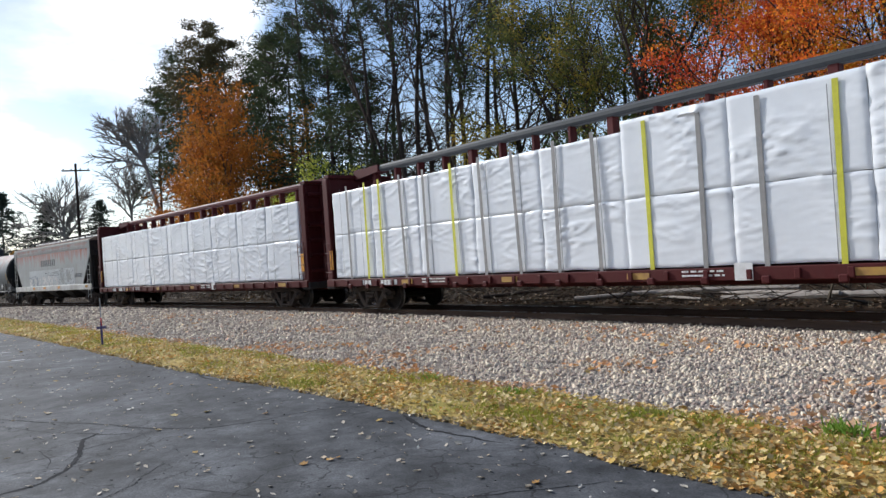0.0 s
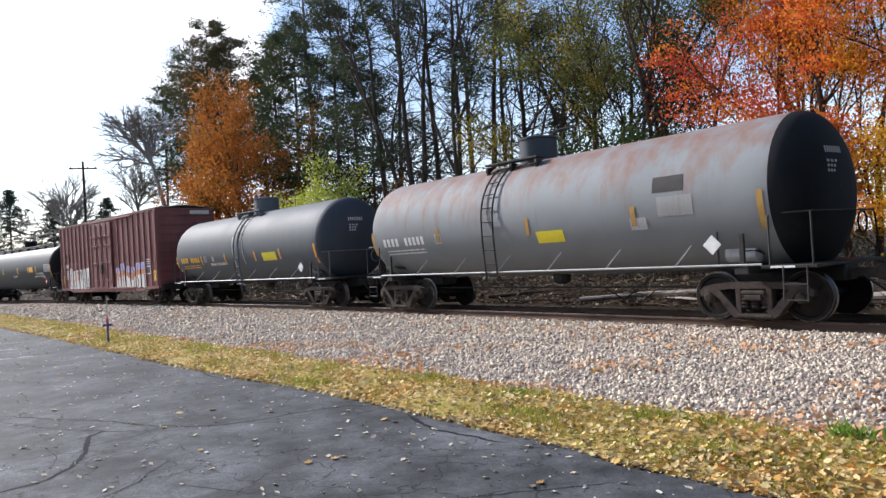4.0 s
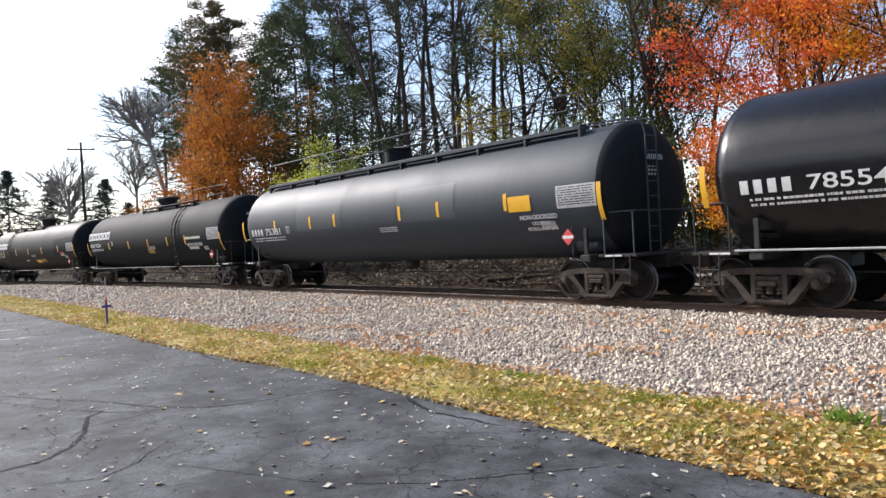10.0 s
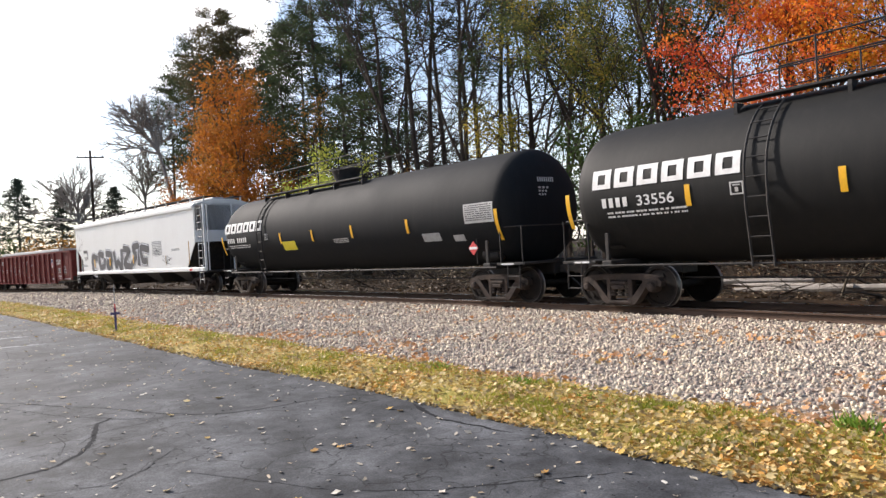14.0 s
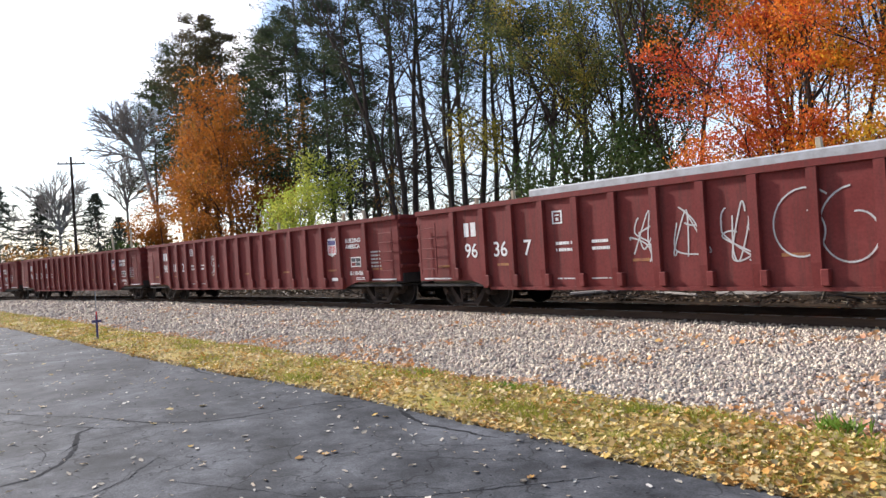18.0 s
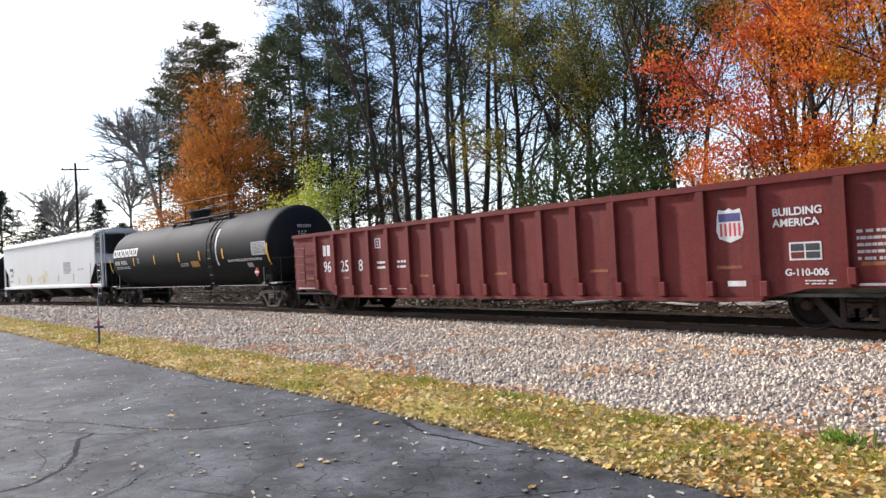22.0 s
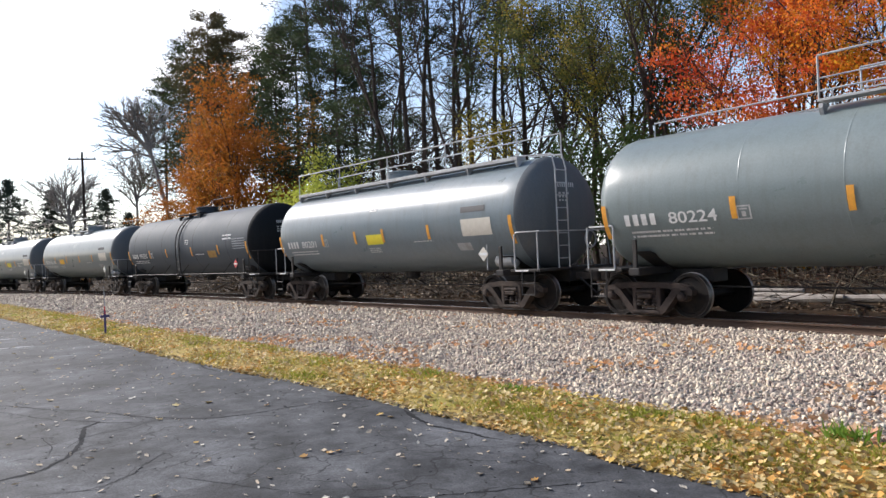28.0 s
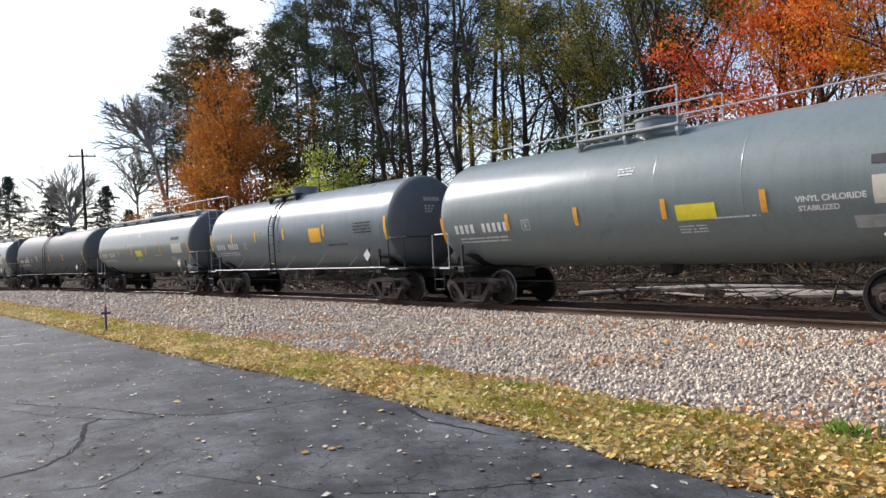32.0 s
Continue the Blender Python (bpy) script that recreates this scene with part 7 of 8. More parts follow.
def boxcar(label):
    car = tagged(empty("boxcar"), label, "boxcar", group="cars of the train")
    H, W, zb, ze = 7.75, 1.53, 0.82, 4.88
    tc = 12.3
    for s in (-1, 1):
        part("side_wall", Geo().box(-H, H, s * W - 0.02, s * W + 0.02, zb, ze), P_BOX, car)
        part("side_sill", Geo().prism_y([(-H, 0.80), (-H + 1.6, 0.80), (-H + 2.2, 0.68), (H - 2.2, 0.68), (H - 1.6, 0.80), (H, 0.80), (H, 0.95), (-H, 0.95)], s * (W + 0.02), s * (W + 0.06)), P_BOX, car)
        part("eave", Geo().box(-H, H, s * W - 0.06, s * W + 0.09, ze - 0.08, ze + 0.02, 0.01), P_BOX, car)
        part("end_wall", Geo().box(s * H - 0.03, s * H + 0.03, -W, W, zb, ze, 0.01), P_BOX, car)
        for k in range(8):
            z = 1.1 + k * 0.47
            part("end_rib", Geo().prism_y([(s * H, z), (s * (H + 0.07), z + 0.10), (s * (H + 0.07), z + 0.22), (s * H, z + 0.32)], -W + 0.08, W - 0.08), P_BOX, car)
        part("end_sill", Geo().box(min(s * (H - 0.2), s * (H + 0.12)), max(s * (H - 0.2), s * (H + 0.12)), -1.45, 1.45, 0.72, 1.0, 0.02), STEEL, car)
        grab_ladder(car, (H - 0.62) if s > 0 else (-H + 0.14), -W - 0.11, 1.0, 2.5 if s > 0 else 2.2, P_BOX, 0.48, 4)
        part("crossover_platform", Geo().box(min(s * H, s * (H + 0.42)), max(s * H, s * (H + 0.42)), -1.3, 1.3, 1.02, 1.06), STEEL, car)
        step = Geo()
        step.tube([(s * (H - 0.6), -W - 0.02, 0.82), (s * (H - 0.6), -W - 0.04, 0.45), (s * (H - 0.15), -W - 0.04, 0.45), (s * (H - 0.15), -W - 0.02, 0.82)], 0.018, 5)
        part("sill_step", step, P_BOX, car)
    for k in range(8):
        for d in (-1, 1):
            x = d * (1.85 + 0.60 + k * 0.74)
            if abs(x) > H - 0.05:
                continue
            for s in (-1, 1):
                part("side_post", Geo().prism_x([(s * W, zb + 0.1), (s * (W + 0.075), zb + 0.16), (s * (W + 0.075), ze - 0.12), (s * W, ze - 0.06)], x - 0.045, x + 0.045), P_BOX, car)
    roof = [(-W - 0.06, ze), (0, ze + 0.14), (W + 0.06, ze), (W + 0.06, ze + 0.03), (0, ze + 0.18), (-W - 0.06, ze + 0.03)]
    part("roof", Geo().prism_x(roof, -H, H), P_ROOF, car, "pale galvanised roof")
    for k in range(14):
        x = -H + 0.5 + (2 * H - 1.0) * k / 13
        part("roof_rib", Geo().prism_x([(-W, ze + 0.02), (0, ze + 0.17), (W, ze + 0.02), (W, ze + 0.06), (0, ze + 0.21), (-W, ze + 0.06)], x - 0.04, x + 0.04), P_ROOF, car)
    y = -W - 0.022
    dy = -W - 0.09
    door = part("door", Geo().box(-1.62, 1.62, dy - 0.02, dy + 0.03, zb + 0.12, ze - 0.22, 0.01), P_BOX, car, "sliding maroon plug door with rods")
    for x in (-1.58, -0.85, 0.0, 0.85, 1.58):
        part("door_post", Geo().box(x - 0.04, x + 0.04, dy - 0.06, dy - 0.02, zb + 0.14, ze - 0.24, 0.008), P_BOX, door)
    for z in (1.35, 2.35, 3.35, 3.9):
        part("door_rail", Geo().box(-1.6, 1.6, dy - 0.07, dy - 0.02, z - 0.03, z + 0.03, 0.008), P_BOX, door)
    for x in (-0.42, 0.42):
        part("locking_rod", Geo().tube([(x, dy - 0.085, zb + 0.2), (x, dy - 0.085, ze - 0.4)], 0.022, 6), P_BOX, door)
    part("door_crank", Geo().box(-0.16, 0.18, dy - 0.12, dy - 0.06, 1.75, 2.3, 0.02), STEEL, door)
    for z in (zb + 0.02, ze - 0.16):
        part("door_track", Geo().box(-2.0, 4.6, -W - 0.12, -W - 0.02, z, z + 0.08, 0.01), P_BOX, car)
    bars(car, -H + 0.75, 2.62, 0.42, 0.24, y, SPRAY_ORANGE, 2)
    flat_mark(car, "patch", -H + 0.7, -H + 1.9, 2.6, 3.1, y, P_BEAM)
    bars(car, -H + 0.75, 2.22, 0.95, 0.22, y, WHITE, 4)
    bars(car, -H + 2.1, 2.3, 0.5, 0.22, y, SPRAY_ORANGE, 2)
    flat_mark(car, "panel", -H + 2.9, -H + 3.15, 2.3, 2.55, y, GALV)
    lines(car, -H + 0.75, 2.05, 1.0, 0.6, 5, y, WHITE, 5)
    for x in (-H + 0.2, H - 0.62):
        flat_mark(car, "reflector", x, x + 0.36, 1.22, 1.75, y, YELLOW if x > 0 else mat_dull_yellow, "yellow reflector panel")
    lines(car, H - 1.6, 2.35, 0.55, 0.35, 3, y, WHITE, 6)
    part("data_panel", Geo().box(H - 1.6, H - 1.0, y - 0.004, y, 1.55, 2.0), WHITE, car)
    part("data_panel_field", Geo().box(H - 1.52, H - 1.08, y - 0.008, y - 0.004, 1.62, 1.92), BLACKMARK, car)
    part("end_number_board", Geo().box(H + 0.085, H + 0.095, 0.2, 1.25, 4.55, 4.75), CREAM, car)
    lines_end = Geo()
    for z in (3.55, 3.62, 2.75, 2.82, 2.9):
        lines_end.box(H + 0.03, H + 0.036, -0.15, 0.3, z, z + 0.04)
    part("small_print", lines_end, WHITE, car)
    gy = -W - 0.078
    band_graffiti(car, -H + 1.75, 0.90, 3.75, 1.22, gy, [(0.0, 1.0, SPRAY_WHITE)], P_BOX, 6, 2)
    flat_mark(car, "graffiti", -H + 2.85, -H + 3.1, 1.35, 1.75, gy - 0.006, SPRAY_ORANGE)
    band_graffiti(car, 2.05, 0.92, 4.25, 1.25, gy, [(0.0, 0.52, SPRAY_WHITE), (0.52, 0.72, SPRAY_ORANGE), (0.72, 1.0, SPRAY_BLUE)], P_BOX, 6, 4)
    for k, x in enumerate((2.2, 4.25)):
        flat_mark(car, "graffiti", x, x + 0.3, 1.3, 1.62, gy - 0.004, SPRAY_ORANGE)
    part("brake_wheel", Geo().lathe_x([(H + 0.18, 0.24), (H + 0.20, 0.28), (H + 0.22, 0.24)], 18, 0.3, 2.6), STEEL, car, "", True)
    part("brake_platform", Geo().box(H, H + 0.3, -0.1, 0.8, 1.9, 1.95), STEEL, car)
    running_gear(car, tc, H + 0.05)
    return car, tc


def covered_hopper(label, H, tc, body, trough, zt, seed, old=False):
    """A covered hopper: sloped end sheets, a long white side, a running board on the roof, discharge bays."""
    car = tagged(empty("covered_hopper"), label, "hopper car", group="cars of the train")
    W, zb, roof_z = 1.50, 1.08, zt + 0.42
    cut = 1.55 if old else 1.35
    side = [(-H + cut, zb + 0.1), (H - cut, zb + 0.1), (H - 0.05, zb + 1.75 + (0.3 if old else 0)), (H - 0.05, zt), (-H + 0.05, zt), (-H + 0.05, zb + 1.75 + (0.3 if old else 0))]
    if not old:
        side = [(-H + 1.25, zb + 0.1), (H - 2.0, zb + 0.1), (H - 0.95, zb + 1.35), (H - 0.95, zt), (-H + 0.05, zt), (-H + 0.05, 2.75), (-H + 1.25, 1.97)]
    for s in (-1, 1):
        part("side_sheet", Geo().prism_y(side, s * W - 0.02, s * W + 0.02), body, car)
        part("side_sill", Geo().box(-H, H, s * W - 0.06, s * W + 0.06, zb - (0.10 if old else 0.02), zb + (0.24 if old else 0.16), 0.02), trough, car, "bright white side sill")
        part("eave_rail", Geo().box(-H + 0.05, H - (0.05 if old else 0.95), s * W - 0.03, s * W + 0.07, zt - 0.05, zt + 0.06, 0.015), body, car)
        sl = Geo()
        xin, xout = (H - 2.4, H - (0.06 if s < 0 or old else 0.9))
        sl.add([(s * xin, -W + 0.03, zb), (s * xin, W - 0.03, zb), (s * xout, W - 0.03, zb + 1.9), (s * xout, -W + 0.03, zb + 1.9), (s * xout, -W + 0.03, zt), (s * xout, W - 0.03, zt)], [(0, 1, 2, 3), (3, 2, 5, 4)])
        # dark steel colour stands in for the black shadow on the slope sheets
        part("slope_sheet", sl, STEEL, car)
        part("end_frame", Geo().prism_x([(-W, zb), (-W + 0.1, zb), (-W + 0.1, zt), (-W, zt)], s * H - 0.06, s * H + 0.02), P_WHITESHADE if not old else STEEL, car)
        part("end_frame", Geo().prism_x([(W - 0.1, zb), (W, zb), (W, zt), (W - 0.1, zt)], s * H - 0.06, s * H + 0.02), P_WHITESHADE if not old else STEEL, car)
        part("end_platform", Geo().box(min(s * (H - 1.2), s * (H + 0.1)), max(s * (H - 1.2), s * (H + 0.1)), -1.45, 1.45, 1.0, 1.07), STEEL, car)
        part("end_sill", Geo().box(min(s * (H - 0.6), s * (H + 0.2)), max(s * (H - 0.6), s * (H + 0.2)), -0.3, 0.3, 0.7, 1.0, 0.02), STEEL, car)
        grab_ladder(car, (H - 0.52) if s > 0 else (-H + 0.06), -W - 0.05, 0.5, (zt - 0.1 if s < 0 else 2.6) if old else zt if s > 0 else 2.55, GALV if not old else P_HOPPER, 0.42, 11 if not old or s < 0 else 7)
        for a in (-W + 0.25, 0, W - 0.25):
            part("end_strut", Geo().tube([(s * (H - 0.1), a, 1.05), (s * (H - 0.1), a, zt)], 0.035, 6), P_WHITESHADE if not old else STEEL, car)
    if not old:
        part("end_panel", Geo().box(H - 0.96, H - 0.90, -W + 0.02, W - 0.02, zb + 1.35, zt + 0.1), P_WHITESHADE, car)
    roof = [(-W, zt), (-W + 0.12, zt + 0.12), (-0.5, roof_z - 0.1), (0.5, roof_z - 0.1), (W - 0.12, zt + 0.12), (W, zt)]
    part("roof", Geo().prism_x(roof, -H + 0.05, H - (0.05 if old else 0.9)), body if not old else P_RUSTROOF, car)
    part("hatch_trough", Geo().box(-H + 0.8, H - 1.4, -0.30, 0.30, roof_z - 0.12, roof_z + 0.02, 0.03), GALV, car)
    for s in (-1, 1):
        part("running_board", Geo().box(-H + 0.1, H - (0.1 if old else 0.9), min(s * 0.55, s * 1.05), max(s * 0.55, s * 1.05), roof_z + 0.0, roof_z + 0.035), STEEL, car)
        n = 12
        for k in range(n + 1):
            x = -H + 0.2 + (2 * H - 1.2) * k / n
            part("running_board_stand", Geo().box(x - 0.03, x + 0.03, s * 0.95 - 0.03, s * 0.95 + 0.03, zt + 0.12, roof_z + 0.02), body, car)
    for k in range(4):
        x = -H * 0.62 + 2 * H * 0.62 * k / 3
        g = Geo()
        g.add([(x - 1.0, -1.2, zb), (x + 1.0, -1.2, zb), (x + 1.0, 1.2, zb), (x - 1.0, 1.2, zb), (x - 0.35, -0.55, 0.5), (x + 0.35, -0.55, 0.5), (x + 0.35, 0.55, 0.5), (x - 0.35, 0.55, 0.5)],
              [(0, 1, 5, 4), (1, 2, 6, 5), (2, 3, 7, 6), (3, 0, 4, 7), (4, 5, 6, 7)])
        bay = part("hopper_bay", g, STEEL, car)
        part("outlet_gate", Geo().box(x - 0.45, x + 0.45, -0.75, 0.75, 0.42, 0.52, 0.02), CAST, bay)
    y = -W - 0.024
    if old:
        words_x = -1.55
        bars(car, words_x, 2.62, 2.9, 0.42, y, PRINT_DARK, 8, 0.30, "dark grey road mark in plain blocks", "logo")
        flat_mark(car, "repaint_patch", -4.1, 4.6, 1.35, 2.38, y + 0.002, P_REPAINT, "pale repainted band")
        bubble_graffiti(car, -1.5, 1.12, 3.0, 0.85, y - 0.004, [SPRAY_WHITE], SPRAY_GREY, 5, 9)
        bubble_graffiti(car, 1.6, 1.40, 2.9, 0.95, y - 0.006, [P_REPAINT, P_HOPPER], PRINT_DARK, 5, 11)
        graffiti(car, -0.9, 1.95, 3.0, 0.38, y - 0.008, [SPRAY_BLACK], 37, True)
        bubble_graffiti(car, -4.0, 1.3, 2.2, 0.6, y - 0.005, [SPRAY_WHITE, SPRAY_GREY], SPRAY_GREY, 5, 12)
        flat_mark(car, "rust_stain", -H + 0.4, H - 0.4, 2.62, 3.46, y + 0.001, RUST_SIDE, "red rust running down the side")
        flat_mark(car, "rust_stain", -H + 0.3, H - 0.3, 3.52, zt - 0.06, y + 0.001, RUST_EAVE, "red rust running down from the eave")
        for z in (3.48, 3.56, 3.64):
            part("side_rib", Geo().box(-H + 0.2, H - 0.2, -W - 0.035, -W - 0.02, z, z + 0.025), P_HOPPER, car)
        graffiti(car, -4.2, 1.4, 1.8, 0.6, y, [SPRAY_GREY], 31)
        for x in (-3.4, -1.2, 1.6, 6.4):
            flat_mark(car, "reflector", x, x + 0.42, zb + 0.02, zb + 0.17, -W - 0.063, ORANGE if int(x) % 2 else mat_dull_yellow, "orange reflector strip")
        lines(car, 4.7, 1.98, 1.3, 0.26, 3, y - 0.004, PRINT_DARK, 6)
    else:
        bars(car, -H + 1.45, 2.38, 0.78, 0.20, y, BLACKMARK, 4)
        digits(car, "6769" if seed == 29 else "2029", -H + 1.55, 1.96, 0.76, 0.20, y, BLACKMARK)
        flat_mark(car, "panel", -H + 2.1, -H + 2.3, 2.2, 2.45, y, SPRAY_GREY)
        lines(car, -H + 1.1, 1.68, 1.1, 0.16, 2, y, PRINT_GREY, seed)
        for k in range(6):
            x = -8.5 + k * 2.70
            flat_mark(car, "reflective_stripe", x - 0.03, x + 0.03, 1.45, 1.90, y - 0.012, mat_dull_yellow, "upright yellow reflective stripe")
        lines(car, 3.25, 2.66, 1.35, 0.75, 9, y, PRINT_GREY, seed + 1)
        lines(car, 5.7, 2.2, 1.0, 0.12, 2, y, PRINT_GREY, seed + 2)
        flat_mark(car, "reflective_stripe", 7.72, 7.79, 1.42, 2.5, y, mat_dull_yellow, "tall orange reflective stripe")
        for sd in (-1, 1):
            part("eave_band", Geo().prism_x([(sd * (W + 0.02), zt - 0.20), (sd * (W + 0.09), zt - 0.12), (sd * (W + 0.08), zt + 0.02), (sd * (W - 0.1), zt + 0.14), (sd * (W - 0.1), zt - 0.2)], -H + 0.04, H - 0.94), body, car)
        flat_mark(car, "stencil_plate", H - 1.6, H - 1.3, zb + 0.0, zb + 0.12, -W - 0.063, RED)
    running_gear(car, tc, H + 0.1)
    return car, tc


def wrapped_pack(car, x0, x1, y0, y1, z0, z1, seed):
    """One bundle of boards in white plastic: soft, creased, slightly bulging faces."""
    g, nx, nz = Geo(), 46, 34
    v = []
    for j in range(nz + 1):
        for i in range(nx + 1):
            u, w = i / nx, j / nz
            edge = min(u, 1 - u, w, 1 - w)
            x, z = x0 + (x1 - x0) * u, z0 + (z1 - z0) * w
            m1, m2 = max(0, noise.noise((x * 0.9, z * 1.1, seed)) + 0.25), max(0, noise.noise((x * 0.9, z * 1.1, seed + 4)) + 0.25)
            f1 = 1 - abs(noise.noise((x * 2.2 + z * 4.2, z * 1.1 - x * 0.5, seed + 6)))
            f2 = 1 - abs(noise.noise((x * 1.2 - z * 6.5, z * 0.8 + x * 0.9, seed + 8)))
            f3 = 1 - abs(noise.noise((x * 1.0, z * 7.5 + 0.8 * math.sin(x * 1.3 + seed), seed + 2)))
            y = y0 - 0.022 * min(1, edge * 34) - 0.030 * m1 * f1 ** 10 - 0.034 * m2 * f2 ** 10 - 0.030 * max(0, m1 - 0.12) * f3 ** 9 + 0.014 * noise.noise((x * 0.9, z * 1.1, seed + 9))
            v.append((x + 0.03 * noise.noise((z * 2, seed, 1)) * (1 if 0 < i < nx else 0.6), y, z + 0.02 * noise.noise((x * 2, seed, 2))))
    m = nx + 1
    f = [(j * m + i, j * m + i + 1, (j + 1) * m + i + 1, (j + 1) * m + i) for j in range(nz) for i in range(nx)]
    k = len(v)
    v += [(x0, y1, z0), (x1, y1, z0), (x1, y1, z1), (x0, y1, z1)]
    low, up = list(range(m)), [nz * m + i for i in range(m)]
    lef, rig = [j * m for j in range(nz + 1)], [j * m + nx for j in range(nz + 1)]
    f += [tuple([k, k + 1] + low[::-1]), tuple(up + [k + 2, k + 3]), tuple([k + 3, k] + lef), tuple(rig[::-1] + [k + 1, k + 2][0:2]), (k, k + 1, k + 2, k + 3)]
    g.add(v, f)
    return part("lumber_pack", g, WRAP, car, "board bundle wrapped in creased white plastic", True, 50)


def centerbeam(label, top_paint, straps, seed, split):
    """A centre-beam flat car: end bulkheads, a truss along the middle, wrapped lumber on both sides."""
    car = tagged(empty("centerbeam_flatcar"), label, "flat car", group="cars of the train")
    H, tc = 11.3, 18.3
    r = random.Random(seed)
    part("deck", Geo().box(-H, H, -1.40, 1.40, 0.92, 1.02, 0.01), P_BEAM, car)
    part("centre_sill", Geo().box(-H, H, -0.3, 0.3, 0.62, 0.92), P_BEAM, car)
    part("top_chord", Geo().box(-H + 1.6, H - 1.6, -0.17, 0.17, 4.56, 4.78, 0.07), top_paint, car, "heavy top chord of the centre beam")
    for s in (-1, 1):
        part("side_sill", Geo().box(-H, H, s * 1.40 - 0.05, s * 1.40 + 0.05, 0.78, 1.02, 0.01), P_BEAM, car)
        b = part("bulkhead", Geo().prism_x([(-1.36, 0.95), (1.36, 0.95), (1.36, 4.0), (1.22, 4.56), (-1.22, 4.56), (-1.36, 4.0)], s * (H - 0.12) - 0.04, s * (H - 0.12) + 0.04), P_BEAM, car, "dark red steel end bulkhead")
        if s > 0:
            for z, w, k in ((3.72, 0.75, 2), (3.40, 0.5, 2), (2.62, 0.55, 3)):
                for i in range(k):
                    part("stencil_line", Geo().box(H + 0.062, H + 0.066, -0.45, -0.45 + w * (1 - 0.15 * i), z - 0.11 * i, z - 0.11 * i + 0.055), DIRTY_WHITE, b)
        for y in (-0.62, 0.0, 0.62):
            part("bulkhead_stiffener", Geo().box(min(s * (H - 0.08), s * (H + 0.03)), max(s * (H - 0.08), s * (H + 0.03)), y - 0.05, y + 0.05, 1.0, 4.45, 0.015), P_BEAM, b)
        for z in (1.3, 1.85, 2.4, 2.95, 3.5, 4.05):
            part("bulkhead_rib", Geo().box(min(s * (H - 0.08), s * (H + 0.06)), max(s * (H - 0.08), s * (H + 0.06)), -1.2, 1.2, z, z + 0.13, 0.02), P_BEAM, b)
        for y in (-1.32, 1.32):
            part("bulkhead_post", Geo().box(s * (H - 0.12) - 0.15, s * (H - 0.12) + 0.16, y - 0.07, y + 0.07, 0.95, 4.46, 0.015), P_BEAM, b)
        part("bulkhead_cap", Geo().box(s * (H - 0.12) - 0.16, s * (H - 0.12) + 0.18, -1.32, 1.32, 4.48, 4.60, 0.02), P_BEAM, b)
        part("end_gusset", Geo().prism_y([(s * (H - 0.2), 4.77), (s * (H - 0.2), 4.42), (s * (H - 1.7), 4.56), (s * (H - 1.7), 4.78)], -0.22, 0.22), P_BEAM, car)
        part("end_sill", Geo().box(min(s * (H - 0.4), s * (H + 0.1)), max(s * (H - 0.4), s * (H + 0.1)), -1.4, 1.4, 0.70, 0.95, 0.02), STEEL, car)
        grab_ladder(car, (H - 0.45) if s > 0 else (-H + 0.03), -1.47, 1.1, 2.4, P_BEAM, 0.42, 4)
        flat_mark(car, "reflector", s * (H - 0.30) - 0.1, s * (H - 0.30) + 0.1, 1.35, 2.0, -1.395, ORANGE, "orange reflector strip")
    for k in range(17):
        x = -H + 1.3 + (2 * H - 2.6) * k / 16
        w = 0.10 if k % 4 == 0 else 0.055
        part("beam_post", Geo().box(x - w, x + w, -0.12, 0.12, 1.0, 4.58, 0.02), P_BEAM, car)
    part("load_web", Geo().box(-H + 1.7, H - 1.7, -0.03, 0.03, 1.02, 4.15), P_BEAM, car)
    x0, n = -H + 0.5, 9
    L = (2 * H - 1.0) / n
    for s in (-1, 1):
        for k in range(n):
            a, b = x0 + k * L + 0.003, x0 + (k + 1) * L - 0.003
            tall_end = k * 6 >= split * 9
            hi = 3.93 + (0.24 if tall_end else 0.0) + r.uniform(-0.02, 0.02)
            for z0, z1 in ((1.06, 2.503), (2.510, hi)):
                if s < 0:
                    wrapped_pack(car, a, b, -1.352 if tall_end else -1.315, -0.16, z0, z1, seed + k * 3.1 + z0)
                else:
                    part("lumber_pack", Geo().box(a, b, 0.16, 1.33, z0, z1, 0.04), WRAP, car, "board bundle wrapped in white plastic")
    for k in range(18):
        x = x0 + (k + 0.5) * (2 * H - 1.0) / 18
        part("band", Geo().box(x - 0.007, x + 0.007, -1.392, -1.386, 1.0, 4.0), STRAP_D, car, "thin steel band")
    for x, p in straps:
        lean = r.uniform(-0.12, 0.05)
        part("strap", Geo().prism_y([(x - 0.05, 0.98), (x + 0.05, 0.98), (x + lean + 0.05, 4.06), (x + lean - 0.05, 4.06)], -1.402, -1.394), p, car, "lashing strap")
        part("strap_winch", Geo().box(x - 0.08, x + 0.08, -1.52, -1.45, 0.72, 0.86, 0.02), P_BEAM, car)
    for k in range(26):
        x = -H + 0.5 + (2 * H - 1) * k / 25
        part("stake_pocket", Geo().box(x - 0.05, x + 0.05, -1.50, -1.45, 0.80, 0.98, 0.01), P_BEAM, car)
    y = -1.455
    bars(car, -H + 2.2, 0.82, 0.6, 0.15, y, WHITE, 3)
    bars(car, -H + 3.3, 0.82, 0.9, 0.15, y, WHITE, 5)
    lines(car, -H + 5.4, 0.98, 1.3, 0.16, 2, y, WHITE, seed)
    lines(car, 2.5, 0.98, 1.0, 0.16, 2, y, WHITE, seed + 1)
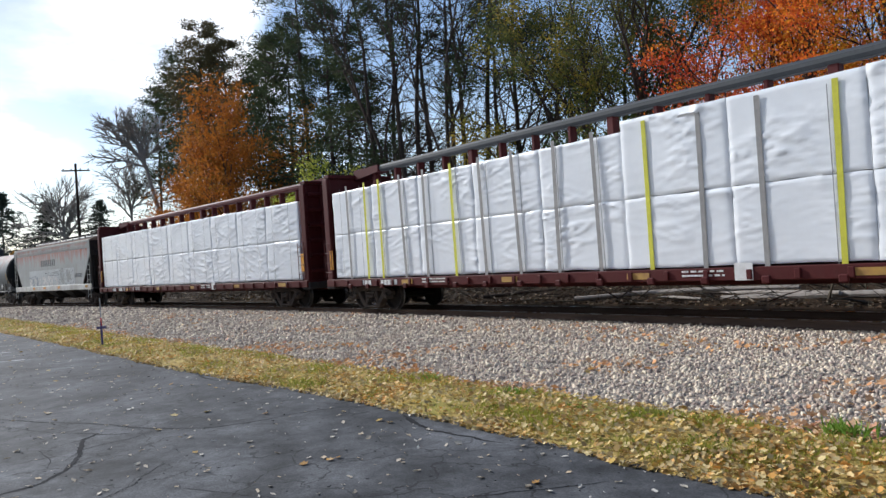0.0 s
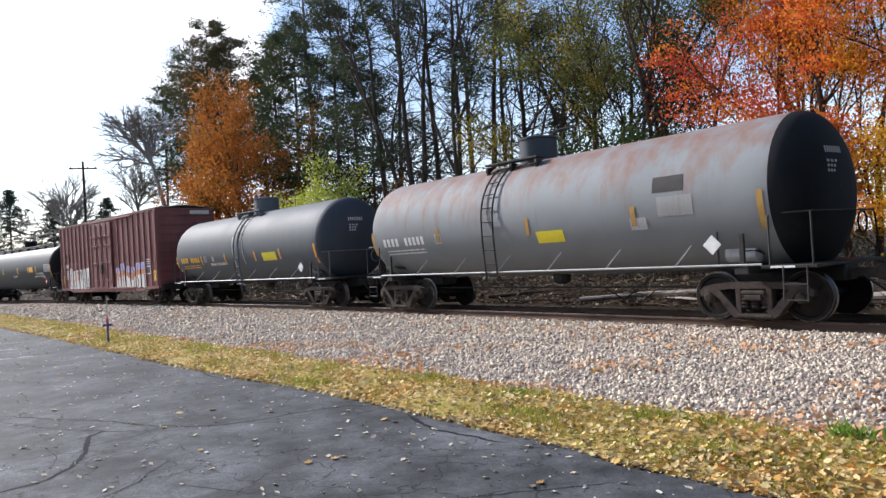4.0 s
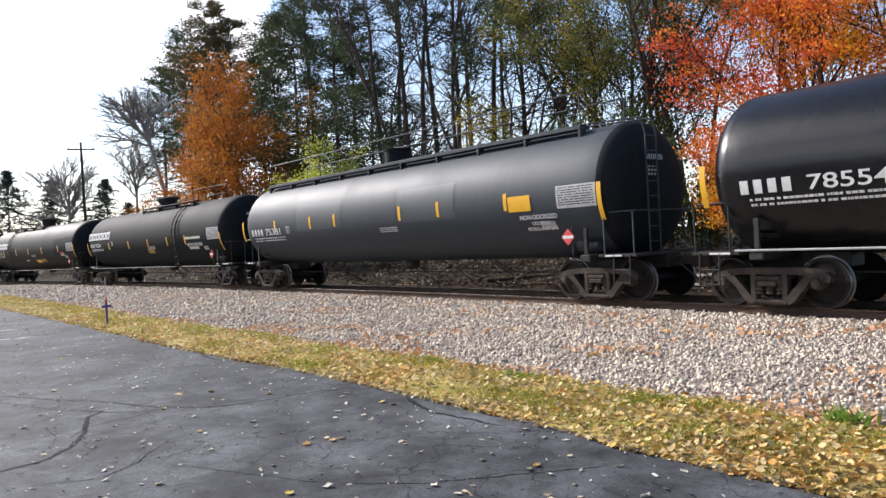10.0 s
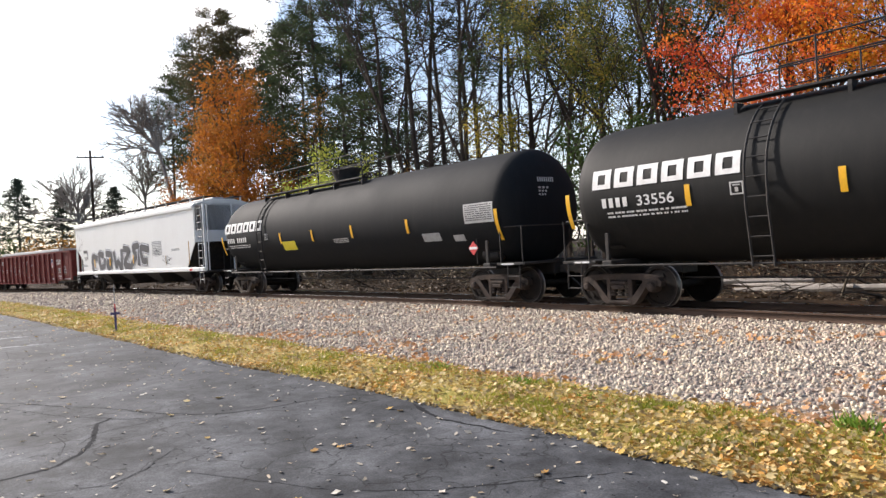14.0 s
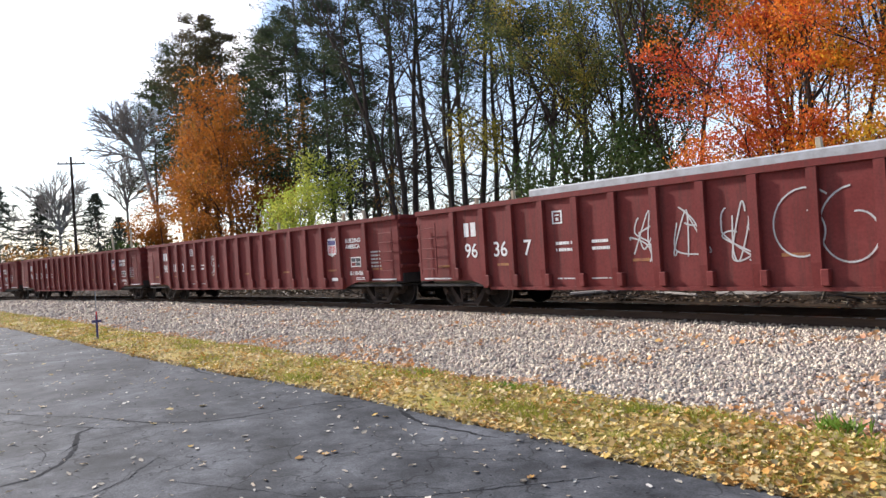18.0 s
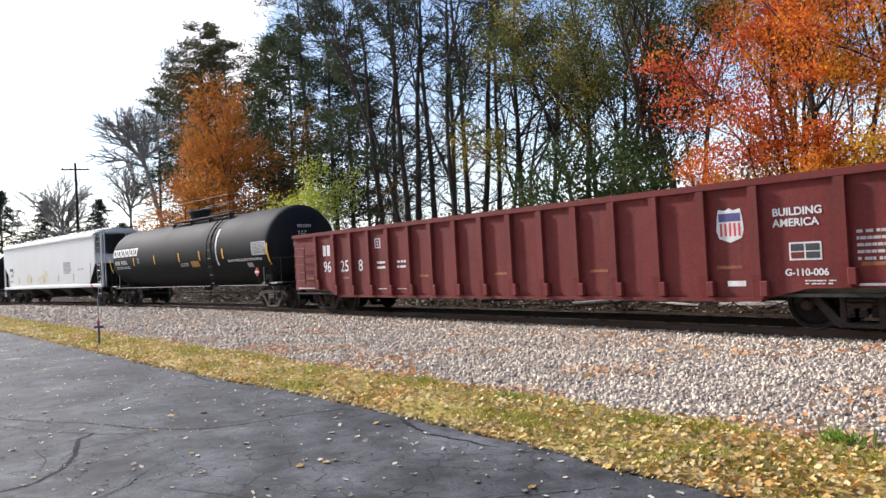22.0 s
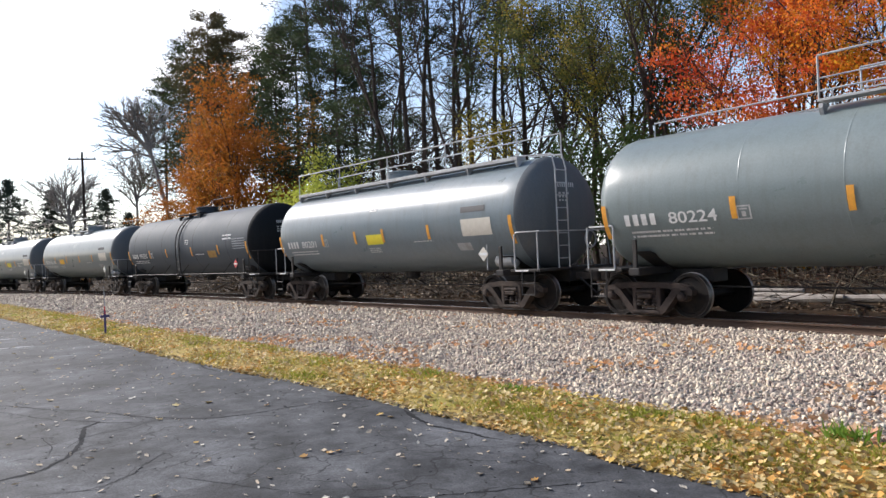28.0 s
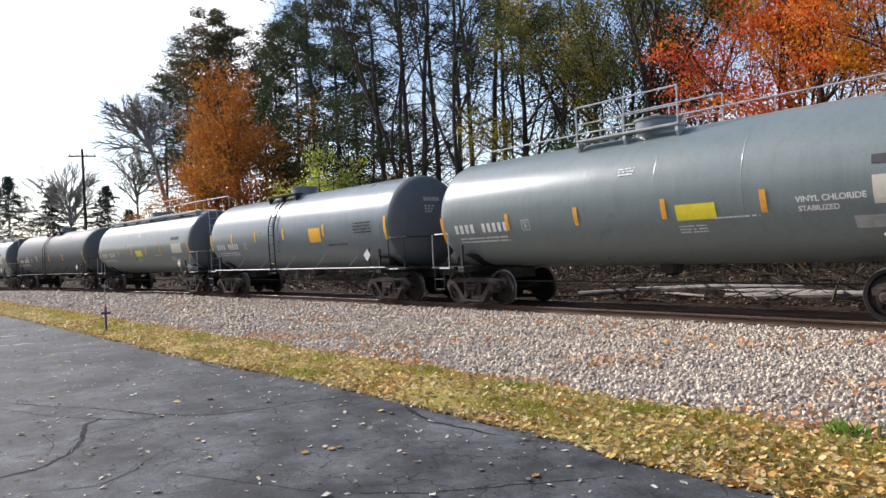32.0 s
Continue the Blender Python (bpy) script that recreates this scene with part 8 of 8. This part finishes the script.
    for x in (-6.9, -2.6, 1.2, 5.6, 9.3):
        flat_mark(car, "reflector", x, x + 0.55, 0.83, 0.96, y, mat_dull_yellow, "yellow reflector strip")
    part("data_panel", Geo().box(3.6, 3.95, y - 0.01, y, 0.78, 1.1), WHITE, car)
    running_gear(car, tc, H + 0.0)
    return car, tc

# ---- the train, from its head as first seen to its tail ----
def the_train():
    G, Y = STRAP_G, STRAP_Y
    couple(centerbeam("centre-beam flat car with grey top chord and strapped white lumber", P_BEAMTOP,
                      [(-9.75, G), (-8.72, Y), (-7.9, Y), (-6.7, G), (-5.65, G), (-4.4, Y), (-3.2, G), (-1.95, G), (-0.7, G), (0.5, G), (1.8, Y), (3.0, G), (4.2, G), (5.5, Y), (6.7, G), (8.0, G), (9.3, Y)], 3, 3)[0], -11.05, 18.3)
    couple(centerbeam("dark red centre-beam flat car loaded with white-wrapped lumber", P_BEAM, [], 17, 6)[0], -35.1, 18.3)
    c, tc = covered_hopper("rust-streaked grey covered hopper with graffiti along its side", 7.35, 12.3, P_HOPPER, P_SILL, 3.90, 5, True)
    couple(c, -54.75, 12.3)
    couple(short_tank("rust-stained grey tank car with a tall dome", 11.4, RUST_TANK, "mid", at=(-3.2, 0.3, 3.4), dome_paint=P_CHAR, dome_h=0.62, dome=-0.55, walk=(-1.7, 0.2), both=False, handrail_h=0.9, metal=STEEL, rail=True, rail_paint=GALV, stripe_paint=mat_dull_yellow, ladder=-1.03, R=1.5, zc=2.42,
                      placard_paint=WHITE, cyl_paint=GALV, head_paint=P_BLACK, extra=[("panel", 0.55, 1.88, 0.85, 0.3, LEMON), ("panel", 3.9, 2.75, 0.7, 0.32, STEEL), ("panel", 4.0, 2.3, 0.8, 0.4, P_SILVER), ("panel", 3.3, 2.0, 0.4, 0.26, GALV)]), -70.6, 11.4)
    couple(short_tank("slate-grey tank car with yellow marks and a tall dome", 11.4, P_SLATE, "mid", mark=YELLOW, at=(-3.59, -1.17, 1.58, 3.6), stripe_z=2.03, dome_paint=P_SLATE, dome_h=0.60, dome_r=0.52, dome=0.1, walk=(-0.95, 1.1), both=False, handrail_h=0.9, metal=P_SLATE, rail=True, rail_paint=GALV, stripe_paint=ORANGE, ladder=0.16, R=1.5, zc=2.42,
                      placard_paint=WHITE, head_paint=P_CHAR, extra=[("panel", 2.2, 1.97, 1.1, 0.34, LEMON), ("print", -2.75, 1.75, 1.7, 0.26, CREAM, 1), ("panel", -2.5, 2.05, 0.2, 0.22, GALV), ("panel", -0.35, 2.3, 0.08, 1.2, GALV), ("panel", 0.55, 2.3, 0.08, 1.2, GALV)]), -86.95, 11.4)
    couple(boxcar("faded maroon boxcar with graffiti along the bottom")[0], -103.4, 12.3)
    couple(lpg("charcoal propane tank car with a full-length walkway", 15.5, P_CHAR, "long", None, False, at=(-7.2, -4.85, -2.0, 1.4, 3.67, 5.3), number="62223", dome=-0.2, metal=P_CHAR, dome_paint=P_BLACK, head_paint=P_BLACK,
               extra=[("words", 5.55, 2.05, 1.0, 0.13, WHITE, "NON-ODORIZED"), ("words", 4.95, 1.86, 1.0, 0.12, WHITE, "LIQUEFIED PETROLEUM GAS"), ("panel", 4.05, 2.36, 0.8, 0.36, YELLOW)]), -121.86, 15.5)
    couple(lpg("glossy black propane tank car with a central platform", 16.7, P_GLOSS, "short", 4.65, False, at=(-6.13, -3.33, -0.55, 2.22, 5.25), stripe_z=2.42, number="785543", dome=-0.3, walk=(-1.3, 5.4), rail_paint=GALV, struts=5, cyl_paint=GALV,
               extra=[("words", 6.33, 2.16, 1.0, 0.12, WHITE, "NOT ODORIZED"), ("words", 6.37, 1.97, 1.0, 0.10, WHITE, "LIQUEFIED PETROLEUM GAS"), ("print", 5.6, 1.84, 0.8, 0.15, WHITE, 2)]), -142.25, 16.7)
    couple(lpg("charcoal propane tank car with patched plating and a long walkway", 16.5, P_CHAR, "long", None, False, at=(-6.62, -3.97, -2.35, 1.31, 3.09, 5.73), stripe_z=2.41, number="75381", metal=P_CHAR, dome_paint=P_BLACK, head_paint=P_BLACK, dome=-0.5,
               extra=[("words", 6.35, 2.0, 1.0, 0.11, WHITE, "NON-ODORIZED"), ("words", 6.7, 1.85, 1.0, 0.09, WHITE, "LIQUEFIED"), ("words", 6.5, 1.72, 1.0, 0.09, WHITE, "PETROLEUM GAS"), ("panel", 6.0, 2.34, 0.75, 0.38, YELLOW), ("panel", -4.75, 2.62, 3.0, 0.95, P_PATCH), ("panel", -1.6, 2.62, 2.9, 1.0, P_CHAR), ("panel", 1.35, 2.62, 2.6, 1.0, P_PATCH)]), -162.94, 16.5)
    couple(lpg("satin black propane tank car with a white maker's mark", 16.0, P_BLACK, "short", 3.9, True, at=(-5.49, -2.45, 0.26, 2.71, 4.8), stripe_z=2.2, number="92236", dome=-0.4, walk=(-1.7, 4.7),
               extra=[("panel", 0.15, 1.80, 0.8, 0.28, mat_dull_yellow), ("panel", 5.0, 2.28, 1.6, 0.11, CREAM), ("words", 5.16, 1.98, 1.0, 0.15, WHITE, "NON-ODORIZED"), ("panel", 5.2, 1.82, 1.0, 0.13, CREAM)]), -183.1, 16.0)
    couple(lpg("dusty black propane tank car with patched paint", 16.1, P_DUST, "short", -4.4, True, at=(-6.03, -3.12, -0.35, 2.49, 5.67), stripe_z=2.3, number="33556", shift=0.45, dome=-0.2, walk=(-5.2, 1.2),
               extra=[("panel", 0.87, 1.58, 0.95, 0.26, YELLOW), ("panel", 1.97, 1.62, 0.88, 0.26, mat_dull_yellow), ("panel", 6.15, 2.04, 0.67, 0.13, RED), ("panel", 6.15, 1.92, 0.67, 0.12, CREAM), ("panel", 5.03, 2.45, 1.9, 1.1, P_BLACK), ("panel", 6.95, 2.6, 1.5, 0.95, P_BLACK), ("print", -1.2, 1.62, 0.6, 0.22, WHITE, 1)]), -203.45, 16.1)
    couple(lpg("satin black propane tank car with a ladder beside the maker's mark", 15.7, P_BLACK, "short", -5.05, True, at=(-3.62, -1.21, 1.38, 4.42), stripe_z=2.22, dome=-0.95, walk=(-5.9, 1.4),
               extra=[("panel", -3.37, 1.92, 1.0, 0.36, LEMON), ("panel", 5.2, 1.85, 0.8, 0.26, GALV)]), -223.4, 15.7)
    c, tc = covered_hopper("off-white covered hopper with black graffiti", 9.4, 16.1, P_WHITE, P_WHITE, 4.15, 23)
    bubble_graffiti(c, -6.5, 1.10, 9.4, 1.25, -1.532, [SPRAY_BLACK], SPRAY_PALE, 7, 77, 0.35, SPRAY_DARK)
    for k, x in enumerate((-5.8, -3.1, 0.6)):
        flat_mark(c, "reflective_stripe", x - 0.06, x + 0.06, 1.5 + 0.05 * k, 1.97 + 0.05 * k, -1.556, YELLOW, "upright yellow reflective stripe")
    graffiti(c, 3.3, 1.8, 1.0, 0.6, -1.535, [SPRAY_BLACK], 80, True)
    graffiti(c, 4.6, 1.4, 1.3, 0.6, -1.535, [SPRAY_BLACK], 83, True)
    graffiti(c, -9.2, 2.4, 1.2, 1.3, -1.535, [SPRAY_BLACK], 79, True)
    couple(c, -243.8, 16.1)
    for u, sd, num, sc, tm, cov, lab in ((-264.6, 1, ("96", "36", "7"), 6, 5, True, "oxide-red gondola car with white scrawls and a load of steel sheet"), (-285.95, 2, ("96", "18", "2"), 1, 3, False, "oxide-red gondola car with chalked marks and timber stakes"),
                                    (-307.4, 3, ("96", "26", "3"), 0, 5, False, "oxide-red gondola car with upright timber stakes"), (-328.9, 4, ("96", "25", "8"), 0, 0, False, "oxide-red gondola car with a dented rim")):
        couple(gondola(lab, sd, num, sc, tm, cov)[0], u, 17.2)
    couple(lpg("satin black propane tank car with a white hoop mark", 16.0, P_BLACK, "short", 3.68, True, at=(-5.56, -2.79, 0.16, 2.38, 4.64), stripe_z=2.32, number="39556", shift=0.25, dome=-0.6, walk=(-1.8, 4.3), cyl_paint=STEEL,
               extra=[("panel", 4.15, 2.62, 0.13, 1.6, WHITE), ("panel", 1.53, 1.97, 0.85, 0.28, mat_dull_yellow), ("words", 5.2, 2.0, 1.0, 0.1, WHITE, "NON-ODORIZED LIQUEFIED PETROLEUM GAS")]), -349.66, 16.0)
    c, tc = covered_hopper("clean off-white covered hopper with yellow scrawls", 9.4, 16.2, P_WHITE, P_WHITE, 4.15, 29)
    graffiti(c, -4.8, 1.35, 1.6, 0.7, -1.53, [SPRAY_OCHRE], 81)
    graffiti(c, -1.9, 1.35, 2.6, 0.9, -1.53, [SPRAY_OCHRE], 82)
    couple(c, -369.67, 16.2)
    couple(lpg("glossy black tank car with a short platform", 12.4, P_GLOSS, "short", -0.94, False, at=(-5.18, -1.79, 0.83, 3.52), stripe_z=2.12, R=1.5, zc=2.45, dome=-0.65, walk=(-2.4, 0.1), rail_paint=GALV, struts=6, extra=[("panel", -1.5, 2.0, 0.7, 0.24, YELLOW)]), -388.2, 12.4)

    def chem(u, lab, tc=11.0, pnt=P_GREEN, plate=-0.6, kind="long", pl=LEMON, at=(-3.2, -1.13, 0.9, 2.7), d=-0.4, lab_x=4.1, **kw):
        couple(short_tank(lab, tc, pnt, kind, [("panel", lab_x, 2.68, 0.95, 0.15, BLACKMARK), ("panel", lab_x, 2.2, 1.15, 0.46, CREAM, "pale square label panel"), ("panel", lab_x - 0.35, 1.70, 0.55, 0.24, GALV), ("print", 1.9, 1.9, 0.9, 0.07, WHITE, 1),
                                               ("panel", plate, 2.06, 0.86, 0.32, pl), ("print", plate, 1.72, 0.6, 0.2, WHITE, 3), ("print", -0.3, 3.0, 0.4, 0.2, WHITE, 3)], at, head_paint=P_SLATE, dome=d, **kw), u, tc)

    chem(-404.28, "grey-green chemical tank car with a short platform", kind="mid", number="80224")
    chem(-419.45, "blue-grey chemical tank car with a full-length walkway", pnt=P_STEELBLUE, plate=-0.5, number="80201", at=(-3.18, -1.13, 0.42, 2.66))
    couple(short_tank("dark charcoal tank car with a curved side ladder", 12.3, P_LEAD, "mid", [("panel", 2.88, 1.95, 0.8, 0.32, mat_dull_yellow), ("print", 4.5, 2.6, 0.8, 0.28, WHITE, 2), ("print", 5.4, 2.3, 1.1, 0.5, SPRAY_GREY, 5), ("print", 0.6, 2.55, 0.35, 0.25, WHITE, 3), ("print", 1.6, 1.95, 0.9, 0.1, WHITE, 1)],
                      at=(-3.91, -1.76, 1.2, 3.97), stripe_z=2.12, number="95335", metal=STEEL, ladder=-0.14, dome=-0.1, walk=(-1.4, 1.0), both=False, rail=True, struts=5, dome_paint=P_CHAR, dark_seams=True, placard_paint=RED, R=1.5, zc=2.46, seams=(-5.99, -4.25, -2.23, 1.45, 4.8), head_paint=P_BLACK), -435.2, 12.3)
    chem(-451.0, "pale grey-green chemical tank car with a short platform", 11.1, P_GREEN, -2.95, "mid", YELLOW, (-3.76, -1.56, 0.75, 2.98), -0.2, number="80108")
    chem(-466.4, "pale grey-green chemical tank car with a lettered side", 11.2, P_GREEN, 1.1, "mid", LEMON, (-3.73, -1.48, 0.83, 2.91), -0.2, 4.72)
    tank_words(TRAIN[-1][0], 1.47, 2.46, "VINYL CHLORIDE", 3.49, 2.14, 0.105, WHITE)
    tank_words(TRAIN[-1][0], 1.47, 2.46, "STABILIZED", 3.52, 1.98, 0.095, WHITE)
    couple(short_tank("blue-grey tank car with a side ladder and a yellow panel", 11.8, P_STEELBLUE, "mid", [("panel", 1.78, 2.25, 0.77, 0.5, YELLOW), ("print", 4.6, 2.35, 1.0, 0.4, STEEL, 4), ("print", 2.9, 1.85, 1.2, 0.12, BLACKMARK, 1)], at=(-4.53, -2.39, -0.08, 2.76), stripe_z=2.39, ladder=-0.89, dome=-0.85, walk=(-2.2, 0.0), both=False, metal=STEEL, rail=True, rail_paint=GALV,
                      struts=5, stripe_paint=YELLOW, head_paint=P_SLATE, placard_paint=WHITE), -481.9, 11.8)
    chem(-497.2, "grey-green chemical tank car with a full-length walkway", 11.1)
    couple(short_tank("dark blue-grey tank car with a side ladder", 12.0, P_SLATE, "mid", ladder=-0.6, at=(-4.5, -2.4, 0.2, 2.8), metal=STEEL, rail=True, both=False, stripe_paint=YELLOW), -512.9, 12.0)
    chem(-528.6, "grey-green chemical tank car with a full-length walkway", 11.1)
    chem(-544.2, "blue-grey chemical tank car with a full-length walkway", 11.1, P_STEELBLUE)


the_train()


def motions():
    """The train rolls by from west to east; every wheelset turns with it."""
    for car, u, tc in TRAIN:
        rows = []
        for k in range(33):
            s = u + travelled(k)
            (x0, y0, _), (x1, y1, _) = along(s - tc / 2), along(s + tc / 2)
            rows.append((k, Matrix.Translation(((x0 + x1) / 2, (y0 + y1) / 2, 0.004)) @ Matrix.Rotation(math.atan2(y1 - y0, x1 - x0), 4, "Z")))
        walk(car, rows)
    for side, sets in WHEELSETS.items():
        first = sets[0]
        walk(first, [(k / FPS, Matrix.Translation((side * AXLE, 0, WR)) @ Matrix.Rotation(travelled(k / FPS) / WR, 4, "Y")) for k in range(32 * FPS + 1)])
        for w in sets[1:]:
            w.rotation_mode = "QUATERNION"
            keys = w.animation_data_create()
            keys.action = first.animation_data.action
            keys.action_slot = first.animation_data.action_slot


motions()
